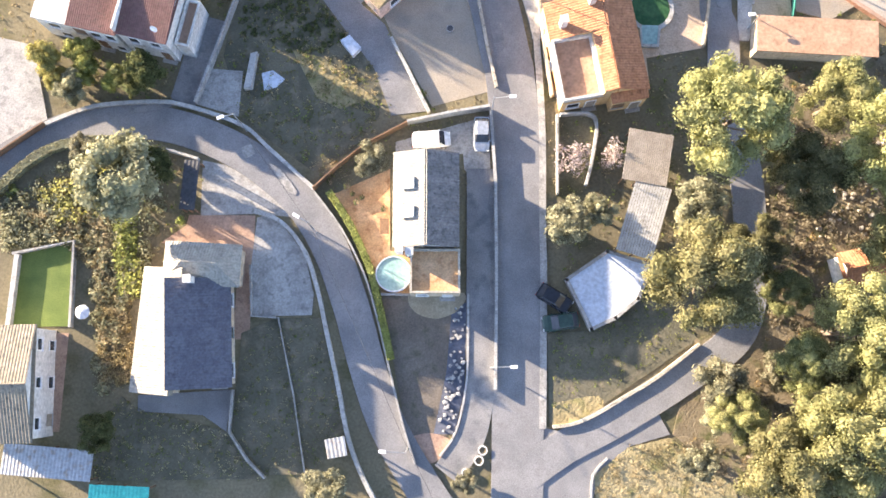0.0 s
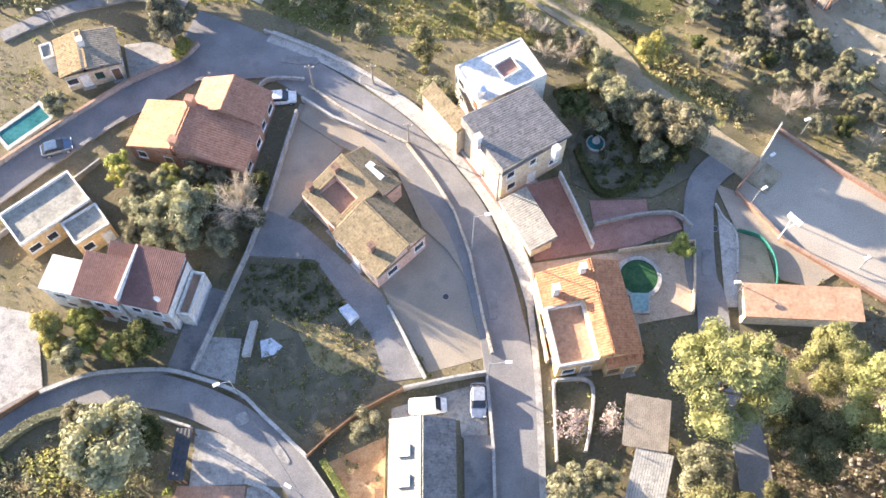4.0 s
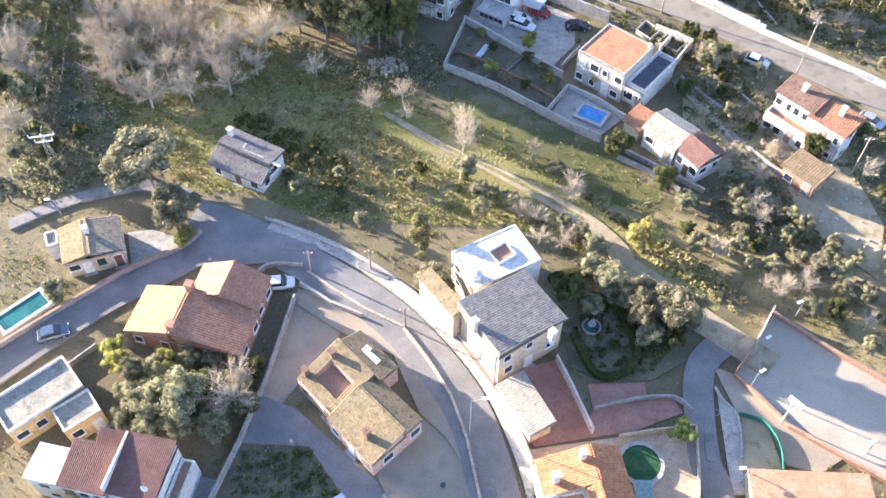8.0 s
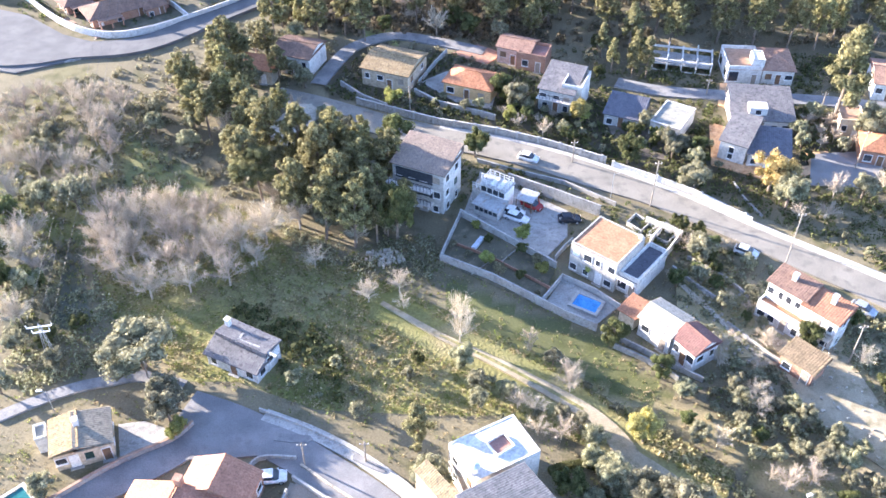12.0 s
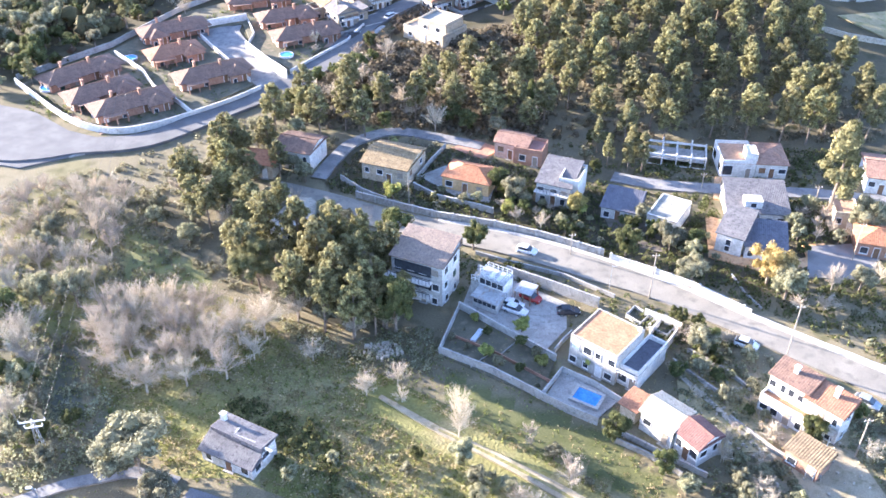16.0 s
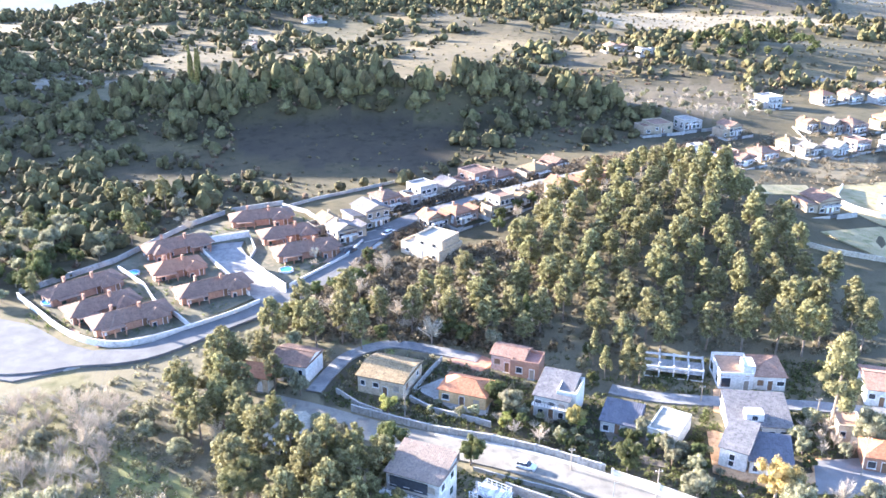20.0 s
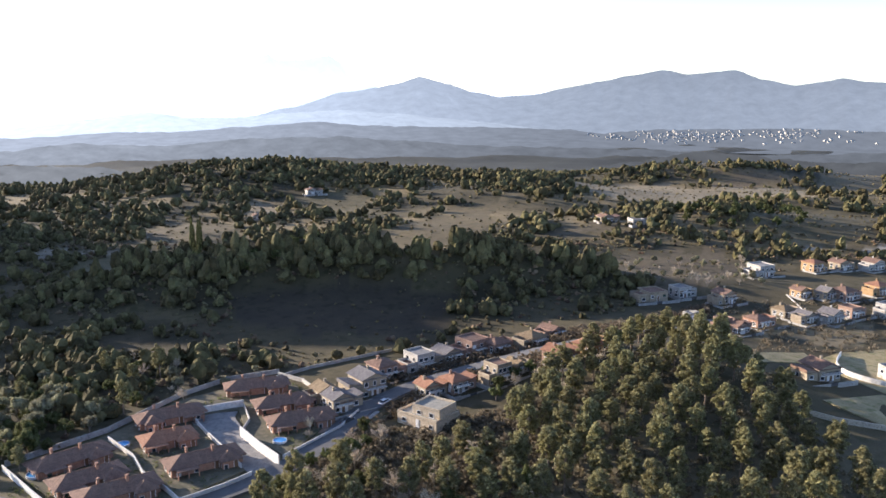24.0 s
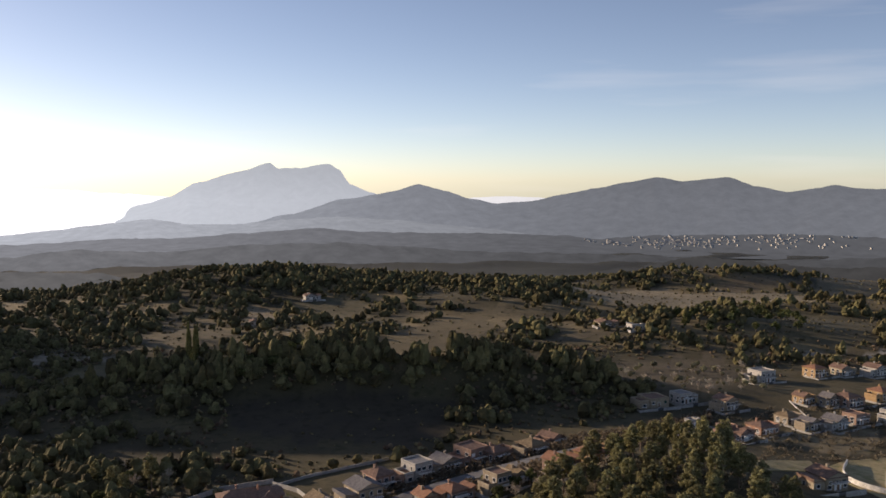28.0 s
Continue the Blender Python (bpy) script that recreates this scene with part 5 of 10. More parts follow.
def canopy(name, x, y, rot, w, d, h, mat, label, category="pergola", slats=0, post_mat="wood_brown"):
    """A roof on posts; slats: laid open, that many."""
    e = thing(name, x, y, rot, label, category)
    for sx in (-1, 0, 1):
        for sy in (-1, 1):
            bm = bmesh.new()
            box(bm, sx * (w / 2 - 0.15) - 0.07, sy * (d / 2 - 0.15) - 0.07, -0.2, sx * (w / 2 - 0.15) + 0.07, sy * (d / 2 - 0.15) + 0.07, h)
            part("post", bm, post_mat, e)
    for sy in (-1, 1):
        bm = bmesh.new()
        box(bm, -w / 2, sy * (d / 2 - 0.15) - 0.06, h, w / 2, sy * (d / 2 - 0.15) + 0.06, h + 0.14)
        part("beam", bm, post_mat, e)
    if slats:
        for k in range(slats):
            bm = bmesh.new()
            u = -w / 2 + (k + 0.5) * w / slats
            t = 0.42 * w / slats
            j = random.Random(k).uniform(-0.04, 0.04)
            box(bm, u - t, -d / 2 + j, h + 0.14, u + t, d / 2 + j, h + 0.2)
            part("slat", bm, mat, e)
    else:
        n = int(w / 0.35)
        bm = bmesh.new()
        g = [[bm.verts.new((-w / 2 + w * k / (2 * n), sy * d / 2, h + 0.15 + (0.03 if k % 2 else 0))) for sy in (-1, 1)] for k in range(2 * n + 1)]
        for a, b in zip(g, g[1:]):
            bm.faces.new((a[0], b[0], b[1], a[1]))
        part("sheet", bm, mat, e)
    return e


def fountain(x, y):
    e = thing("fountain", x, y, 0, "tiered white stone garden fountain in a round basin", "fountain")
    bm = bmesh.new()
    n = 20
    rr = [[bm.verts.new((q * math.cos(k * math.tau / n), q * math.sin(k * math.tau / n), z)) for k in range(n)] for q, z in ((1.15, 0), (1.15, 0.5), (0.98, 0.5), (0.98, 0.1))]
    for a, b in zip(rr, rr[1:]):
        for k in range(n):
            bm.faces.new((a[k], a[(k + 1) % n], b[(k + 1) % n], b[k]))
    part("basin", bm, "concrete", e)
    bm = bmesh.new()
    disc(bm, 0, 0, 0.05, 0.36, 0.97, n)
    part("water", bm, "water_teal", e)
    bm = bmesh.new()
    disc(bm, 0, 0, 0.2, 1.7, 0.16, 8, 0.09)
    part("stem", bm, "concrete_pale", e)
    for z, r in ((0.9, 0.5), (1.4, 0.32)):
        bm = bmesh.new()
        disc(bm, 0, 0, z - 0.12, z, r * 0.5, 12, r)
        part("bowl", bm, "concrete_pale", e)


def hoop(x, y, h, rot):
    e = thing("basketball_hoop", x, y, rot, "white basketball backboard on a braced steel post", "basketball hoop")
    bm = bmesh.new()
    tube(bm, (0, 0, -0.2), (0, 0, h - 0.3), 0.08, 0.07, 6)
    part("post", bm, "metal_white", e)
    for s in (-0.4, 0.4):
        bm = bmesh.new()
        tube(bm, (0, 0, h - 0.9), (1.1, s, h), 0.04, 0.04, 5)
        part("strut", bm, "metal_white", e)
    bm = bmesh.new()
    box(bm, 1.08, -0.9, h - 0.45, 1.14, 0.9, h + 0.65)
    part("backboard", bm, "frame_white", e)
    bm = bmesh.new()
    n = 14
    rr = [[bm.verts.new((1.4 + q * math.cos(k * math.tau / n), q * math.sin(k * math.tau / n), h - 0.2 + dz)) for k in range(n)] for q, dz in ((0.25, 0), (0.22, 0), (0.22, 0.03), (0.25, 0.03))]
    for a, b in zip(rr, rr[1:] + rr[:1]):
        for k in range(n):
            bm.faces.new((a[k], a[(k + 1) % n], b[(k + 1) % n], b[k]))
    part("ring", bm, "paint_red", e)


def planter(x, y, r, label, fill="leaf_dark"):
    e = thing("planter", x, y, 0, label, "planter", "white planters")
    bm = bmesh.new()
    n = 14
    rr = [[bm.verts.new((q * math.cos(k * math.tau / n), q * math.sin(k * math.tau / n), z)) for k in range(n)] for q, z in ((r, 0), (r, 0.45), (r * 0.72, 0.45), (r * 0.72, 0.15))]
    for a, b in zip(rr, rr[1:]):
        for k in range(n):
            bm.faces.new((a[k], a[(k + 1) % n], b[(k + 1) % n], b[k]))
    part("tub", bm, "plaster_white", e)
    bm = bmesh.new()
    disc(bm, 0, 0, 0.1, 0.34, r * 0.71, 10)
    part("earth", bm, "soil", e)


def pot(x, y, s, mat="terracotta_paving", plant=True):
    e = thing("plant_pot", x, y, 0, "round terracotta pot with a small green plant", "plant pot", "terrace pots")
    bm = bmesh.new()
    disc(bm, 0, 0, 0, 0.5 * s, 0.22 * s, 10, 0.32 * s)
    part("pot", bm, mat, e)
    if plant:
        v, f = puff_cloud([((0, 0, 0.75 * s), (0.35 * s, 0.35 * s, 0.35 * s))], 60, 0.1, np.random.default_rng(5))
        me = bpy.data.meshes.new("plant")
        me.from_pydata(v.tolist(), [], f.tolist())
        part_data("plant", me, "leaf_dark", e)


def table_set(x, y, rot):
    e = thing("garden_table", x, y, rot, "brown wooden garden table on the terrace", "table")
    bm = bmesh.new()
    box(bm, -0.8, -0.45, 0.7, 0.8, 0.45, 0.75)
    part("tabletop", bm, "wood_brown", e)
    for sx in (-0.7, 0.7):
        for sy in (-0.38, 0.38):
            bm = bmesh.new()
            box(bm, sx - 0.03, sy - 0.03, 0, sx + 0.03, sy + 0.03, 0.7)
            part("leg", bm, "wood_brown", e)


def parasol(x, y, r, label):
    e = thing("parasol", x, y, 0, label, "parasol")
    bm = bmesh.new()
    tube(bm, (0, 0, 0), (0, 0, 2.3), 0.03, 0.03, 6)
    part("pole", bm, "metal_white", e)
    bm = bmesh.new()
    n = 10
    c = bm.verts.new((0, 0, 2.45))
    ring = [bm.verts.new((r * math.cos(k * math.tau / n), r * math.sin(k * math.tau / n), 2.05)) for k in range(n)]
    for k in range(n):
        bm.faces.new((c, ring[k], ring[(k + 1) % n]))
    part("canopy", bm, "cover_white", e)


def log_thing(a, b, r, label):
    e = thing("fallen_trunk", a[0], a[1], 0, label, "fallen trunk")
    d = Vector((b[0] - a[0], b[1] - a[1], 0.25))
    bm = bmesh.new()
    tube(bm, (0, 0, 0.6), d + Vector((0, 0, 0.9)), r, r * 0.55, 8)
    part("trunk", bm, "deadwood", e)
    rng = random.Random(4)
    for k in range(9):
        p = d * rng.uniform(0.3, 1) + Vector((0, 0, 0.9))
        bm = bmesh.new()
        tube(bm, p, p + Vector((rng.uniform(-1, 1.2), rng.uniform(-1.4, 1.4), rng.uniform(0.1, 1.0))), r * 0.3, 0.02, 5)
        part("branch", bm, "deadwood", e)


def skeleton_house(x, y, rot, w, d, h):
    """An unfinished frame: slab, columns and beams."""
    e = thing("unfinished_building", x, y, rot, "unfinished white concrete frame building at the wood edge", "unfinished building")
    for z in (0.0, h):
        bm = bmesh.new()
        for a in ((-w / 2, -d / 2, w / 2, -d / 2 + 0.35), (-w / 2, d / 2 - 0.35, w / 2, d / 2)):
            box(bm, a[0], a[1], z - 0.3, a[2], a[3], z + 0.05)
            part("beam", bm, "plaster_white", e)
            bm = bmesh.new()
        bm.free()
        for k in range(5):
            u = -w / 2 + k * (w - 0.3) / 4
            bm = bmesh.new()
            box(bm, u, -d / 2 + 0.352, z - 0.28, u + 0.3, d / 2 - 0.352, z + 0.03)
            part("joist", bm, "plaster_white", e)
    for k in range(5):
        for sy in (-1, 1):
            u = -w / 2 + k * (w - 0.3) / 4
            bm = bmesh.new()
            box(bm, u + 0.003, sy * (d / 2 - 0.18) - 0.14, -0.3, u + 0.28, sy * (d / 2 - 0.18) + 0.14, h + (0.9 if k % 2 else 0.3))
            part("column", bm, "plaster_white", e)
    bm = bmesh.new()
    box(bm, -w / 2 + 0.4, -d / 2 + 0.4, h * 0.5 - 0.1, w / 2 - 0.4, d / 2 - 0.4, h * 0.5 + 0.1)
    part("floor_slab", bm, "concrete", e)


def ridge_line(name, far, peaks, foot, mat, label, rough=6.0, seed=1):
    """A far range of hills as a backdrop: peaks are (bearing in degrees, height in metres)."""
    n = 320
    b0, b1 = peaks[0][0], peaks[-1][0]
    verts, faces = [], []
    for k in range(n + 1):
        b = b0 + (b1 - b0) * k / n
        i = max(j for j in range(len(peaks) - 1) if peaks[j][0] <= b + 1e-6)
        (p0, h0), (p1, h1) = peaks[i], peaks[i + 1]
        s = min(1, max(0, (b - p0) / (p1 - p0)))
        s = s * s * (3 - 2 * s) * 0.5 + s * 0.5
        h = h0 + (h1 - h0) * s
        fine = rough * (noise.noise(Vector((b * 0.9, seed, 0))) + 0.5 * noise.noise(Vector((b * 3.1, seed, 2))) + 0.25 * noise.noise(Vector((b * 9, seed, 4))))
        x, y = math.sin(radians(b)), math.cos(radians(b))
        for j, (dr, f) in enumerate(((-0.16, 0.0), (-0.10, 0.3), (-0.055, 0.62), (-0.02, 0.87), (0, 1.0), (0.03, 0.6))):
            lump = 0.09 * noise.noise(Vector((b * 0.8, j * 1.9, seed))) + 0.05 * noise.noise(Vector((b * 2.3, j * 2.9, seed)))
            hh = foot + (h - foot) * (f + (lump if 0 < j < 4 else 0)) + (fine if j == 4 else 0)
            verts.append((x * far * (1 + dr), y * far * (1 + dr), hh - DIP * far * (1 + dr)))
    for k in range(n):
        for j in range(5):
            a = k * 6 + j
            faces.append((a, a + 6, a + 7, a + 1))
    tagged(new(name, mesh_of(name, verts, faces, [mat], smooth=True)), label, "hills", kind="structure")


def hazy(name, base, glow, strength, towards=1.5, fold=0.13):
    """Haze of far land put into its own glow: paler at the foot, with faint wooded folds."""
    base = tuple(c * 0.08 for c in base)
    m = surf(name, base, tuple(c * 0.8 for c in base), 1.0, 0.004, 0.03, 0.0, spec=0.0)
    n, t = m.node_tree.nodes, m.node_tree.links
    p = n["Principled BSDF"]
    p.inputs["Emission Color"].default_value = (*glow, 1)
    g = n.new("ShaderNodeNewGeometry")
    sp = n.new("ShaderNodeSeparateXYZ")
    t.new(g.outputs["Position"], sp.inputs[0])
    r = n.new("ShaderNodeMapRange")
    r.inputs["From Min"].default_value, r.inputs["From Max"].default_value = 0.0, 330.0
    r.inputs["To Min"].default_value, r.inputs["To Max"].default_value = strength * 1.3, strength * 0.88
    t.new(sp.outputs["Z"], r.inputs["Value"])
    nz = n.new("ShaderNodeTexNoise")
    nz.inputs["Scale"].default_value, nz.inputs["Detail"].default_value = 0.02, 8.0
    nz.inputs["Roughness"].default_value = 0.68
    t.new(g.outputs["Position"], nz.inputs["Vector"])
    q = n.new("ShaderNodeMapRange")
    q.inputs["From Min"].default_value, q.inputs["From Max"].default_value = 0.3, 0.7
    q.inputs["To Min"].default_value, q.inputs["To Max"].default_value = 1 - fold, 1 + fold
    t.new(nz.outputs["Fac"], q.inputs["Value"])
    # glow raised towards the low sun, where hazy air is brighter
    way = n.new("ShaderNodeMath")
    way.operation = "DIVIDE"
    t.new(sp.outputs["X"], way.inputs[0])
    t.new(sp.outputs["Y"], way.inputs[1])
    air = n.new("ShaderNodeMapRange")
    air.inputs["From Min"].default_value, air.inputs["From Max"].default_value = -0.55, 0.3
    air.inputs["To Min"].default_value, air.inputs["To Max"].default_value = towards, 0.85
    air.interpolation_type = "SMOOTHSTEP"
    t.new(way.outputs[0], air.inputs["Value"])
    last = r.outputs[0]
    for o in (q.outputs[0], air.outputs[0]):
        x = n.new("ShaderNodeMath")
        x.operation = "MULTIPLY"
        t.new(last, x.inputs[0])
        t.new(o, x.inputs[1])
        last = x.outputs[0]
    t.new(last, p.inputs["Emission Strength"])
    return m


def key_pool(x, y, r):
    """A keyhole pool: round basin and a straight arm, with raised white coping."""
    e = thing("swimming_pool", x, y, -3, "keyhole-shaped pool with white coping and dark green water", "swimming pool", z=0.35)
    n = 26
    a0 = -math.pi / 2
    pts = [(r * math.cos(a0 + 0.45 + k * (math.tau - 0.9) / n), r * math.sin(a0 + 0.45 + k * (math.tau - 0.9) / n)) for k in range(n + 1)] + [(-0.8, -4.0), (0.75, -4.0)]
    bm = bmesh.new()
    k_ = 1.22
    inner = [bm.verts.new((p[0], p[1], 0.18)) for p in pts]
    outer = [bm.verts.new((p[0] * k_, p[1] * (k_ if p[1] > -r * 1.2 else 1.08), 0.18)) for p in pts]
    low = [bm.verts.new((v.co.x, v.co.y, -0.5)) for v in outer]
    m = len(pts)
    for k in range(m):
        bm.faces.new((inner[k], outer[k], outer[(k + 1) % m], inner[(k + 1) % m]))
        bm.faces.new((outer[k], low[k], low[(k + 1) % m], outer[(k + 1) % m]))
    bmesh.ops.recalc_face_normals(bm, faces=bm.faces[:])
    part("coping", bm, "concrete_pale", e)
    bm = bmesh.new()
    bm.faces.new([bm.verts.new((p[0], p[1], 0.08)) for p in pts[:n + 1]])
    part("water", bm, "water_green", e)
    bm = bmesh.new()
    bm.faces.new([bm.verts.new((p[0], p[1], 0.09)) for p in (pts[n], pts[n + 1], pts[n + 2], pts[0])])
    part("shallow_end", bm, "pool_pale", e)


def light_well(root, x, y, z, w, d):
    """A stair opening in a roof terrace: a low white kerb round a dark shaft."""
    bm = bmesh.new()
    n = [(-1, -1), (1, -1), (1, 1), (-1, 1)]
    rings = [[bm.verts.new((x + sx * (w / 2 + o), y + sy * (d / 2 + o), z + h)) for sx, sy in n] for o, h in ((0.15, 0), (0.15, 0.4), (0, 0.4), (0, 0.03))]
    for r0, r1 in zip(rings, rings[1:]):
        for k in range(4):
            bm.faces.new((r0[k], r0[(k + 1) % 4], r1[(k + 1) % 4], r1[k]))
    p = part("stair_opening", bm, "plaster_white", root)
    bm = bmesh.new()
    box(bm, x - w / 2, y - d / 2, z - 0.02, x + w / 2, y + d / 2, z + 0.05)
    part("shaft", bm, "red_paving", p)


def water_tank(root, x, y, z, r):
    bm = bmesh.new()
    disc(bm, x, y, z, z + 0.9, r, 18)
    disc(bm, x, y, z + 0.9, z + 1.05, r * 0.95, 18, r * 0.2)
    part("water_tank", bm, "cover_white", root)


# ---- yards and plots ----
patch('meadow', [(-52.5, 108.7), (-43.6, 121.5), (-29.7, 116.5), (-19.4, 104.9), (-7.9, 99.4), (4.6, 90.6), (16.6, 81.5), (28.9, 69.5), (37.9, 62.4), (35.2, 57.7), (24.4, 64.5), (11.1, 71.9), (0.9, 72.3), (-13.7, 73.7), (-24.6, 78.8), (-31.4, 79.0), (-44.2, 92.2)], 'meadow', 'rough winter meadow with green and straw grass')
patch('meadow', [(-74.4, 134.4), (-63.8, 139.5), (-49.1, 133.6), (-51.4, 111.6), (-64.5, 116.4)], 'meadow', 'rough winter meadow with bushes')
patch('dirt_lot', [(-6.2, 39.0), (-1.3, 43.9), (-1.6, 51.2), (1.8, 48.9), (4.0, 42.3), (5.0, 34.2), (5.9, 29.9), (-0.9, 28.2), (-4.8, 35.8)], 'gravel', 'bare grey gravel lot behind the road wall')
patch('verge', [(-15.1, 65.8), (-7.6, 59.7), (-2.8, 56.5), (0.8, 51.2), (3.3, 45.2), (1.8, 48.1), (-1.6, 51.2), (-7.6, 58.9), (-13.9, 63.6)], 'track', 'sandy verge along the road')
patch('yard', [(-16.0, 62.8), (-7.9, 58.5), (-10.6, 56.1), (-14.4, 50.4), (-18.9, 44.0), (-20.8, 43.7), (-17.7, 56.3)], 'gravel', 'dusty gravel yard beside the ochre house')
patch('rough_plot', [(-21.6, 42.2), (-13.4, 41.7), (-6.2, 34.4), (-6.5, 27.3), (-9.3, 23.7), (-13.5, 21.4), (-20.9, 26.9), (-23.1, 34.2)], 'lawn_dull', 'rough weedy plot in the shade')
patch('rough_plot_bright', [(-15.7, 34.7), (-12.6, 33.9), (-7.0, 29.3), (-10.6, 28.1), (-13.1, 29.4)], 'dry_grass', 'straw-coloured weeds in the rough plot')
patch('concrete_slab', [(-25.3, 32.9), (-21.0, 32.5), (-21.4, 27.5), (-25.8, 28.9)], 'concrete', 'worn concrete slab beside the road')
patch('side_drive', [(-26.0, 39.0), (-23.0, 38.1), (-26.1, 28.5), (-28.9, 28.9)], 'asphalt_old', 'concrete side drive')
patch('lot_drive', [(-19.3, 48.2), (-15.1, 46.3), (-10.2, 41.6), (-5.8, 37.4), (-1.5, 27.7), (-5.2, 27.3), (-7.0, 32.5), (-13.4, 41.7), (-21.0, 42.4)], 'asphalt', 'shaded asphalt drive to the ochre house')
patch('parking', [(-4.8, 24.4), (5.2, 27.1), (5.1, 18.5), (2.4, 21.3), (2.3, 23.0), (-4.8, 22.8)], 'concrete', 'concrete parking bay beside the house')
patch('terrace', [(-11.4, 18.9), (-5.4, 21.5), (-5.5, 12.8), (-3.3, 13.0), (-3.3, 8.3), (-6.8, 8.4), (-8.4, 13.7)], 'ochre_paving', 'ochre tiled terrace with scattered pots')
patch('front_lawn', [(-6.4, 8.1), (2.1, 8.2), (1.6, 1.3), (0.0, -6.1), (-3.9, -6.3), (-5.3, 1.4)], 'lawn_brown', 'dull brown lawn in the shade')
patch('slate_bed', [(0.8, 6.8), (2.3, 7.3), (1.9, -1.6), (0.8, -6.0), (-1.3, -5.9), (0.1, 0.2)], 'slate_stone', 'dark slate bed with pale stones')
patch('round_patio', [(-3.7, 8.4), (2.1, 8.3), (1.5, 6.6), (0.2, 5.9), (-1.1, 5.7), (-2.7, 6.2), (-3.6, 7.2)], 'track', 'half-round paved patio', smooth=3)
patch('red_patio', [(-3.5, -6.1), (-1.6, -5.8), (0.3, -6.5), (0.0, -7.7), (-1.8, -8.9), (-3.2, -7.9)], 'terracotta_paving', 'round terracotta patio at the garden tip', smooth=3)
patch('house_terrace', [(-26.4, 17.0), (-19.5, 16.8), (-20.0, 3.9), (-21.7, 4.0), (-21.1, 13.4), (-29.3, 14.1), (-26.7, 15.9)], 'terracotta_paving', 'terracotta paved terrace round the house')
patch('forecourt', [(-25.1, 22.8), (-20.0, 21.7), (-15.2, 16.5), (-19.0, 17.0), (-25.2, 16.9)], 'concrete', 'pale concrete forecourt')
patch('slab_yard', [(-19.3, 16.6), (-17.6, 17.0), (-14.3, 12.6), (-13.4, 8.5), (-13.6, 6.3), (-19.8, 6.3), (-19.9, 11.6)], 'concrete', 'grey concrete yard')
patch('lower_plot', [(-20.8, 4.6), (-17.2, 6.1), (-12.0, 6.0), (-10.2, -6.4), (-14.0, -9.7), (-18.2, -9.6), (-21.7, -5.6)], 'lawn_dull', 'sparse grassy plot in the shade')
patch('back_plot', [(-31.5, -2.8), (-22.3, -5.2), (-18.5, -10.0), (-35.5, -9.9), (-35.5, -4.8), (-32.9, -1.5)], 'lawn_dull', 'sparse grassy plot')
patch('house_yard', [(-31.2, -1.5), (-21.6, -1.1), (-22.2, -5.3), (-24.6, -3.6), (-31.2, -3.1)], 'asphalt', 'dark paved yard behind the house')
patch('turf', [(-44.1, 13.1), (-38.3, 14.3), (-38.4, 5.6), (-44.4, 5.7)], 'turf', 'bright artificial turf lawn with tree shadows')
patch('red_path', [(-41.2, 5.1), (-38.5, 4.9), (-39.1, -5.0), (-39.8, -5.0)], 'terracotta_paving', 'terracotta path beside the house')
patch('pool_plot', [(10.5, 4.0), (14.9, 4.2), (21.3, 8.7), (25.9, 3.1), (15.5, -3.6), (10.4, -5.2)], 'lawn_dull', 'shaded grass plot below the pool')
patch('dry_bank', [(10.9, -3.1), (15.5, -2.4), (15.5, -4.3), (12.0, -5.2), (10.7, -5.4)], 'dry_grass', 'dry bank at the lane corner', smooth=3)
patch('lane_apron', [(9.4, -5.4), (12.0, -6.0), (17.5, -4.4), (20.7, -2.8), (22.5, -6.4), (18.4, -7.5), (15.3, -9.9), (14.2, -13.5), (14.9, -18.4), (8.1, -18.2), (8.9, -12.3)], 'asphalt', 'worn asphalt where the lane meets the road')
patch('dry_slope', [(14.7, -10.2), (18.2, -7.6), (22.5, -6.7), (28.7, -11.5), (29.5, -17.0), (14.9, -16.8)], 'dry_grass', 'dry grassy slope beside the lane')
patch('pine_floor', [(25.6, 3.1), (32.1, 5.3), (31.0, 23.8), (36.9, 31.1), (62.0, 35.1), (62.3, -14.3), (39.6, -17.2), (28.7, -11.5), (22.8, -6.4)], 'soil', 'earth and needles under the pines')
patch('orange_terrace', [(10.9, 40.6), (20.4, 41.7), (29.5, 42.7), (28.3, 34.1), (22.1, 33.1), (22.3, 29.6), (11.7, 29.0)], 'peach_paving', 'pale salmon terrace round the pool')
patch('red_court', [(8.1, 49.8), (14.9, 51.7), (17.6, 43.7), (18.4, 45.1), (23.5, 46.2), (27.7, 46.3), (28.5, 44.5), (22.7, 42.4), (17.5, 41.8), (11.4, 40.9)], 'red_paving', 'dark red paved courtyard')
patch('red_court_upper', [(18.2, 48.4), (24.8, 48.4), (24.8, 46.1), (18.4, 45.1)], 'red_paving', 'dark red paved court')
patch('side_yard', [(2.1, 60.7), (5.3, 62.2), (8.2, 51.7), (7.0, 51.0)], 'red_paving', 'narrow red paved side yard')
patch('garden', [(16.2, 55.4), (20.2, 61.0), (26.0, 62.5), (32.6, 57.4), (30.9, 51.5), (25.5, 48.6), (19.0, 49.2), (16.5, 50.7)], 'lawn_dull', 'shady garden with hedges')
patch('court', [(41.7, 57.3), (35.5, 49.1), (39.8, 42.4), (44.9, 38.5), (49.6, 35.1), (59.6, 29.0), (62.8, 38.7), (52.9, 47.2)], 'sand_court', 'pale sandy sports court')
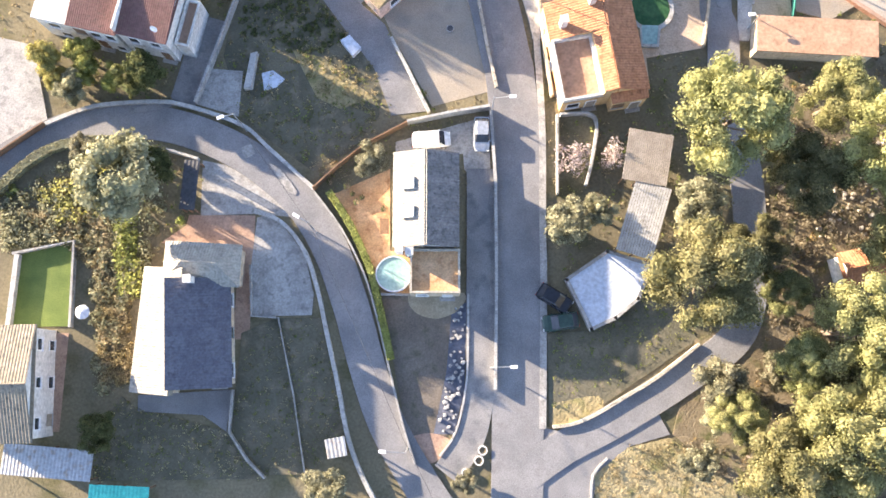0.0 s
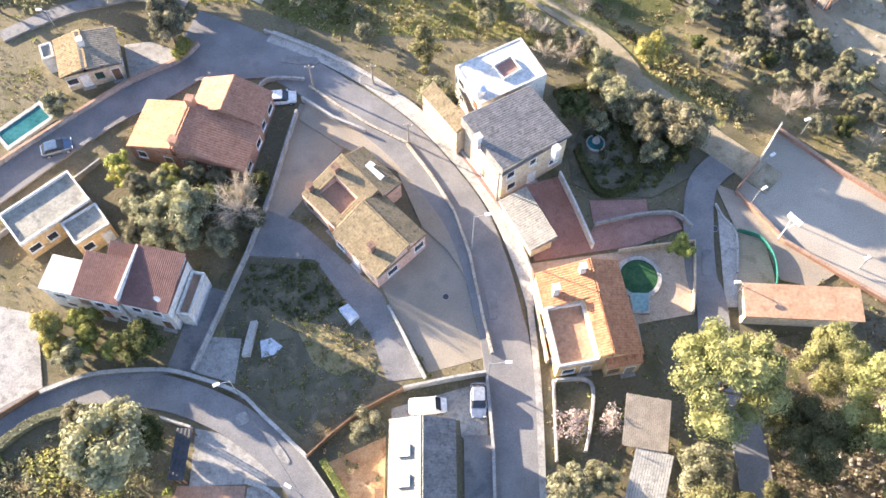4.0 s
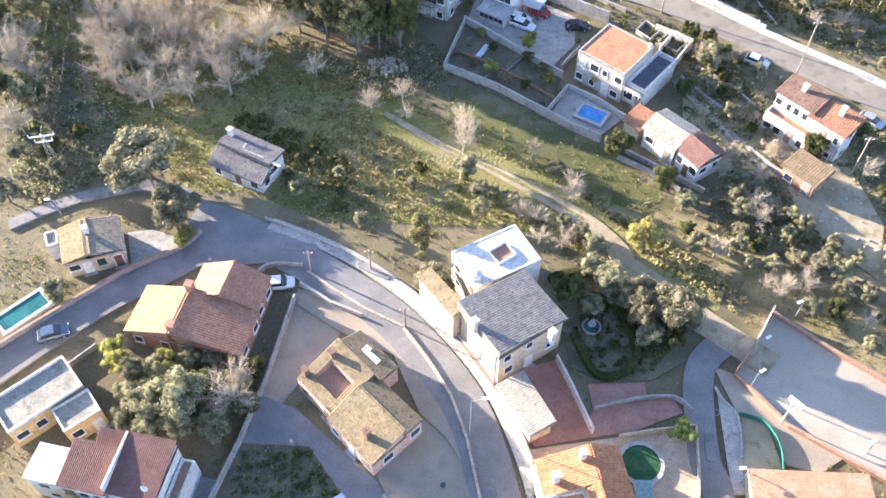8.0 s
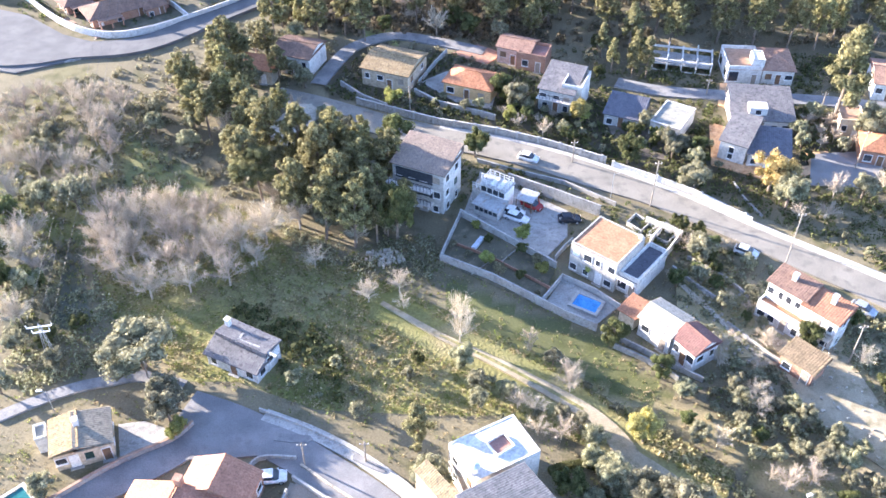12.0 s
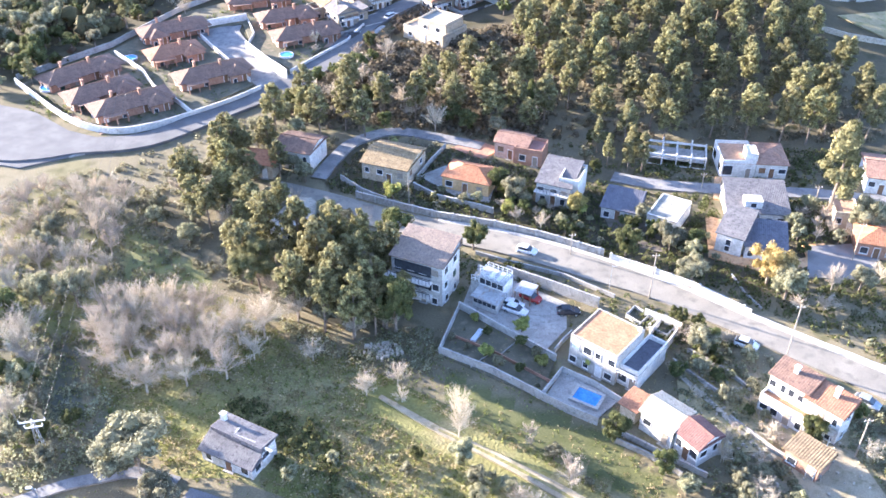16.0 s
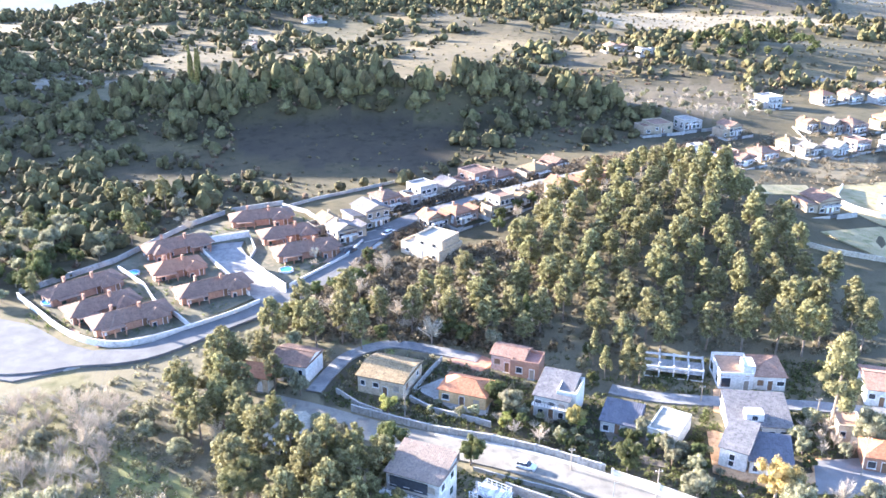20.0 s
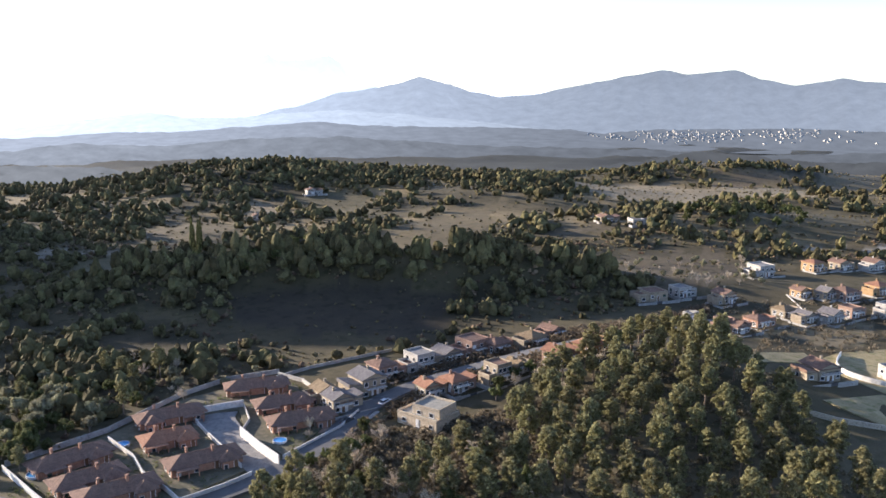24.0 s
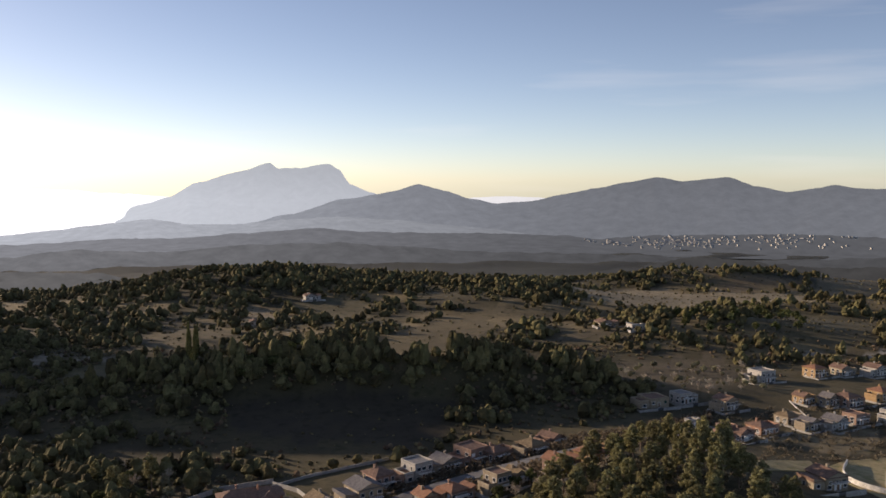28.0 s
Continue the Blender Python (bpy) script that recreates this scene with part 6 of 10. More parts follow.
patch('play_area', [(34.6, 44.0), (37.6, 42.8), (38.0, 38.0), (36.9, 34.7), (32.9, 35.1)], 'track', 'sandy round play area')
patch('play_shade', [(33.1, 50.3), (35.5, 49.1), (44.9, 38.5), (42.0, 36.9), (38.5, 38.0), (37.6, 42.8), (34.6, 44.3)], 'gravel', 'paved strip beside the court')
patch('lane_verge', [(32.9, 47.3), (34.5, 43.6), (33.2, 34.8), (31.9, 34.8)], 'concrete_pale', 'pale concrete strip beside the lane')
patch('villa_yard', [(-38.6, 72.1), (-35.4, 72.5), (-30.8, 70.6), (-31.3, 68.8), (-37.1, 66.6)], 'concrete', 'pale paved villa yard')
patch('white_house_yard', [(-49.0, 37.2), (-43.5, 35.8), (-41.6, 27.4), (-44.8, 24.7), (-50.0, 22.3)], 'concrete', 'pale paved yard')
patch('garden_plots', [(3.3, 101.5), (6.9, 112.3), (20.9, 99.7), (17.4, 91.9), (17.8, 91.5)], 'lawn_dull', 'walled kitchen garden plots')
patch('pool_yard', [(18.2, 91.8), (21.4, 97.1), (28.8, 90.9), (24.5, 87.1)], 'concrete', 'grey paved pool yard')
patch('car_court', [(14.5, 121.2), (24.5, 113.2), (23.6, 106.9), (18.9, 101.0), (7.4, 113.0), (10.9, 124.5)], 'concrete', 'concrete car court below the street')
patch('hill_yard', [(36.1, 106.5), (39.4, 109.3), (41.6, 107.0), (38.8, 104.3)], 'lawn_dull', 'walled grassy yard below the street')
patch('hill_yard', [(33.5, 109.4), (35.3, 111.5), (37.2, 109.3), (35.3, 107.2)], 'lawn_dull', 'small walled yard below the street')
patch('rough_slope', [(38.6, 97.8), (48.3, 93.8), (46.8, 80.5), (39.8, 80.7), (37.1, 89.5)], 'dry_grass', 'stony dry slope')
patch('terraces', [(48.8, 84.6), (58.4, 80.1), (59.8, 70.3), (56.3, 61.8), (49.0, 70.7)], 'track', 'terraced earth with rubble')
patch('front_garden', [(1.1, 154.5), (7.4, 159.1), (16.0, 151.3), (14.4, 144.1), (8.0, 146.7)], 'concrete', 'paved front garden with clipped bushes')
patch('shed_yard', [(35.3, 142.5), (43.4, 136.6), (48.7, 134.9), (43.8, 126.6), (35.7, 129.9)], 'lawn_brown', 'brown earth yard below the shed')
patch('ochre_yard', [(54.4, 138.3), (57.4, 136.4), (54.1, 127.5), (61.8, 122.5), (68.4, 124.4), (69.0, 128.1), (73.2, 128.4), (69.5, 122.5), (61.5, 119.4), (51.3, 125.1)], 'ochre_paving', 'ochre paved yard round the white house')
patch('parking_court', [(69.8, 127.6), (79.1, 128.2), (81.4, 125.2), (77.5, 117.6), (66.4, 118.6)], 'asphalt', 'shaded asphalt parking court')
patch('house_yard_upper', [(7.7, 165.7), (13.3, 169.1), (18.4, 165.2), (14.5, 160.6)], 'brick', 'brick red paved yard')
patch('ochre_terrace', [(60.1, 152.0), (63.2, 151.9), (59.9, 142.9), (57.5, 143.9)], 'ochre_paving', 'ochre terrace beside the house')
patch('brown_field', [(104.6, 269.6), (136.6, 287.6), (134.3, 273.5), (104.0, 257.6)], 'dry_grass', 'bare straw-coloured plot')
patch('brown_plot', [(115.5, 229.9), (138.7, 241.0), (149.0, 219.6), (125.5, 214.0)], 'dry_grass', 'bare brown plot behind a wall')
patch('paved_ring', [(132.1, 272.7), (149.6, 290.3), (177.6, 298.5), (158.8, 236.8), (139.9, 243.5)], 'dry_grass', 'dry grassy plot inside the curved wall')
patch('junction', [(-29.9, 75.6), (-23.8, 73.1), (-14.2, 69.2), (-8.3, 63.9), (-11.1, 63.5), (-15.1, 66.4), (-19.7, 66.7), (-25.4, 66.3), (-30.3, 66.4), (-35.9, 63.3), (-36.8, 64.6), (-30.8, 70.6)], 'asphalt', 'worn asphalt where the two lanes meet', lift=0.01)
patch('side_terrace', [(8.0, 47.2), (8.7, 47.9), (3.9, 55.7), (3.2, 55.2)], 'red_paving', 'narrow red terrace between house and footway', lift=0.02)
patch('dusty_yard', [(-15.0, 63.6), (-11.1, 62.7), (-4.8, 58.4), (-0.1, 52.7), (3.3, 45.5), (5.0, 40.2), (5.7, 34.2), (4.0, 38.2), (1.6, 42.4), (-1.2, 45.3), (-4.1, 52.8), (-10.9, 56.5), (-15.9, 60.3)], 'gravel', 'dusty grey-brown yard between house and road')

# ---- roads and paths ----
strip('main_road', [(6.2, -18.2), (6.9, -12.4), (7.3, -2.2), (7.8, 9.3), (8.1, 21.2), (7.5, 31.1), (7.1, 33.5), (5.8, 40.2), (3.7, 46.6), (-0.1, 52.7), (-4.8, 58.4), (-11.1, 63.5), (-18.4, 68.7), (-24.5, 72.2), (-30.5, 74.8)], 5.2, 'asphalt', 'grey asphalt village road with worn patches')
strip('pavement_main', [(10.9, 35.4), (10.8, 36.7), (9.4, 42.2), (6.9, 48.7), (2.6, 55.4), (-2.7, 61.6), (-8.4, 66.4), (-14.2, 70.1), (-20.2, 73.0)], 1.9, 'concrete_pale', 'narrow sunlit concrete footway along the road')
strip('valley_road', [(-25.8, 71.3), (-32.4, 66.2), (-38.9, 62.1), (-44.9, 57.2), (-50.5, 52.1), (-54.9, 48.1)], 4.2, 'asphalt', 'asphalt lane running downhill past the villas')
strip('bend_road', [(-49.9, 19.9), (-46.5, 22.6), (-43.0, 24.8), (-38.9, 26.5), (-33.5, 27.2), (-28.1, 26.5), (-22.7, 24.4), (-18.5, 21.7), (-14.6, 18.0), (-11.7, 13.2), (-9.6, 7.3), (-7.9, 0.9), (-6.0, -4.8), (-2.9, -10.4), (0.4, -15.4)], 3.7, 'asphalt', 'curving asphalt lane between garden walls')
strip('drive', [(4.1, 21.3), (3.9, 12.3), (3.6, 3.6), (3.4, -2.2), (2.3, -6.6), (-0.1, -9.9)], 2.9, 'asphalt_old', 'concrete driveway sloping along the road wall')
strip('side_lane', [(35.4, 53.7), (31.7, 50.3), (30.3, 44.5), (29.8, 38.2), (30.4, 35.7), (30.3, 28.1), (31.8, 20.8), (31.8, 11.8), (30.3, 3.9), (23.6, -1.1), (16.6, -5.1), (11.9, -7.4), (7.8, -10.1)], 3.4, 'asphalt', 'shady asphalt side lane under the pines')
strip('plaza_lane', [(24.6, 65.0), (28.9, 61.0), (32.8, 56.8), (36.4, 53.4), (40.0, 50.0)], 3.6, 'track', 'pale sandy track widening where it meets the lane')
strip('meadow_track', [(-5.5, 92.9), (2.7, 86.1), (9.6, 81.3), (15.3, 77.0), (20.8, 72.4), (24.0, 68.2), (25.4, 64.6)], 0.7, 'track', 'sandy track across the meadow', w1=3.2)
strip('grass_ridge', [(2.7, 86.1), (9.6, 81.3), (15.3, 77.0), (20.8, 72.4)], 0.5, 'meadow', 'grassy ridge between the wheel ruts of the track')
strip('far_street', [(-27.4, 150.3), (-18.6, 146.3), (-10.0, 141.6), (-4.8, 138.9), (3.8, 135.4), (13.7, 131.6), (22.0, 127.5), (30.6, 122.3), (38.9, 117.7), (45.2, 112.8), (52.0, 107.2), (58.3, 101.5), (67.1, 93.8), (75.9, 85.0)], 6.4, 'street_pale', 'pale sunlit street above the valley')
strip('gutter', [(9.7, -5.6), (10.3, 9.2), (10.4, 15.1), (10.7, 26.1), (10.4, 36.1)], 0.7, 'concrete', 'grey concrete gutter along the road')
strip('far_street_kerb', [(4.4, 138.4), (14.4, 134.9), (23.0, 131.0), (33.3, 124.8), (43.6, 117.4), (53.4, 108.7), (62.0, 101.6), (69.8, 94.9)], 1.0, 'concrete_pale', 'pale concrete footway beside the street')
strip('upper_street', [(39.7, 152.9), (48.0, 149.4), (60.8, 147.2), (78.8, 144.7), (95.7, 140.4)], 3.6, 'asphalt_old', 'narrow pale street behind the houses')
strip('estate_road', [(-103.6, 175.0), (-86.0, 166.8), (-77.7, 166.5), (-70.3, 168.7), (-56.7, 171.2), (-43.3, 183.6), (-28.3, 199.0), (-18.5, 217.1), (-11.0, 235.5), (2.7, 253.6), (22.4, 267.9), (43.3, 278.7), (69.7, 290.9), (97.3, 313.4), (119.6, 333.6)], 6.4, 'asphalt_worn', 'wide pale estate road curving past the villas', lift=0.35)
patch('estate_junction', [(-98.0, 191.0), (-85.0, 185.4), (-74.6, 176.2), (-66.0, 172.0), (-71.2, 164.4), (-79.8, 160.4), (-104.0, 168.0)], 'asphalt_worn', 'wide road junction in the low sun', lift=0.012)
strip('estate_square', [(-32.4, 197.6), (-41.0, 211.0), (-50.4, 228.0), (-52.5, 235.0)], 7.0, 'asphalt_old', 'pale paved cul-de-sac between the villas', w1=13.0)
strip('estate_footway', [(-83.1, 163.6), (-73.6, 164.4), (-66.7, 167.2), (-53.2, 174.0), (-37.1, 186.6), (-25.6, 200.8), (-15.3, 217.9), (-7.5, 234.0)], 1.3, 'concrete', 'sunlit pale footway along the estate road')
strip('wood_lane', [(-54.3, 73.7), (-50.6, 75.9), (-46.1, 78.1), (-41.2, 79.4), (-37.2, 80.0), (-31.3, 78.1)], 1.8, 'asphalt_old', 'narrow concrete lane at the wood edge')
strip('house_lane', [(-19.0, 154.1), (-16.2, 161.9), (-12.4, 169.1), (-4.6, 173.4), (4.0, 171.0), (14.6, 166.0)], 3.2, 'asphalt_old', 'narrow lane behind the hillside houses')

# ---- houses ----
h = thing('house', -1.6, 17.4, -1.1, 'long house with grey ridged tile roof and roof terrace', 'house', '')
# west slope in paler tile than the east: sunlight put into the roof colour
volume(h, -1.6, 0.0, 0.0, 3.2, 9.4, 4.0, roof='shed', rise=1.6, along='y', wall='plaster_white', tile='tile_cream', win='W3', rib=0.28, over=0.12)
volume(h, 1.6, 0.0, 0.0, 3.2, 9.4, 4.0, roof='shed', rise=1.6, along='-y', wall='plaster_white', tile='tile_grey', win='E3', rib=0.28, over=0.12)
volume(h, 0.9, -7.2, 0.0, 5.0, 4.4, 3.6, roof='flat', rise=0.45, wall='plaster_cream', deck='ochre_paving', trim='tile_pale', win='S2', over=0.0)
chimney(h, -2.6, -5.2, 5.6)
chimney(h, -1.6, -5.4, 5.4)
skylight(h, -1.8, 1.5, 4.95, 24)
skylight(h, -1.8, -1.4, 4.95, 24)
h = thing('house', -24.1, 4.5, 1.6, 'long house with pale and slate roof slopes and hipped wing', 'house', '')
# pale and slate slopes also hold the low sun's light and shade in colour
volume(h, 0.0, 0.0, 0.0, 5.2, 10.2, 3.0, roof='shed', rise=2.4, along='-y', wall='plaster_cream', tile='slate_roof', win='S2 E3', rib=0.28)
volume(h, -4.3, 0.5, -7.1, 3.9, 12.1, 3.0, roof='shed', rise=1.6, along='y', wall='plaster_cream', tile='tile_cream', win='S1 W3', rib=0.28, over=0.2)
volume(h, 0.2, 6.9, -6.0, 7.0, 3.6, 3.3, roof='hip', rise=1.6, along='x', wall='plaster_cream', tile='tile_cream', win='N2', rib=0.28)
chimney(h, -0.6, 5.2, 5.9)
h = thing('house', -42.8, -0.1, 0.3, 'two-storey white house with straw and grey tile roof', 'house', '')
volume(h, 0.0, 0.0, 0.0, 6.1, 10.6, 5.4, roof='gable', rise=1.8, along='x', wall='plaster_white', tile='tile_mossy', win='E3x2 S2', rib=0.3)
h = thing('house', -29.5, 37.3, -14.0, 'white house with dark maroon tile roofs in two bays', 'house', '')
volume(h, 0.0, 0.0, 0.0, 5.2, 6.1, 5.6, roof='shed', rise=0.9, along='x', wall='plaster_white', tile='tile_maroon', win='S2x2', rib=0.22, over=0.2)
volume(h, -5.3, -0.9, 0.0, 5.0, 4.7, 5.2, roof='shed', rise=0.8, along='x', wall='plaster_white', tile='tile_maroon', win='S3x2', rib=0.22, over=0.15)
volume(h, -4.3, 2.3, 0.0, 2.9, 1.7, 5.3, roof='shed', rise=0.7, along='x', wall='plaster_white', tile='tile_maroon', rib=0.22, over=0.1)
volume(h, -9.7, -1.3, 0.0, 3.8, 3.7, 5.0, roof='flat', rise=0, wall='plaster_white', deck='plaster_white', win='S1x2 W2', over=0.15)
volume(h, 3.5, 0.2, 0.0, 1.5, 5.0, 3.0, roof='flat', rise=0.5, wall='plaster_white', deck='terracotta_paving', over=0.0)
bm = bmesh.new()
box(bm, -2.72, -3.1, 5.62, -2.5, 3.1, 6.62)
part("party_wall", bm, "plaster_white", h)
dish(h, 1.5, -2.2, 6.4)
h = thing('house', -5.5, 42.7, -48.0, 'L-shaped house with straw-coloured round tile roofs', 'house', '')
volume(h, -0.7, -1.3, 0.0, 7.3, 4.6, 3.0, roof='shed', rise=1.7, along='x', wall='plaster_pink', tile='tile_olive', win='S3 E1', rib=0.26, over=0.15)
volume(h, -0.7, 2.25, 0.0, 7.3, 2.5, 3.5, roof='shed', rise=1.2, along='-x', wall='plaster_pink', tile='tile_olive', win='N2 E1', rib=0.26, over=0.12)
# the wing, with a terrace let into its slope
volume(h, -7.5, -2.2, 0.0, 6.4, 1.4, 2.8, roof='shed', rise=0.38, along='x', wall='plaster_pink', tile='tile_olive', win='S2', rib=0.26, over=0.0)
volume(h, -7.5, 2.2, 0.0, 6.4, 2.2, 3.9, roof='shed', rise=0.6, along='x', wall='plaster_pink', tile='tile_olive', win='W1', rib=0.26, over=0.0)
volume(h, -10.0, -0.2, 0.0, 1.4, 2.6, 3.18, roof='shed', rise=0.71, along='x', wall='plaster_pink', tile='tile_olive', rib=0.26, over=0.0)
volume(h, -4.9, -0.2, 0.0, 1.1, 2.6, 3.18, roof='shed', rise=0.71, along='x', wall='plaster_pink', tile='tile_olive', rib=0.26, over=0.0)
volume(h, -7.37, -0.2, 0.0, 3.84, 2.58, 2.6, roof='flat', rise=0, wall='plaster_pink', deck='terracotta_paving', over=0.0)
volume(h, -7.0, 4.65, 0.0, 6.4, 2.7, 3.3, roof='shed', rise=1.2, along='-x', wall='plaster_pink', tile='tile_olive', win='N2', rib=0.26, over=0.15)
chimney(h, 0.4, -2.0, 4.9, "tile_umber")
chimney(h, -10.3, -1.9, 4.0, "tile_umber")
chimney(h, -9.6, 1.5, 4.9, "tile_umber")
roof_sheet(h, -6.6, 4.5, 4.0, 2.6, 0.8, 5, "metal_white", "white solar water heater on the roof")
roof_sheet(h, -7.6, 4.9, 3.85, 0.8, 0.8, 5, "metal_white", "white solar water heater on the roof")
h = thing('house', 9.6, 54.3, 31.9, 'large house with grey tile roof and white roof terrace', 'house', '')
volume(h, 0.0, 0.0, 0.0, 8.9, 7.4, 6.4, roof='shed', rise=1.5, along='-y', wall='plaster_cream', tile='tile_grey', win='S3x2 E2x2', rib=0.28)
volume(h, 3.2, 7.6, -5.3, 8.8, 6.0, 6.4, roof='flat', rise=0.06, wall='plaster_white', deck='plaster_white', win='N2x2 W2x2', over=0.0)
volume(h, -4.75, 7.4, 3.5, 1.6, 6.6, 5.2, roof='shed', rise=0.8, along='y', wall='plaster_cream', tile='tile_olive', rib=0.28, over=0.1)
water_tank(h, -0.6, 6.4, 6.4, 0.7)
chimney(h, -5.0, 0.4, 8.8)
chimney(h, 1.5, -5.2, 8.2)
antenna(h, -2.0, 6.0, 7.4)
light_well(h, 3.9, 7.4, 6.4, 2.3, 2.0)
h = thing('carport', 10.6, 44.8, -64.1, 'open carport with a straw and grey tile roof', 'carport', '')
volume(h, 0.0, 0.0, 0.0, 6.4, 2.7, 2.8, roof='shed', rise=0.5, along='x', wall='plaster_cream', tile='tile_cream', rib=0.28)
h = thing('house', 16.8, 34.6, 8.8, 'villa with orange tile hip roof and sunken roof terrace', 'house', '')
volume(h, 2.0, -1.2, 0.0, 3.2, 10.6, 3.5, roof='shed', rise=1.7, along='-y', wall='plaster_ochre', tile='tile_orange', win='E4', rib=0.28, over=0.15)
volume(h, -2.45, 2.1, 0.0, 5.7, 4.0, 3.5, roof='shed', rise=1.7, along='y', wall='plaster_ochre', tile='tile_orange', win='W2 N2', rib=0.28, over=0.12)
volume(h, -0.35, -3.2, 0.0, 1.5, 6.6, 4.6, roof='shed', rise=0.6, along='y', wall='plaster_ochre', tile='tile_orange', rib=0.28, over=0.0)
volume(h, -3.2, -3.2, 0.0, 4.2, 6.6, 3.1, roof='flat', rise=0.7, wall='plaster_ochre', deck='deck_salmon', trim='plaster_white', win='S2 W2', over=0.0)
volume(h, 1.6, -6.9, 0.0, 3.6, 1.0, 3.3, roof='shed', rise=0.5, along='x', wall='plaster_ochre', tile='tile_orange', win='S2', rib=0.28, over=0.1)
chimney(h, -0.7, 3.0, 6.2)
chimney(h, -3.9, 1.4, 5.6)
h = thing('house', -26.8, 59.0, -15.2, 'house with red-brown tile gables and brick walls', 'house', '')
volume(h, -4.15, -2.5, 0.0, 5.7, 6.2, 3.2, roof='shed', rise=1.7, along='y', wall='brick', tile='tile_salmon', win='S2 W2', rib=0.3, over=0.2)
# same tile as the west slope, its shade put into the colour
volume(h, 2.85, -2.5, 0.0, 8.2, 6.2, 3.2, roof='shed', rise=1.7, along='-y', wall='brick', tile='tile_salmon_shade', win='S3 E2', rib=0.3, over=0.2)
volume(h, 2.6, 2.8, 0.0, 8.3, 4.6, 3.3, roof='gable', rise=2.0, along='y', wall='brick', tile='tile_salmon_shade', win='N2 E2 W1', rib=0.3, over=0.2)
chimney(h, -1.1, 0.5, 5.9, "brick", 0.42)
chimney(h, -1.1, -5.0, 5.6, "brick", 0.42)
h = thing('house', -43.2, 47.2, 39.1, 'modern single-storey house with white-edged flat roof', 'house', '')
volume(h, 0.0, 0.0, 0.0, 8.8, 4.9, 3.4, roof='flat', rise=0.4, wall='plaster_ochre', deck='deck_grey', trim='plaster_white', win='S4', over=0.0)
volume(h, 2.4, -4.5, -2.6, 4.3, 3.3, 3.2, roof='flat', rise=0.25, wall='plaster_ochre', deck='deck_grey', trim='plaster_white', win='S2', over=0.0)
h = thing('house', -43.6, 68.3, 17.5, 'small villa with pale and darker brown tile slopes', 'house', '')
# lit west slope ochre, east slope darker: light put into one gable's tiles
volume(h, 0.0, 0.0, 0.0, 2.9, 5.3, 3.2, roof='shed', rise=0.8, along='y', wall='plaster_cream', tile='tile_ochre', win='S2 W2', rib=0.3)
volume(h, 3.4, -0.2, 0.0, 3.9, 5.2, 3.2, roof='shed', rise=0.8, along='-y', wall='plaster_cream', tile='tile_mossy', win='S2 E2', rib=0.3)
volume(h, -2.8, 2.0, 3.3, 1.5, 2.3, 2.6, roof='flat', rise=0.3, wall='plaster_white', deck='deck_grey', over=0.0)
chimney(h, 1.7, 0.5, 4.9)
h = thing('house', -23.1, 83.5, -30.8, 'house with patchy dark tile roofs and white gable', 'house', '')
volume(h, 0.0, 0.0, 0.0, 7.8, 2.8, 3.6, roof='shed', rise=0.5, along='-x', wall='plaster_white', tile='tile_dark', win='E2', rib=0.3)
volume(h, -0.2, -2.7, 2.9, 8.1, 2.4, 2.2, roof='shed', rise=1.1, along='x', wall='plaster_white', tile='tile_dark', win='S3 E1', rib=0.3)
chimney(h, -3.6, 0.3, 4.9)
roof_sheet(h, 0.9, -1.2, 3.98, 3.6, 0.3, 4, "concrete_pale", "thin pale strip lying on the roof")
roof_sheet(h, 4.5, -1.2, 3.92, 2.2, 0.4, -3, "concrete_pale", "thin pale strip lying on the roof")
roof_sheet(h, -0.7, -0.9, 3.95, 0.3, 1.8, 6, "concrete_pale", "thin pale strip lying on the roof")
h = thing('apartment_house', 1.7, 118.3, -26.1, 'four-storey pale apartment house with balcony loggias', 'apartment house', '')
volume(h, 0.0, 0.0, 0.0, 9.0, 7.0, 7.9, roof='shed', rise=1.5, along='x', wall='plaster_grey', tile='tile_rosy', win='S4x3 E2x3', rib=0.32)
# loggia recesses: their shade as dark panels on the flat front
for z in (5.3, 2.7):
    bm = bmesh.new()
    box(bm, -3.9, -3.62, z, 2.6, -3.45, z + 2.0)
    part('loggia', bm, 'glass_dark', h, 'dark strip for the shaded loggia recess')
balcony(h, -0.8, -4.4, 5.2, 8.0)
balcony(h, -0.8, -4.4, 2.6, 8.0)
def glazed_front(root, x0, x1, y, z, high, n):
    """A row of framed panes set in a white front."""
    for k in range(n):
        w = (x1 - x0) / n
        bm = bmesh.new()
        box(bm, x0 + k * w + 0.07, y - 0.03, z, x0 + (k + 1) * w - 0.07, y + 0.05, z + high)
        part('pane', bm, 'glass_dark', root)


def white_railing(root, pts, z, high):
    """Posts and two rails of white tube along a deck's edge."""
    for a, b in zip(pts, pts[1:]):
        n = max(1, round(math.dist(a, b) / 0.9))
        for k in range(n + 1):
            x, y = a[0] + (b[0] - a[0]) * k / n, a[1] + (b[1] - a[1]) * k / n
            bm = bmesh.new()
            box(bm, x - 0.05, y - 0.05, z, x + 0.05, y + 0.05, z + high)
            part('post', bm, 'frame_white', root)
        for up in (0.5, 1.0):
            bm = bmesh.new()
            tube(bm, (*a, z + high * up), (*b, z + high * up), 0.05, 0.05, 6)
            part('rail', bm, 'frame_white', root)


h = thing('conservatory', 11.9, 113.6, -35.0, 'white-framed two-level conservatory with glazing', 'conservatory', '')
volume(h, 0.2, -0.6, 0.0, 4.4, 2.6, 2.3, roof='shed', rise=0.45, along='x', wall='plaster_grey', tile='corrugated', rib=0.4, over=0.3)
glazed_front(h, -1.9, 2.3, -1.93, 1.1, 0.7, 5)
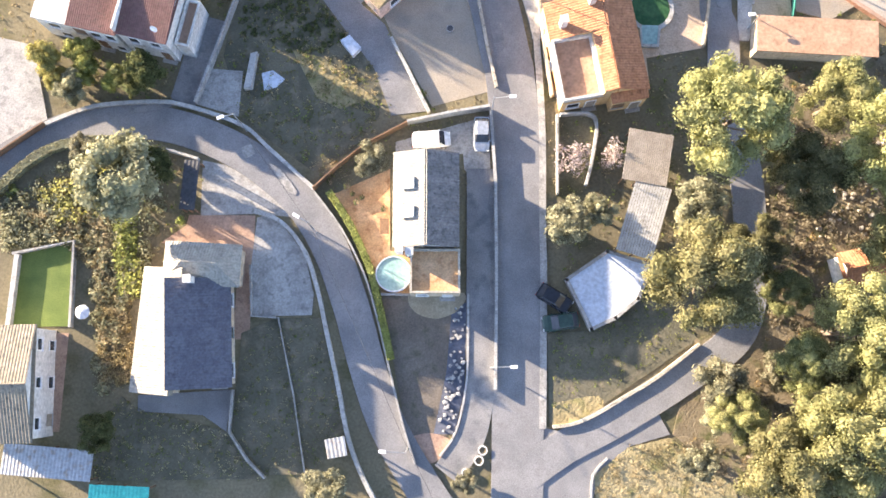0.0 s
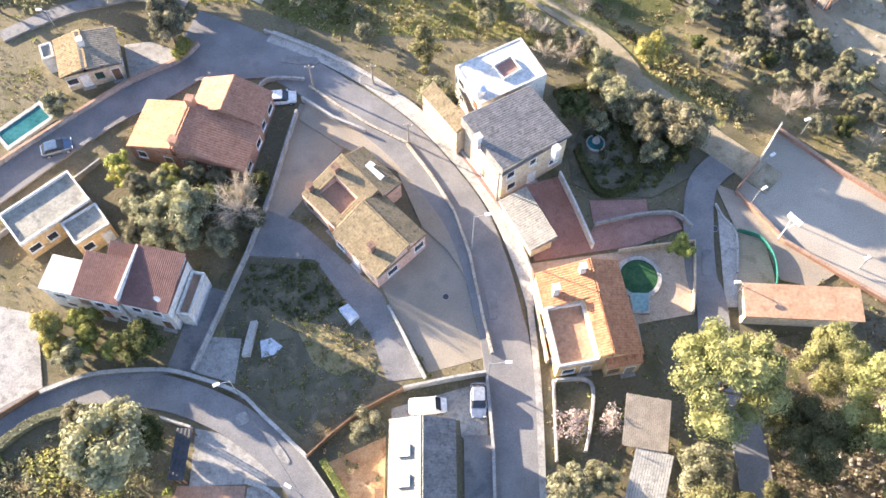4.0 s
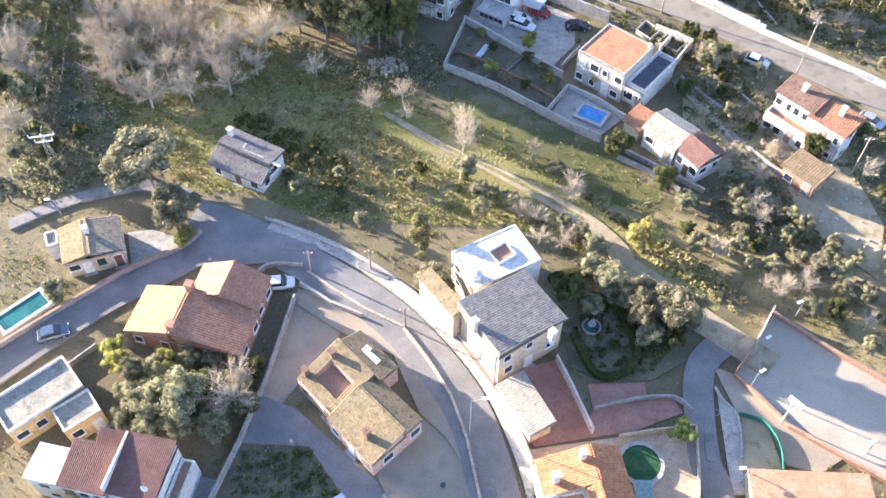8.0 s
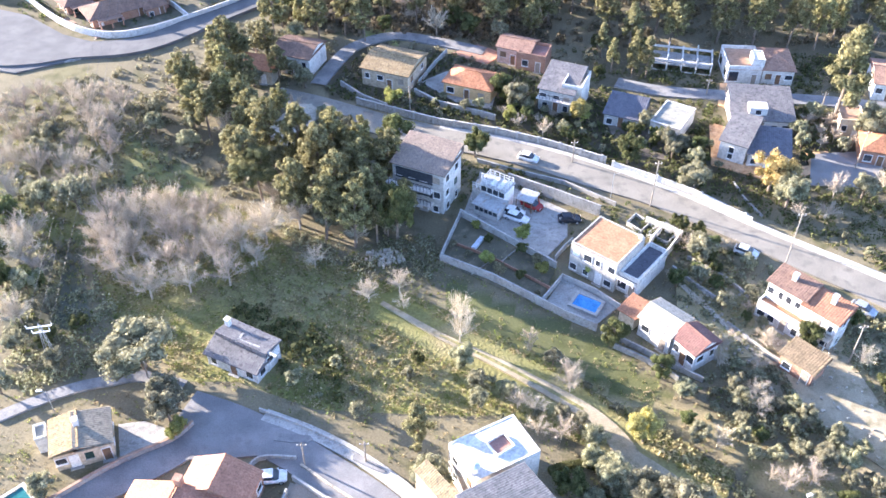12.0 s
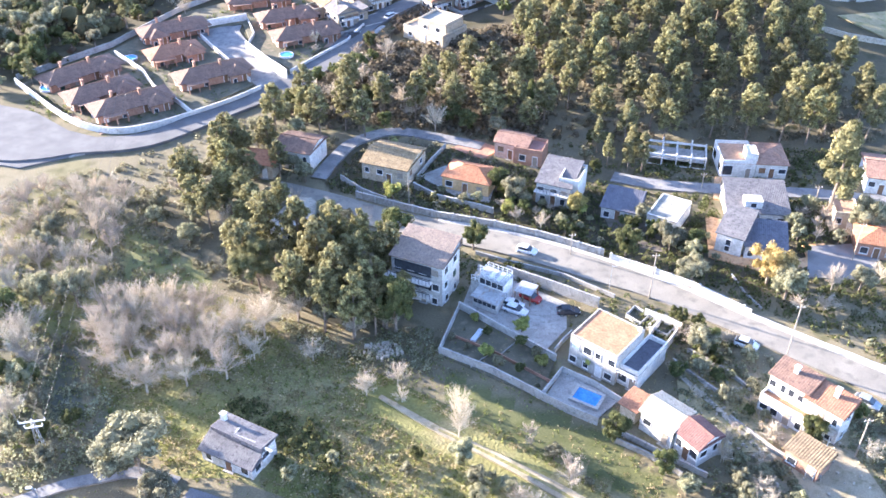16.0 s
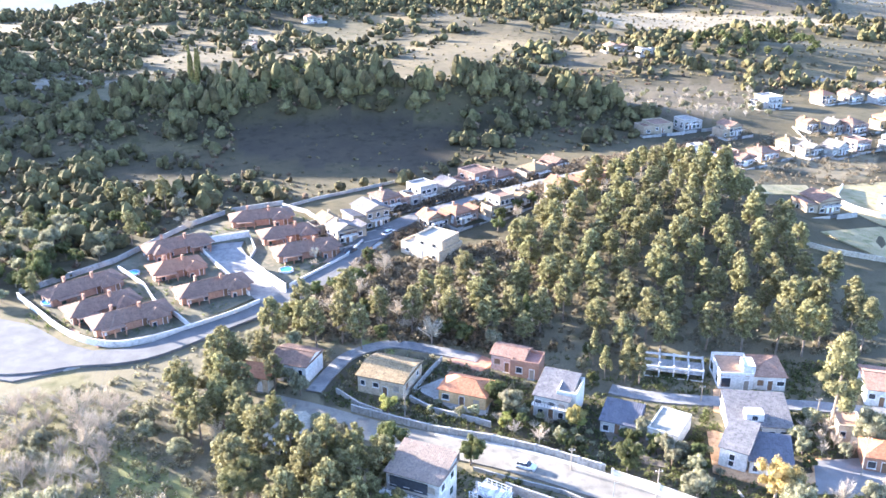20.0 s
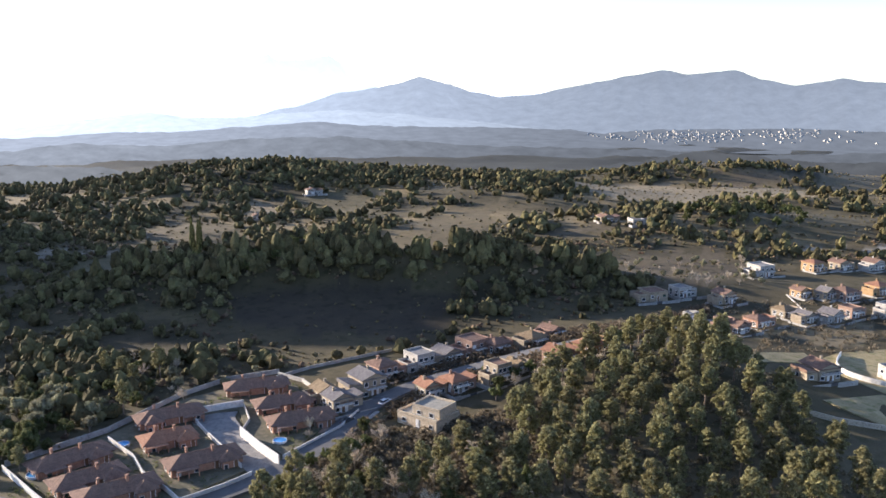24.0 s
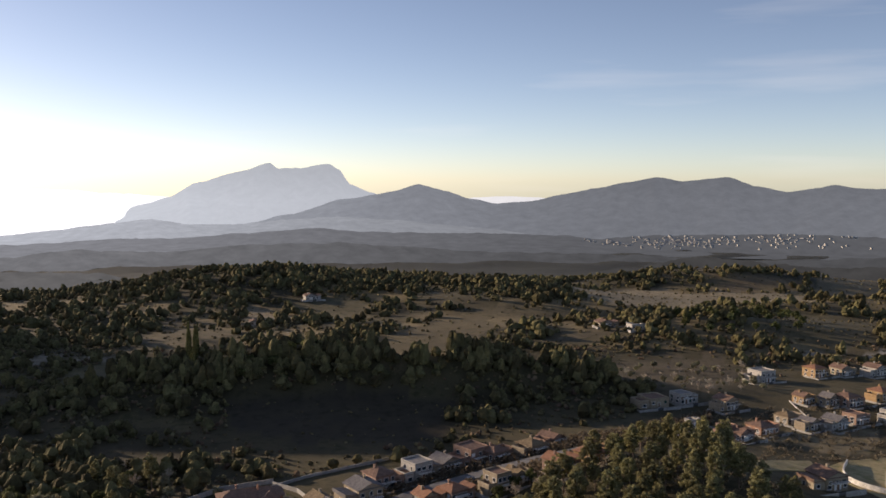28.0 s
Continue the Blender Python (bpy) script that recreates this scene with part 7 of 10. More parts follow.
volume(h, -0.2, 2.3, 0.0, 4.6, 3.0, 4.3, roof='flat', rise=0.0, wall='frame_white', deck='corrugated', over=0.15)
glazed_front(h, -2.4, 2.0, 0.77, 3.0, 0.95, 4)
white_railing(h, [(-2.4, 0.9), (2.0, 0.9), (2.0, 3.7), (-2.4, 3.7), (-2.4, 0.9)], 4.3, 1.0)
white_railing(h, [(-4.0, 0.9), (-2.6, 0.9), (-2.6, 3.7), (-4.0, 3.7)], 2.9, 1.0)
volume(h, -3.3, 2.3, 0.0, 1.5, 3.0, 2.9, roof='flat', rise=0.0, wall='plaster_grey', deck='deck_grey', over=0.0)
for x in (-1.0, 0.4):
    bm = bmesh.new()
    box(bm, x, 1.1, 4.32, x + 0.7, 3.4, 4.5)
    part('roof_frame', bm, 'frame_white', h)
h = thing('house', 28.2, 99.6, -42.0, 'two-storey house with flat salmon roof and dark side terrace', 'house', '')
volume(h, 0.0, 0.0, 0.0, 7.9, 7.8, 5.5, roof='flat', rise=0.12, wall='plaster_pale', deck='deck_peach', win='S4x2 W2x2', over=0.0)
volume(h, 5.55, 1.3, 0.0, 3.1, 8.6, 3.0, roof='flat', rise=0.75, wall='plaster_white', deck='slate_roof', win='S2', over=0.0)
white_railing(h, [(4.1, -4.3), (7.0, -4.3)], 2.9, 0.95)
bm = bmesh.new()
box(bm, 3.2, 3.1, 5.5, 3.7, 3.6, 6.1)
part('chimney', bm, 'plaster_white', h)
h = thing('house', 33.9, 85.2, -48.4, 'house with straw and brown tile roof', 'house', '')
volume(h, 0.0, 0.0, 0.0, 5.2, 4.8, 3.6, roof='gable', rise=1.0, along='x', wall='plaster_white', tile='tile_cream', win='S2 W2', rib=0.3)
volume(h, 5.2, -0.3, -10.1, 3.9, 4.4, 3.6, roof='gable', rise=1.2, along='x', wall='plaster_white', tile='tile_maroon', win='S3 E2', rib=0.3)
volume(h, -4.8, -0.7, 2.3, 2.5, 3.2, 2.6, roof='shed', rise=0.5, along='x', wall='plaster_cream', tile='tile_clay', rib=0.3)
h = thing('terraced_house', 54.2, 87.0, -49.0, 'long white terraced house with brown and orange tile roofs', 'house', '')
volume(h, -2.7, 0.2, 0.0, 5.6, 3.6, 5.6, roof='shed', rise=0.7, along='x', wall='plaster_white', tile='tile_umber', win='S4x2 W2x2', rib=0.35, ww=0.9)
volume(h, 2.75, -0.1, 0.0, 5.3, 3.8, 5.2, roof='shed', rise=0.8, along='x', wall='plaster_white', tile='tile_clay', win='S3x2 E1x2', rib=0.35, ww=0.9)
volume(h, -2.0, -2.6, 0.0, 7.0, 1.8, 2.6, roof='flat', rise=0.5, wall='plaster_white', deck='deck_peach', win='S4', over=0.0)
for x in (2.0, 3.5, 5.0):
    bm = bmesh.new()
    box(bm, x - 0.06, -3.4, 0.0, x + 0.06, -3.28, 2.4)
    part('porch_post', bm, 'frame_white', h)
bm = bmesh.new()
box(bm, 1.7, -3.5, 2.4, 5.3, -2.02, 2.52)
part('porch_roof', bm, 'tile_pale', h)
chimney(h, 3.0, 0.6, 7.0)
chimney(h, -3.0, 0.6, 6.9)
h = thing('house', 51.0, 78.1, -51.2, 'low brick outbuilding with pale tile roof', 'house', '')
volume(h, 0.0, 0.0, 0.0, 4.8, 3.4, 2.8, roof='shed', rise=0.5, along='x', wall='brick', tile='tile_straw', win='S2', rib=0.35)
h = thing('house', -22.4, 136.4, 52.0, 'pale-walled house half hidden among pines', 'house', '')
volume(h, 0.0, 0.0, 0.0, 10.5, 5.6, 3.0, roof='gable', rise=1.1, along='x', wall='plaster_grey', tile='tile_pale', win='S3 E1', rib=0.35)
h = thing('house', -3.9, 156.8, -23.1, 'broad house with straw tile roof and porch', 'house', '')
volume(h, 0.0, 0.0, 0.0, 9.7, 9.5, 3.8, roof='gable', rise=1.2, along='x', wall='plaster_cream', tile='tile_ochre', win='S4 E2', rib=0.35)
h = thing('house', 11.2, 150.9, -23.9, 'cream house with orange hipped tile roof', 'house', '')
volume(h, 0.0, 0.0, 0.0, 9.5, 6.5, 3.0, roof='hip', rise=1.5, along='x', wall='plaster_ochre', tile='tile_orange', win='S3 W2', rib=0.35)
h = thing('house', 21.1, 163.1, -24.7, 'house with brown tile roof and red terrace', 'house', '')
volume(h, 0.0, 0.0, 0.0, 6.9, 5.4, 3.6, roof='gable', rise=1.0, along='x', wall='plaster_pink', tile='tile_brown', win='S3', rib=0.32)
volume(h, 3.8, -1.0, 3.8, 5.9, 5.4, 3.2, roof='flat', rise=0.6, wall='brick', deck='red_paving', win='S2', over=0.0)
h = thing('house', 27.8, 146.4, -25.2, 'tall grey house with terraces and shed roof', 'house', '')
volume(h, 0.0, 0.0, 0.0, 6.6, 7.7, 4.6, roof='shed', rise=1.7, along='x', wall='plaster_grey', tile='tile_dark', win='S3x2 E2x2', rib=0.32)
volume(h, 2.5, 0.6, 1.0, 3.8, 6.6, 5.2, roof='flat', rise=0.5, wall='plaster_white', deck='deck_grey', over=0.0)
balcony(h, 0, -3.6, 2.9, 7.0)
h = thing('house', 71.5, 155.5, -7.8, 'white villa with brown hip roof and terrace', 'house', '')
volume(h, 0.0, 0.0, 0.0, 6.0, 8.6, 3.2, roof='hip', rise=1.3, along='x', wall='plaster_white', tile='tile_brown', win='S3 E2', rib=0.32)
volume(h, -6.7, -0.5, 1.7, 6.6, 8.5, 3.2, roof='flat', rise=0.7, wall='plaster_white', deck='deck_salmon', win='S2 W2', ww=2.4, wh=1.9, over=0.0)
volume(h, -4.0, -1.9, -0.3, 2.2, 3.9, 4.8, roof='flat', rise=0.15, wall='plaster_white', deck='plaster_white', over=0.0)
h = thing('house', 63.7, 139.4, -8.6, 'wide house with grey-brown shed roof and loggia', 'house', '')
volume(h, 0.0, 0.0, 0.0, 10.9, 8.8, 2.6, roof='shed', rise=1.9, along='x', wall='plaster_white', tile='tile_dark', win='S5', rib=0.32)
dormer(h, -1.0, -2.2, 3.1)
h = thing('house', 56.8, 129.2, -32.3, 'white gabled house with slate blue roofs', 'house', '')
volume(h, 0.0, 0.0, 0.0, 4.6, 7.6, 4.0, roof='shed', rise=1.6, along='x', wall='plaster_white', tile='tile_dark', win='S1x2 W2x2', rib=0.32)
volume(h, 5.1, 0.4, 17.6, 6.8, 6.3, 2.8, roof='shed', rise=1.7, along='x', wall='plaster_white', tile='slate_roof', win='S3', rib=0.32)
h = thing('house', 46.9, 136.9, -33.8, 'small white house with flat roof', 'house', '')
volume(h, 0.0, 0.0, 0.0, 5.6, 8.2, 2.8, roof='flat', rise=0.2, wall='plaster_white', deck='deck_grey', win='S2 W1', ww=1.4, over=0.0)
h = thing('shed', 38.9, 139.9, -24.8, 'long low shed with bluish roof', 'shed', '')
volume(h, 0.0, 0.0, 0.0, 6.6, 5.9, 2.5, roof='shed', rise=1.2, along='x', wall='plaster_grey', tile='slate_roof', win='S3', rib=0.4)
h = thing('house', 81.1, 126.7, -17.9, 'house with orange hip roof and bamboo fence', 'house', '')
volume(h, 0.0, 0.0, 0.0, 6.6, 6.1, 3.0, roof='hip', rise=1.4, along='x', wall='brick', tile='tile_orange', win='S3', rib=0.32)
h = thing('house', 78.9, 135.4, -12.1, 'small cream house with flat roof', 'house', '')
volume(h, 0.0, 0.0, 0.0, 4.3, 5.3, 3.4, roof='flat', rise=0.3, wall='plaster_cream', deck='deck_salmon', win='S2', over=0.0)
h = thing('house', 91.5, 149.1, -17.6, 'white house at the wood edge', 'house', '')
volume(h, 0.0, 0.0, 0.0, 5.5, 9.6, 3.6, roof='gable', rise=1.2, along='x', wall='plaster_white', tile='tile_brown', win='S3', rib=0.32)
h = thing('house', -23.0, 162.0, -21.0, 'white house with brown tile roof among pines', 'house', '')
volume(h, 0.0, 0.0, 0.0, 7.9, 7.7, 4.2, roof='gable', rise=1.2, along='x', wall='plaster_white', tile='tile_umber', win='S3', rib=0.32)
volume(h, -5.8, -6.9, 3.3, 7.6, 4.3, 3.2, roof='shed', rise=0.6, along='x', wall='plaster_cream', tile='tile_orange', win='S2', rib=0.32)
h = thing('shelter', 39.3, 34.1, -4.4, 'long shelter with salmon tiled roof beside the court', 'shelter', '')
volume(h, 0.0, 0.0, 0.0, 12.0, 3.3, 3.0, roof='flat', rise=0, wall='plaster_cream', deck='deck_salmon', over=0.3)
h = thing('house', 43.6, 10.3, 10.8, 'house corner with orange tile roof among pines', 'house', '')
volume(h, 0.0, 0.0, 0.0, 7.5, 2.8, 3.5, roof='gable', rise=1.3, along='x', wall='plaster_white', tile='tile_orange', rib=0.3)
patch('estate_garden', [(-93.0, 200.5), (-76.5, 220.5), (-64.0, 247.0), (-40.0, 268.0), (-16.3, 236.8), (-28.8, 205.3), (-41.0, 220.9), (-46.0, 237.5), (-57.5, 232.5), (-37.5, 198.3), (-49.6, 184.3), (-62.7, 177.0), (-71.0, 179.5)], 'lawn_dull', 'dark lawns and paths of the villa gardens')


def estate_villa(x, y, rot, length, wing=1, pale=False):
    """A low villa: a long hipped roof, a cross wing, a porch on posts and a paved terrace."""
    h = thing('villa', x, y, rot, 'low brick villa with long brown-red hipped tile roof' if not pale else 'low brick villa with pale salmon hipped tile roof', 'house', 'estate villas')
    tile = 'tile_clay' if pale else 'tile_umber'
    volume(h, 0, 0, 0, length, 6.4, 2.5, roof='hip', rise=1.8, along='x', wall='brick', tile=tile, win='S4 W2', rib=0.4, over=0.8)
    volume(h, wing * length * 0.3, -2.7, 0, 4.2, 4.6, 2.4, roof='hip', rise=1.45, along='y', wall='brick', tile=tile, win='S2 W1', rib=0.4, over=0.6)
    bm = bmesh.new()
    box(bm, -length * 0.5 - 1.2, -7.4, -0.4, length * 0.5 + 0.6, -3.4, 0.14)
    part("terrace", bm, "terracotta_paving", h)
    bm = bmesh.new()
    box(bm, -wing * length * 0.3 - 2.6, -5.6, 2.25, -wing * length * 0.3 + 2.6, -3.3, 2.42)
    part("porch_roof", bm, tile, h)
    for k in (-2.4, 0, 2.4):
        bm = bmesh.new()
        box(bm, -wing * length * 0.3 + k - 0.13, -5.5, 0.1, -wing * length * 0.3 + k + 0.13, -5.24, 2.26)
        part("porch_post", bm, "brick", h)
    chimney(h, -length * 0.22, 0.8, 5.3, "brick", 0.28)
    chimney(h, length * 0.12, -0.9, 5.2, "brick", 0.28)
    return h


for spot in ((-79.6, 203.2, 43, 18.0, 1), (-71.8, 192.4, 38, 15.5, 1), (-63.3, 186.0, 33, 17.0, 1), (-63.0, 230.0, 30, 17.0, -1), (-47.9, 201.6, 30, 17.0, 1), (-43.6, 253.6, 16, 17.5, 1), (-33.8, 238.6, 22, 15.5, 1), (-27.6, 226.2, 24, 17.0, 1)):
    estate_villa(*spot)
estate_villa(-59.6, 214.6, 30, 12.5, 1, True)


def garage_door(root, x, y, z, face, w):
    bm = bmesh.new()
    box(bm, -0.03, -w / 2, 0.0, 0.05, w / 2, 2.2)
    for k in range(4):
        box(bm, 0.05, -w / 2 + 0.04, 0.08 + k * 0.53, 0.075, w / 2 - 0.04, 0.54 + k * 0.53)
    g = part("garage_door", bm, "frame_white", root)
    g.matrix_basis = pose(x, y, z, 0, 0, face)


def street_house(x, y, rot, w, h, wall, tile, label, roof='gable', along='y', side=1, terrace=True):
    """A hillside house of the estate: a main block, a lower wing with a terrace, a garage and a garden wall."""
    r = thing("house", x, y, rot, label, "house", 'far houses')
    if y > 300:
        w, h = w * 0.86, h * 0.86
    d, mw = w * 0.72, w * 0.66
    two = h > 4.2
    flat = roof == 'flat'
    volume(r, -side * w * 0.16, 0, 0, mw, d, h - (0.3 if flat else 1.3), roof=roof, rise=0.45 if flat else 1.5, along=along, wall=wall, tile=tile, deck='tile_umber' if wall != 'plaster_pale' else 'asphalt_old', rib=0.45, over=0.0 if flat else 0.45, win='S3x2 W2x2' if two else 'S3 W2', ww=1.3)
    if terrace:
        volume(r, side * w * 0.33, -d * 0.06, 0, w * 0.36, d * 0.78, 2.7, roof='flat', rise=0.8, wall=wall, deck='tile_umber', over=0.0, win='S1' if side < 0 else 'S1 E1', ww=1.4)
    else:
        volume(r, side * w * 0.33, -d * 0.06, 0, w * 0.36, d * 0.78, h * 0.62, roof='shed', rise=0.9, along='y' if side > 0 else '-y', wall=wall, tile=tile, rib=0.45, over=0.3, win='S1 W1', ww=1.2)
    if two:
        balcony(r, -side * w * 0.16, -d / 2 - 0.6, 2.7, mw * 0.8)
        garage_door(r, -side * w * 0.16 + 0.2, -d / 2 - 0.004, 0.0, -90, 2.5)
    if not flat:
        chimney(r, -side * w * 0.24, d * 0.12, h + 0.75, wall, 0.3)
    plot_wall(r, w * 0.72, -d / 2 - 4.2)
    return r


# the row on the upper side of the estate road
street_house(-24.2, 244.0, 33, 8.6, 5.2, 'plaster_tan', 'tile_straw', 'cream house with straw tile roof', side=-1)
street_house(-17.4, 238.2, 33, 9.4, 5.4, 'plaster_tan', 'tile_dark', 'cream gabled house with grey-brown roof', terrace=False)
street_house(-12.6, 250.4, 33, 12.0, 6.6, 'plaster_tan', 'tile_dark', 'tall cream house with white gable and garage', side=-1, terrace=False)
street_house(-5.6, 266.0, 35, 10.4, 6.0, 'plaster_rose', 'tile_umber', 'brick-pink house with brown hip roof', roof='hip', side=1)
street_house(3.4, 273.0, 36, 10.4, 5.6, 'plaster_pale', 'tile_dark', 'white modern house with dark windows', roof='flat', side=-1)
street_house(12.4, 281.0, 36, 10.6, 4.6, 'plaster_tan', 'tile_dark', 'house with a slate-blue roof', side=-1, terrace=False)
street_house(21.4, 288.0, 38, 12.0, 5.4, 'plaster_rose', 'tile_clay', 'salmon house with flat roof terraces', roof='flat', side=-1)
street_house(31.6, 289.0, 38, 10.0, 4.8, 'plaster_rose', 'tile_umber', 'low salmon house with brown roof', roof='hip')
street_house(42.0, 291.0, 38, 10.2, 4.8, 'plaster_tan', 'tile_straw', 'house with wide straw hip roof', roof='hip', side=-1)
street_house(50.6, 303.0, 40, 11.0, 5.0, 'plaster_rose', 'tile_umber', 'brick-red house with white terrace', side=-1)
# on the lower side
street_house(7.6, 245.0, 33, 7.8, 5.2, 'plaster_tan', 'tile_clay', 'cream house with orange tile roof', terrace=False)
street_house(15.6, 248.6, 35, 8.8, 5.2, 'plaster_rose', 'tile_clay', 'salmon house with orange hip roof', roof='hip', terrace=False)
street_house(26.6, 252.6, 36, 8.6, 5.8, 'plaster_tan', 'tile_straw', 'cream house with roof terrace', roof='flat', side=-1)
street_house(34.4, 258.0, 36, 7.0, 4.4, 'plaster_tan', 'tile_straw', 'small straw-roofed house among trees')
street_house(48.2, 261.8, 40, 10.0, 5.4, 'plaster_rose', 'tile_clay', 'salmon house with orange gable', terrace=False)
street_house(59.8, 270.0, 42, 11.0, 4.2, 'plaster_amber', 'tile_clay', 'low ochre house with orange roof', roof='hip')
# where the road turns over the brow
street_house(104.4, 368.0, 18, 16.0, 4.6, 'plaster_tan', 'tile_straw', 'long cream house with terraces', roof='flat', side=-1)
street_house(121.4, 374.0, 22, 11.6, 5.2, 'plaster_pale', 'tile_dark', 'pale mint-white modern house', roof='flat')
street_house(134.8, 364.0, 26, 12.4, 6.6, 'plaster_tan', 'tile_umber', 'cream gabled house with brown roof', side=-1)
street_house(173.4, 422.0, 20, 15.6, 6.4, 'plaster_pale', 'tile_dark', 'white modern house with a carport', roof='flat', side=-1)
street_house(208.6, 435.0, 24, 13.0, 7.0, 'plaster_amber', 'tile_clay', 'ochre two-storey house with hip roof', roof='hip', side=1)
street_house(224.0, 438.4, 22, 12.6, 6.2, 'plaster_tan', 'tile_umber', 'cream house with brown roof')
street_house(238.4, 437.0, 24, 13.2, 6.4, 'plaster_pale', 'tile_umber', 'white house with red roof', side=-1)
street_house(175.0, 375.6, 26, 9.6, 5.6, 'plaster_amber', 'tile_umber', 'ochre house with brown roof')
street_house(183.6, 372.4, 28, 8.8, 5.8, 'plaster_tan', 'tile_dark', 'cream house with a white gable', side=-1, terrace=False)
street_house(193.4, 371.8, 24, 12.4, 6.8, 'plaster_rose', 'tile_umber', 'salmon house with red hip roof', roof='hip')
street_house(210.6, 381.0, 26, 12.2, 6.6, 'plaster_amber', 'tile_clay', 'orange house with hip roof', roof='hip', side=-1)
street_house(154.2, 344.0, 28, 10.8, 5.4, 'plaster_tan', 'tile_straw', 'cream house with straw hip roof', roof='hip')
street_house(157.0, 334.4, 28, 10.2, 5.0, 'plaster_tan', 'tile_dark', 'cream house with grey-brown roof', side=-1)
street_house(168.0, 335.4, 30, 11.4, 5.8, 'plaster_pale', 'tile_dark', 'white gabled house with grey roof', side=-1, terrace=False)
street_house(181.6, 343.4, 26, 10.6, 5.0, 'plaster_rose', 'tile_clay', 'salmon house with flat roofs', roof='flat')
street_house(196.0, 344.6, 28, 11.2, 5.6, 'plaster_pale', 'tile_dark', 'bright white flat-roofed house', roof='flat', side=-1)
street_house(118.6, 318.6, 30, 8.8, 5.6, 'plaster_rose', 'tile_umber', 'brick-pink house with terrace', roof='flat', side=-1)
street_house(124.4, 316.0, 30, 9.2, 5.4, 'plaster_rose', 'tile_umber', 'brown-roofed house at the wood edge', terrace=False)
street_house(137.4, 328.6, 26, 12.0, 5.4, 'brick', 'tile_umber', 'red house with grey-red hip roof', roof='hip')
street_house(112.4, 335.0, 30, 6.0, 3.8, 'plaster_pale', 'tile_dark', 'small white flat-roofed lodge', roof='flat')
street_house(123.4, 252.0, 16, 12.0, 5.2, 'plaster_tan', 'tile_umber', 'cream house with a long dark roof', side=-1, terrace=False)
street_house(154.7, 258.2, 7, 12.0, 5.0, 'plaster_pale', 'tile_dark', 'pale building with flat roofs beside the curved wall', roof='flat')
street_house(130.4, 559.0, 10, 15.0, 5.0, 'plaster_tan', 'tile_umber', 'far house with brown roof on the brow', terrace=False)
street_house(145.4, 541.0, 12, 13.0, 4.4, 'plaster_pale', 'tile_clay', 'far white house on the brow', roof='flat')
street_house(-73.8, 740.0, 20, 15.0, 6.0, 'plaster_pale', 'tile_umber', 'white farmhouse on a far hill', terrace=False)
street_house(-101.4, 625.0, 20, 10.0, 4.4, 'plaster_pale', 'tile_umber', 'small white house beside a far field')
h = thing('house', 6.4, 225.9, -40.7, 'cream-white modern house with roof terraces', 'house', '')
volume(h, 0.0, 0.0, 0.0, 13.3, 10.1, 2.8, roof='flat', rise=0.5, wall='plaster_cream', deck='deck_grey', win='S3', rib=0.4, over=0.0)
volume(h, 1.3, 0.8, 3.2, 8.8, 7.9, 5.0, roof='flat', rise=0.5, wall='plaster_cream', deck='deck_grey', win='S2 W2', rib=0.4, over=0.0)

# ---- trees ----
tree('pine', 27.0, 23.3, 1.45)
tree('pine', 24.4, 8.3, 1.34)
tree('pine', 39.5, 26.5, 0.96)
tree('pine_dark', 35.2, 18.6, 1.06)
tree('olive', 25.8, 16.4, 1.23)
tree('olive', 27.0, -1.4, 1.17)
tree('pine', 34.8, 0.6, 0.78)
tree('pine', 38.6, 3.5, 1.25)
tree('pine', 36.7, -6.5, 1.30)
tree('pine_dark', 30.8, 12.0, 0.78)
tree('pine', 30.8, -9.4, 1.16)
tree('olive', 26.7, -4.4, 0.76)
tree('pine', 42.9, 20.7, 1.30)
tree('pine_dark', 33.1, 7.2, 0.64)
tree('pine', 44.1, 11.9, 1.09)
tree('pine', 43.3, -2.7, 1.21)
tree('olive', 12.4, 14.8, 1.10)
tree('olive', 15.9, 16.1, 0.75)
tree('blossom', 13.3, 22.0, 0.80)
tree('blossom', 17.7, 22.2, 0.62)
tree('olive', 24.6, -9.0, 0.85)
tree('olive', -31.9, 19.7, 1.81)
tree('evergreen', -29.1, 21.8, 0.88)
tree('olive', -7.0, 21.8, 0.80)
tree('olive', -36.6, 23.6, 0.71)
tree('bare', -21.9, 47.0, 1.28)
tree('olive', -27.1, 46.6, 1.26)
tree('olive', -31.0, 45.9, 0.96)
tree('olive', -23.3, 43.1, 0.83)
tree('lime', -29.6, 51.2, 0.76)
tree('yellow', -35.7, 52.1, 0.62)
tree('lime', -36.7, 54.1, 0.57)
tree('olive', -32.2, 72.6, 1.09)
tree('olive', -44.8, 61.9, 0.72)
tree('lime', -30.6, 69.9, 0.60)
tree('pine_tall', -0.6, 66.9, 0.72)
tree('olive', 0.8, 61.3, 0.99)
tree('olive', 22.1, 60.7, 1.00)
tree('olive', 29.4, 55.8, 1.30)
tree('olive', 25.5, 58.6, 1.00)
tree('olive', 25.2, 56.0, 0.85)
tree('olive', 31.2, 56.8, 0.68)
tree('lime', 27.5, 41.4, 0.65)
tree('yellow', 27.4, 67.2, 0.95)
tree('evergreen', 17.0, 59.9, 0.88)
tree('olive', 19.6, 57.9, 0.66)
tree('bare_pale', 5.4, 84.6, 0.91, 1.50)
tree('bare_pale', 15.1, 83.0, 0.36)
tree('bare_pale', 19.6, 77.0, 0.75)
tree('bare_pale', -7.6, 94.3, 0.67)
tree('bare_pale', -2.3, 91.8, 0.52)
tree('olive', -37.3, 81.6, 2.10, 0.65)
tree('olive', -32.9, 75.1, 1.04)
tree('yellow', -41.1, 33.8, 0.79)
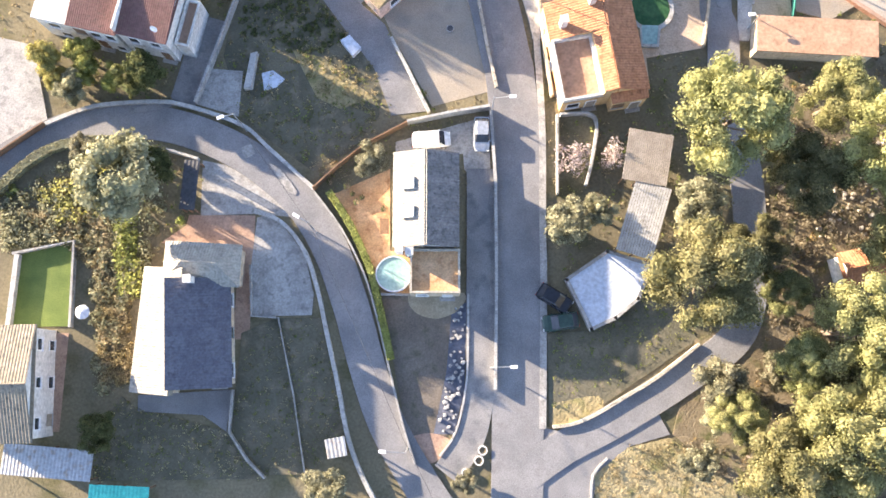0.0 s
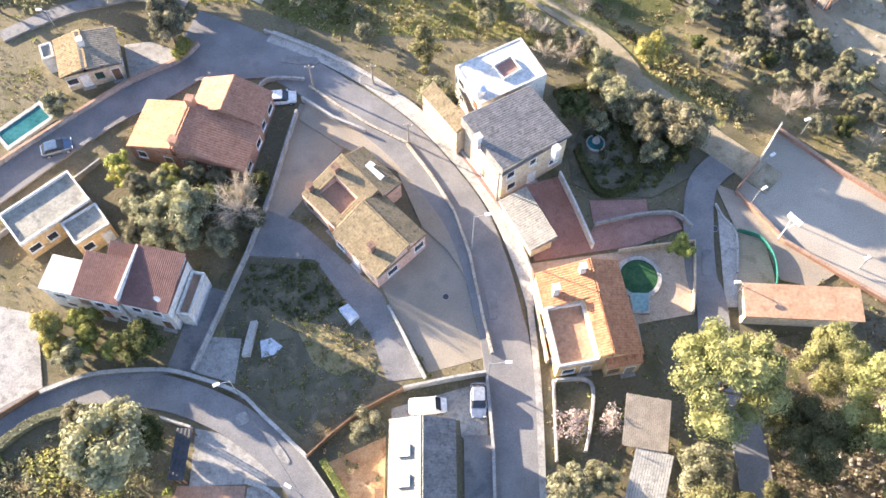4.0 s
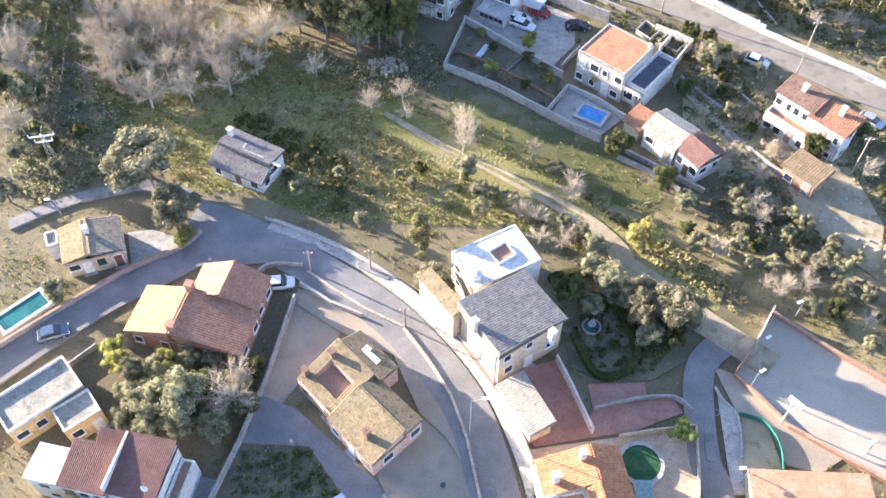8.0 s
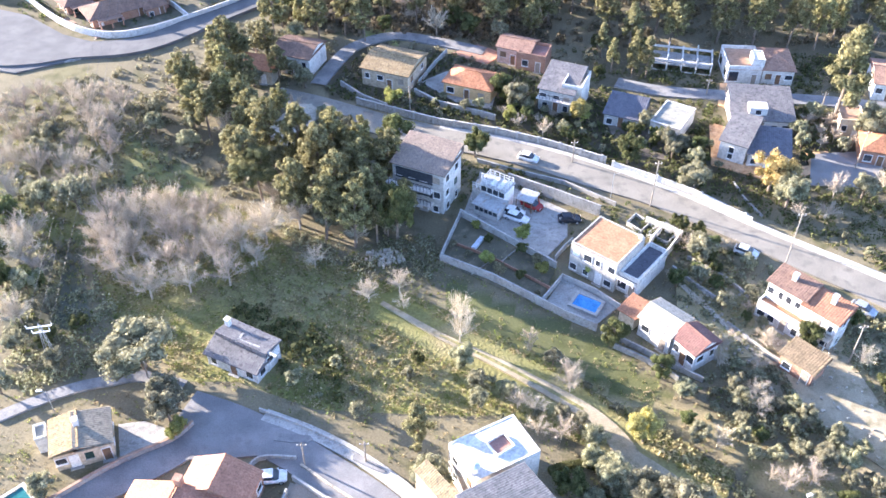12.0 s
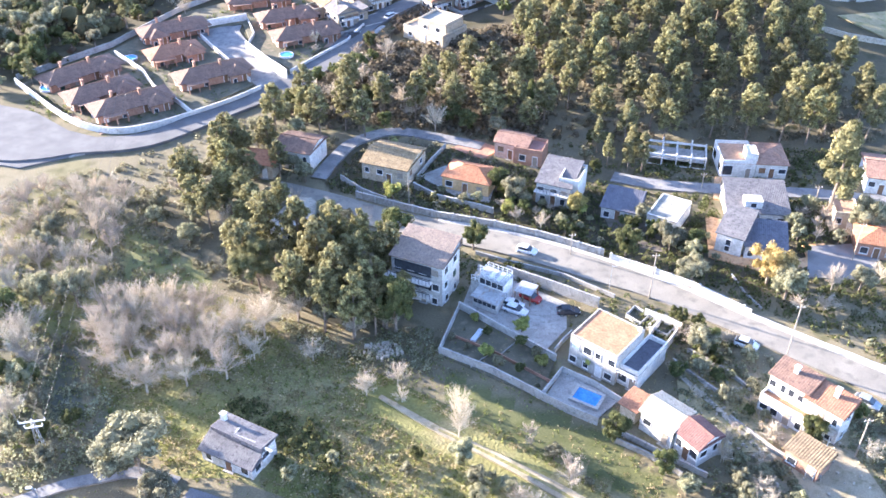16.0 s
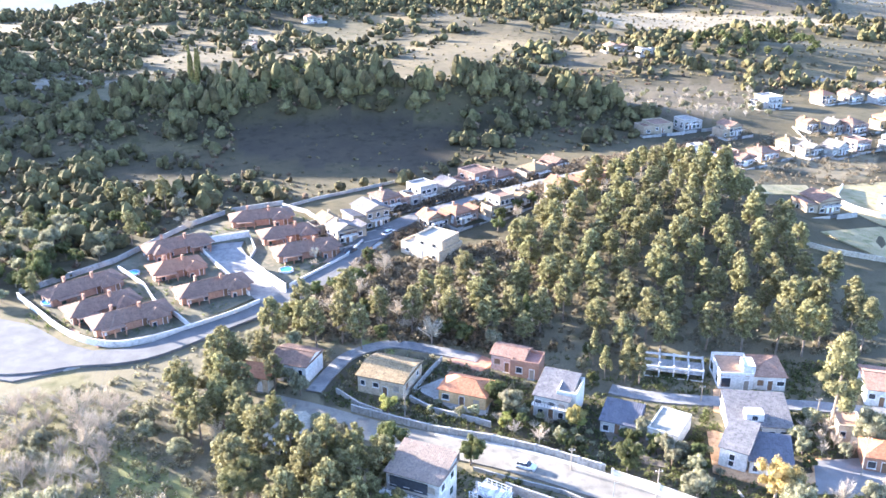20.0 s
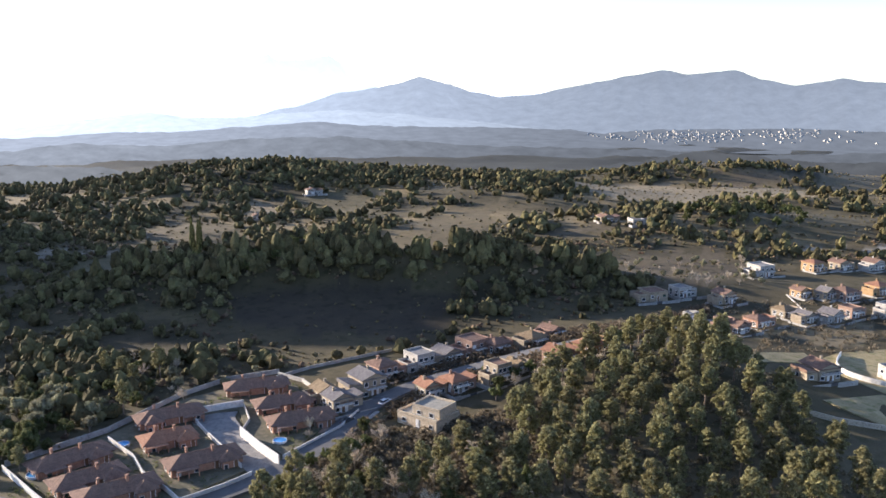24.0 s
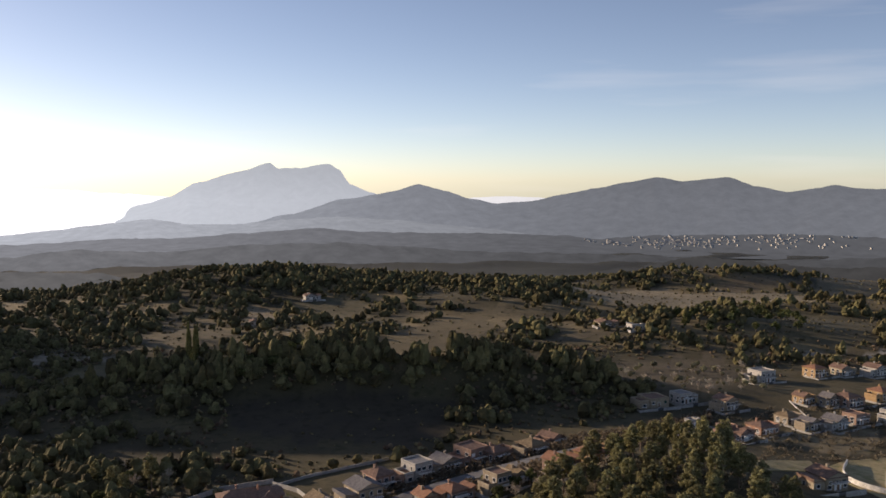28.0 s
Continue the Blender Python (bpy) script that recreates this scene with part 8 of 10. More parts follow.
tree('lime', -37.2, 33.7, 0.78)
tree('lime', -34.1, 31.3, 0.62)
tree('olive', -38.4, 30.1, 0.78)
# added oak, standing in for the deep shade beside the white house
tree('evergreen', -30.9, 31.3, 1.06)
tree('yellow', -40.6, 31.6, 0.63)
tree('lime', -37.0, 31.8, 0.62)
tree('evergreen', -34.2, -4.9, 0.88)
tree('olive', -11.8, -10.9, 1.01)
tree('olive', 1.8, -10.6, 0.55)
tree('lime', -27.1, 16.3, 0.22)
tree('yellow', 30.3, 139.1, 0.89)
tree('russet', 58.8, 117.1, 1.44)
tree('lime', -4.2, 145.9, 0.78)
tree('evergreen', -3.5, 131.8, 1.29)
tree('evergreen', 10.3, 129.0, 1.04)
tree('olive', 46.1, 117.6, 1.10)
tree('evergreen', 36.7, 125.9, 1.13)
tree('olive', 81.3, 131.0, 1.53)
tree('pine_tall', 76.3, 136.0, 1.60)
tree('evergreen', 16.0, 148.3, 0.97)
tree('olive', 18.8, 144.7, 1.04)
tree('evergreen', -3.3, 106.7, 1.32, 1.60)
tree('pine_dark', -25.4, 117.3, 1.01)
tree('olive', 42.6, 100.3, 1.00)
tree('evergreen', 26.7, 83.7, 0.89)
tree('olive', 60.3, 112.6, 1.26)
tree('lime', 16.4, 106.3, 0.57)
tree('lime', 18.5, 98.1, 0.48)
tree('lime', 26.0, 97.5, 0.55)
grove(['pine_hill'], [(28.0, 214.0), (39.2, 236.2), (53.8, 256.8), (74.9, 274.7), (90.0, 284.8), (99.6, 256.3), (104.2, 224.6), (96.2, 198.5), (102.3, 187.1), (97.4, 163.3), (45.4, 164.4), (33.1, 184.6)], 6.6, 3, (0.8, 1.15), group='hill pines')
grove(['pine_hill', 'bare', 'evergreen', 'bare', 'olive', 'bare'], [(-12.2, 207.7), (-0.9, 182.0), (19.4, 208.8), (31.1, 188.9), (25.4, 165.1), (16.0, 168.0), (-0.9, 173.8), (-17.4, 179.9), (-31.4, 180.4), (-20.9, 191.7)], 6.0, 4, (0.75, 1.15), group='gully trees')
grove(['pine_hill', 'olive', 'pine_hill'], [(-33.0, 176.0), (-28.4, 183.4), (-22.0, 178.6), (-24.8, 167.3), (-19.5, 159.7), (-20.1, 142.8), (-29.3, 133.9), (-41.6, 137.8), (-44.7, 148.3), (-40.0, 160.0)], 4.9, 5, (0.7, 1.05), group='slope trees')
grove(['pine_hill', 'olive', 'pine_hill', 'bare', 'olive'], [(-34.4, 129.6), (-28.2, 144.0), (-19.5, 141.8), (-4.6, 128.6), (-2.9, 108.4), (-11.4, 104.8), (-23.7, 113.5)], 5.2, 6, (0.65, 1.05), group='slope trees')
for x, y, k in ((-1.8, 110.2, 0.72), (-5.2, 108.6, 0.75), (-8.6, 109.5, 0.95), (-12.2, 112.6, 1.05), (-6.6, 113.6, 0.75), (-10.6, 117.0, 0.95), (-15.6, 118.5, 1.1), (-19.8, 123.6, 1.1), (-13.4, 123.8, 1.05), (-24.6, 127.8, 1.1), (-9.6, 123.0, 0.85), (-27.6, 120.6, 1.0), (-9.8, 105.6, 0.95), (-14.4, 107.6, 1.0), (-18.8, 111.2, 1.0), (-6.4, 106.2, 0.8)):
    tree('pine_hill', x, y, k, 1.12, 'slope trees')
for x, y, k, up in ((5.7, 87.8, 0.75, 1.6), (-2.9, 95.0, 0.7, 1.2), (-7.4, 93.2, 0.7, 1.1), (15.2, 84.4, 0.45, 1.2), (19.5, 75.5, 0.7, 1.1), (-15.7, 100.9, 0.8, 1.1)):
    tree('bare', x, y, k, up, 'meadow trees')
grove(['shrub', 'olive', 'bare', 'evergreen'], [(36.4, 98.6), (43.2, 101.4), (49.8, 90.2), (47.4, 82.0), (42.6, 84.6)], 2.5, 301, (0.25, 0.6), group='slope bushes')
grove(['shrub', 'olive', 'bare'], [(40.6, 82.6), (49.4, 76.8), (57.4, 70.8), (52.0, 66.0), (42.0, 74.0), (37.6, 79.4)], 2.6, 302, (0.3, 0.65), group='slope bushes')
grove(['shrub', 'olive', 'evergreen'], [(-9.2, 86.8), (-2.2, 84.0), (3.0, 78.0), (-2.4, 76.4), (-10.4, 82.4)], 2.6, 303, (0.2, 0.45), group='scrub')
grove(['bare'], [(-51.0, 110.2), (-45.1, 115.7), (-23.2, 109.2), (-22.9, 98.8), (-34.0, 95.5), (-43.4, 93.5)], 3.8, 7, (0.9, 1.5), group='bare grove')
grove(['bare', 'bare', 'bare', 'olive'], [(-78.2, 145.7), (-65.6, 151.3), (-55.2, 150.7), (-50.2, 133.7), (-54.1, 114.5), (-62.2, 114.8), (-73.0, 119.6)], 4.4, 8, (0.8, 1.3), group='bare grove')
grove(['olive', 'shrub', 'bare', 'shrub'], [(57.1, 116.7), (79.4, 117.5), (73.8, 97.9), (62.0, 106.3)], 5.2, 9, (0.6, 1.0), group='slope bushes')
grove(['olive', 'shrub', 'bare', 'evergreen'], [(56.2, 87.8), (71.1, 91.9), (63.1, 70.5), (47.2, 71.1), (41.4, 78.8)], 5.2, 10, (0.5, 0.9), group='slope bushes')
grove(['olive', 'shrub', 'bare'], [(41.0, 105.6), (51.8, 102.6), (47.3, 88.1), (39.9, 90.6)], 5.2, 11, (0.45, 0.8), group='slope bushes')
grove(['olive', 'olive', 'shrub', 'evergreen', 'bare'], [(31.1, 77.8), (37.3, 74.8), (47.5, 73.6), (60.0, 65.1), (59.2, 43.7), (53.6, 49.8), (44.1, 57.9), (38.7, 62.2), (33.9, 67.5)], 2.7, 12, (0.45, 0.75), group='scrub')
grove(['olive', 'bare', 'shrub'], [(7.0, 76.2), (16.6, 81.7), (23.3, 75.6), (28.0, 66.6), (17.6, 66.9)], 3.6, 13, (0.5, 0.8), group='scrub')
grove(['evergreen', 'olive', 'bare'], [(-59.0, 88.2), (-57.0, 97.3), (-45.6, 87.8), (-45.0, 79.5), (-54.7, 75.1)], 5.0, 14, (0.6, 1.0), group='wood edge')
grove(['bare', 'evergreen', 'bare'], [(-66.3, 110.5), (-61.3, 111.7), (-56.5, 102.1), (-56.0, 90.2), (-62.5, 92.7)], 4.2, 15, (0.9, 1.4), group='wood edge')
grove(['olive', 'shrub'], [(-18.3, 78.1), (-11.7, 81.8), (-4.9, 75.9), (-7.0, 70.4)], 5.0, 16, (0.4, 0.7), group='scrub')
grove(['pine', 'pine_dark', 'olive'], [(23.8, 2.0), (33.1, 3.0), (44.9, 0.5), (51.1, -14.1), (34.2, -13.8), (26.1, -7.1)], 6.0, 17, (0.6, 0.9), group='pine wood')
grove(['olive', 'evergreen', 'shrub', 'lime', 'bare'], [(15.6, 149.6), (23.0, 146.2), (29.8, 140.9), (36.7, 133.2), (33.9, 128.9), (23.7, 134.5), (16.0, 138.4)], 2.5, 41, (0.3, 0.7), group='garden bushes')
grove(['shrub', 'olive', 'evergreen'], [(35.1, 140.7), (42.7, 136.6), (54.1, 132.6), (53.8, 122.4), (46.0, 125.9), (37.7, 133.2)], 2.4, 42, (0.35, 0.8), group='garden bushes')
grove(['olive', 'shrub', 'evergreen', 'bare'], [(71.2, 139.4), (79.7, 139.1), (81.6, 131.5), (74.1, 121.6), (66.4, 121.9), (67.0, 128.6)], 2.8, 43, (0.4, 0.9), group='garden bushes')
grove(['evergreen', 'olive', 'pine_tall'], [(37.8, 167.0), (48.6, 166.5), (45.4, 152.7), (36.3, 153.1), (34.5, 162.3)], 3.6, 44, (0.5, 0.8), group='garden bushes')
grove(['shrub', 'olive'], [(-3.2, 151.3), (1.2, 150.1), (13.1, 145.5), (13.9, 141.9), (3.3, 145.9)], 2.5, 45, (0.3, 0.6), group='garden bushes')
grove(['shrub', 'olive', 'lime', 'evergreen'], [(7.2, 110.9), (14.0, 105.1), (19.6, 99.7), (17.2, 93.6), (5.1, 104.1)], 3.2, 46, (0.25, 0.5), group='garden bushes')
grove(['shrub', 'olive', 'bare', 'evergreen'], [(44.4, 116.6), (51.3, 112.0), (50.4, 104.0), (42.5, 98.1), (40.4, 105.6)], 3.0, 47, (0.4, 0.7), group='slope bushes')
grove(['evergreen', 'bare', 'bare', 'shrub'], [(-25.3, 227.1), (-13.0, 226.5), (-3.7, 214.4), (-6.4, 204.0), (-22.8, 198.1)], 4.5, 48, (0.5, 0.9), group='gully trees')
grove(['olive', 'evergreen', 'bare'], [(24.0, 266.2), (46.9, 255.9), (68.3, 276.3), (69.3, 265.2), (40.2, 233.2), (24.5, 233.5)], 5.0, 49, (0.5, 0.9), group='gully trees')
grove(['olive', 'shrub', 'bare', 'shrub'], [(-125.6, 267.6), (-97.4, 289.0), (-58.5, 300.1), (-19.5, 292.2), (-36.6, 275.3), (-54.9, 257.5), (-74.3, 229.0), (-89.6, 203.8), (-100.7, 204.2)], 11.0, 50, (0.4, 0.9), group='far slope bushes')
grove(['evergreen', 'olive'], [(-119.7, 252.5), (-110.0, 267.0), (-91.1, 229.6), (-92.4, 203.9), (-100.7, 204.2)], 6.0, 60, (0.8, 1.3), group='far slope trees')
grove(['pine_hill', 'evergreen', 'olive'], [(-92.0, 194.0), (-82.0, 222.0), (-66.0, 262.0), (-88.0, 280.0), (-114.0, 240.0), (-106.0, 198.0)], 7.5, 310, (0.6, 1.0), group='far slope trees')
grove(['olive', 'shrub', 'bare'], [(92.0, 388.0), (112.0, 450.0), (180.0, 462.0), (168.0, 396.0), (140.0, 384.0)], 7.0, 311, (0.35, 0.8), group='far slope bushes')
for x, y, k in ((-10.2, 171.3, 0.95), (-14.6, 174.6, 1.05), (-19.9, 172.5, 1.0), (-24.2, 182.0, 1.0), (-14.9, 187.3, 1.05), (-6.2, 180.4, 0.9), (0.6, 178.0, 0.95), (9.4, 177.9, 0.95), (16.2, 183.0, 1.0), (22.2, 177.8, 0.95), (28.8, 175.7, 1.0), (18.6, 193.5, 0.95), (25.0, 190.4, 1.0), (8.9, 191.2, 0.9)):
    tree('pine_hill', x, y, k, 1.05, 'gully trees')
grove(['cypress'], [(-133.7, 557.6), (-127.7, 562.1), (-113.5, 501.3), (-96.2, 402.5)], 4.0, 61, (0.9, 1.2), group='cypresses')
grove(['evergreen'], [(197.9, 654.8), (273.7, 695.0), (255.1, 546.0), (230.9, 515.6), (167.5, 530.4)], 14.0, 62, (1.0, 1.4), group='far pines')
grove(['evergreen'], [(-69.1, 402.5), (-38.6, 402.3), (-42.9, 393.2), (-68.6, 384.4)], 10.0, 63, (1.0, 1.6), group='far slope trees')
grove(['olive', 'olive', 'evergreen'], [(-35.7, 47.6), (-33.3, 51.3), (-28.9, 53.5), (-24.1, 51.8), (-19.4, 51.7), (-20.0, 45.8), (-25.1, 42.4), (-33.6, 44.4)], 3.2, 81, (0.55, 0.85), group='garden trees')
grove(['evergreen', 'olive'], [(19.1, 63.6), (24.2, 65.2), (33.3, 59.8), (32.6, 53.4), (25.9, 51.3), (24.1, 58.4)], 3.0, 82, (0.5, 0.8), group='garden trees')
grove(['olive', 'bare', 'shrub'], [(2.0, 84.5), (10.9, 78.3), (18.5, 72.5), (22.8, 65.2), (14.5, 68.0), (7.6, 72.7)], 2.8, 83, (0.5, 0.8), group='scrub')
grove(['pine_hill', 'olive', 'bare'], [(-46.0, 152.0), (-38.0, 162.1), (-29.6, 165.6), (-19.1, 149.8), (-30.6, 138.4), (-40.7, 131.5), (-50.8, 140.9)], 6.4, 84, (0.7, 1.05), group='slope trees')

# ---- bushes, hedges and grass ----
thicket('bushes', [(-46.3, 19.2), (-39.4, 24.3), (-28.6, 23.1), (-29.6, 13.5), (-33.2, 6.6), (-33.8, -0.9), (-36.1, -1.4), (-35.8, 6.6), (-37.2, 14.3), (-46.0, 13.8)], 420, (0.3, 0.8), 'leaf_olive', 'tangled dry bushes on the bank', 21, cards=44, card=0.22)
thicket('dry_weeds', [(-43.9, 17.4), (-36.2, 17.8), (-32.6, 14.8), (-32.1, -0.4), (-35.0, -0.3), (-36.0, 11.3)], 900, (0.2, 0.6), 'grass_blades', 'straw-coloured weeds', 22, cards=40, card=0.22)
thicket('hedge', [(-12.3, 18.9), (-11.3, 18.9), (-7.6, 11.3), (-6.6, 7.2), (-7.3, 7.2), (-8.5, 11.4)], 160, (0.25, 0.45), 'leaf_lime', 'clipped yellow-green hedge along the lane', 23)
thicket('weeds', [(-16.3, 34.7), (-12.0, 35.9), (-6.5, 31.8), (-7.0, 27.4), (-11.8, 29.4)], 110, (0.12, 0.3), 'grass_blades', 'rough straw weeds', 24)
thicket('weeds', [(-20.9, 41.5), (-13.3, 41.4), (-9.5, 35.2), (-15.6, 34.0), (-21.3, 36.8)], 240, (0.15, 0.4), 'leaf_dark', 'dark low weeds', 25)
thicket('bank_weeds', [(14.7, -10.2), (18.2, -7.6), (22.5, -6.7), (28.7, -11.5), (28.4, -17.0), (14.9, -16.8)], 500, (0.15, 0.45), 'grass_blades', 'dry grass tufts on the bank', 26, cards=24, card=0.2)
thicket('undergrowth', [(25.6, 3.1), (32.1, 5.3), (33.9, 23.8), (36.9, 31.1), (62.0, 35.1), (62.3, -14.3), (39.6, -17.2), (28.7, -11.5), (22.8, -6.4)], 900, (0.3, 0.9), 'leaf_scrub', 'low scrub under the pines', 27, cards=44, card=0.2)
thicket('undergrowth_dry', [(25.6, 3.1), (32.1, 5.3), (33.9, 23.8), (36.9, 31.1), (62.0, 35.1), (62.3, -14.3), (39.6, -17.2), (28.7, -11.5), (22.8, -6.4)], 260, (0.2, 0.6), 'leaf_russet', 'dry brown brush under the pines', 28, cards=30, card=0.2)
thicket('meadow_bushes', [(-26.7, 93.9), (-14.8, 89.0), (-9.7, 82.4), (-10.8, 73.6), (-17.1, 78.6), (-25.7, 87.1)], 90, (0.4, 1.0), 'leaf_dark', 'dark brambles in the meadow', 29)
thicket('meadow_grass', [(-52.5, 108.7), (-43.6, 121.5), (-29.7, 116.5), (-19.4, 104.9), (-7.9, 99.4), (4.6, 90.6), (16.6, 81.5), (28.9, 69.5), (37.9, 62.4), (35.2, 57.7), (24.4, 64.5), (11.1, 71.9), (0.9, 72.3), (-13.7, 73.7), (-24.6, 78.8), (-31.4, 79.0), (-44.2, 92.2)], 2300, (0.2, 0.5), 'grass_green', 'rough meadow grass tufts', 30, cards=10)
thicket('meadow_straw', [(-52.5, 108.7), (-43.6, 121.5), (-29.7, 116.5), (-19.4, 104.9), (-7.9, 99.4), (4.6, 90.6), (16.6, 81.5), (28.9, 69.5), (37.9, 62.4), (35.2, 57.7), (24.4, 64.5), (11.1, 71.9), (0.9, 72.3), (-13.7, 73.7), (-24.6, 78.8), (-31.4, 79.0), (-44.2, 92.2)], 3800, (0.2, 0.5), 'grass_blades', 'straw tufts in the meadow', 31, cards=9)
thicket('slope_scrub', [(-80.6, 153.1), (-61.0, 161.2), (-39.9, 186.4), (-20.3, 169.4), (-3.4, 173.9), (33.3, 169.7), (32.2, 162.4), (-3.1, 134.7), (-10.0, 110.1), (-30.8, 119.4), (-59.6, 99.7)], 1000, (0.3, 0.9), 'leaf_olive', 'scrub on the wooded slope', 32)
thicket('hill_scrub', [(-3.7, 214.4), (34.0, 210.2), (65.4, 263.5), (110.2, 246.0), (100.7, 164.5), (32.9, 167.2), (-0.9, 173.8), (-16.5, 185.5)], 1500, (0.4, 1.2), 'leaf_scrub', 'low scrub under the hill pines', 33)
thicket('right_scrub', [(41.0, 105.6), (51.8, 102.6), (57.4, 88.9), (71.1, 91.9), (63.3, 66.2), (38.7, 67.0), (36.6, 87.4)], 550, (0.3, 0.8), 'leaf_olive', 'scrub on the stony slope', 34)
thicket('garden_hedges', [(16.8, 54.6), (20.9, 61.0), (26.6, 61.7), (31.2, 55.0), (24.9, 49.0), (19.0, 49.5)], 260, (0.25, 0.6), 'leaf_dark', 'clipped dark garden hedges', 35)
thicket('track_scrub', [(18.0, 74.3), (28.8, 72.2), (39.4, 58.9), (37.2, 58.1), (29.8, 64.2), (24.4, 66.0), (16.3, 71.6)], 260, (0.2, 0.6), 'grass_blades', 'dry scrub beside the track', 36)
thicket('weeds', [(-44.1, 11.6), (44.4, 9.2), (69.3, 60.6), (67.1, 100.1), (-4.1, 109.1), (-62.9, 110.6), (-70.4, 64.2)], 5200, (0.12, 0.4), 'grass_blades', 'dry weeds and grass tufts between the gardens', 71, cards=8)
thicket('weeds_green', [(-44.1, 11.6), (44.4, 9.2), (69.3, 60.6), (67.1, 100.1), (-4.1, 109.1), (-62.9, 110.6), (-70.4, 64.2)], 4200, (0.12, 0.45), 'grass_green', 'green weeds between the gardens', 72, cards=8)
thicket('garden_weeds', [(-17.7, 138.9), (-15.1, 164.3), (20.8, 167.8), (105.5, 159.6), (78.5, 94.5), (14.7, 109.2)], 3200, (0.25, 0.9), 'leaf_dark', 'low garden shrubs and weeds', 73, cards=14)
thicket('garden_straw', [(-17.7, 138.9), (-15.1, 164.3), (20.8, 167.8), (105.5, 159.6), (78.5, 94.5), (14.7, 109.2)], 1300, (0.15, 0.45), 'grass_blades', 'straw weeds between the houses', 74, cards=8)
thicket('gully_brush', [(-18.4, 215.2), (37.2, 234.0), (28.1, 167.4), (-3.4, 171.3), (-31.4, 180.4)], 1500, (0.5, 1.5), 'leaf_scrub', 'brown brush in the gully', 75)
thicket('plot_weeds', [(-20.8, 4.6), (-17.2, 6.1), (-12.0, 6.0), (-10.2, -6.4), (-14.0, -9.7), (-18.2, -9.6), (-21.7, -5.6)], 400, (0.12, 0.36), 'grass_blades', 'weeds and rough grass on the plot', 110, cards=9, card=0.3)
thicket('plot_weeds', [(-20.8, 4.6), (-17.2, 6.1), (-12.0, 6.0), (-10.2, -6.4), (-14.0, -9.7), (-18.2, -9.6), (-21.7, -5.6)], 320, (0.12, 0.36), 'grass_green', 'weeds and rough grass on the plot', 111, cards=9, card=0.3)
thicket('plot_weeds', [(-31.5, -2.8), (-22.3, -5.2), (-18.5, -10.0), (-35.5, -9.9), (-35.5, -4.8), (-32.9, -1.5)], 336, (0.12, 0.36), 'grass_green', 'weeds and rough grass on the plot', 112, cards=9, card=0.3)
thicket('plot_weeds', [(-31.5, -2.8), (-22.3, -5.2), (-18.5, -10.0), (-35.5, -9.9), (-35.5, -4.8), (-32.9, -1.5)], 336, (0.12, 0.36), 'grass_blades', 'weeds and rough grass on the plot', 113, cards=9, card=0.3)
thicket('plot_weeds', [(10.5, 4.0), (14.9, 4.2), (21.3, 8.7), (25.9, 3.1), (15.5, -3.6), (10.4, -5.2)], 480, (0.12, 0.36), 'grass_green', 'weeds and rough grass on the plot', 114, cards=9, card=0.3)
thicket('plot_weeds', [(-21.1, 36.7), (-13.2, 35.9), (-6.7, 30.1), (-7.2, 21.5), (-14.3, 16.8), (-20.9, 22.4)], 360, (0.12, 0.36), 'grass_green', 'weeds and rough grass on the plot', 115, cards=9, card=0.3)
thicket('plot_weeds', [(-21.1, 36.7), (-13.2, 35.9), (-6.7, 30.1), (-7.2, 21.5), (-14.3, 16.8), (-20.9, 22.4)], 336, (0.12, 0.36), 'grass_blades', 'weeds and rough grass on the plot', 116, cards=9, card=0.3)
thicket('estate_hedges', [(-84.6, 182.3), (-89.1, 191.1), (-73.8, 213.6), (-61.4, 232.6), (-51.1, 254.9), (-33.4, 261.7), (-16.3, 230.8), (-28.8, 203.3), (-43.3, 225.9), (-51.3, 228.2), (-40.1, 195.5), (-49.6, 183.3), (-65.7, 177.5)], 420, (0.3, 0.8), 'leaf_dark', 'clipped hedges and bushes round the villas', 130, cards=16)
thicket('row_gardens', [(-26.9, 246.7), (-4.2, 278.7), (34.6, 299.4), (76.7, 322.4), (128.9, 358.9), (118.1, 325.8), (65.1, 270.1), (29.5, 251.4), (12.4, 244.7), (-12.7, 218.7)], 900, (0.6, 2.0), 'leaf_scrub', 'brown garden bushes between the far houses', 131, cards=16)
thicket('row_gardens', [(133.5, 373.2), (163.3, 362.9), (202.6, 371.2), (222.3, 370.6), (180.1, 291.8), (132.0, 286.2), (101.1, 264.8)], 420, (0.5, 1.5), 'leaf_scrub', 'brown garden bushes between the far houses', 132, cards=16)
thicket('wall_weeds', [(2.5, 44.0), (4.4, 42.6), (5.9, 32.4), (4.5, 32.8), (3.2, 38.5)], 160, (0.15, 0.45), 'leaf_dark', 'dark weeds along the lot wall', 140, cards=14)
thicket('wall_straw', [(1.4, 48.4), (4.4, 42.6), (6.3, 31.7), (4.4, 32.1), (3.2, 38.5)], 120, (0.12, 0.35), 'grass_blades', 'straw weeds along the lot wall', 141, cards=12)
thicket('lane_hedge', [(-45.7, 20.9), (-42.6, 23.7), (-39.8, 26.1), (-39.3, 25.2), (-41.8, 22.5), (-45.4, 19.3)], 170, (0.3, 0.6), 'leaf_lime', 'clipped olive-yellow hedge along the lane', 142, cards=20)
thicket('bank_bushes', [(-34.1, 17.0), (-31.7, 16.8), (-31.1, 8.8), (-33.3, 8.8)], 110, (0.4, 0.9), 'leaf_lime', 'sunlit yellow-green bushes on the bank', 143, cards=40, card=0.2)
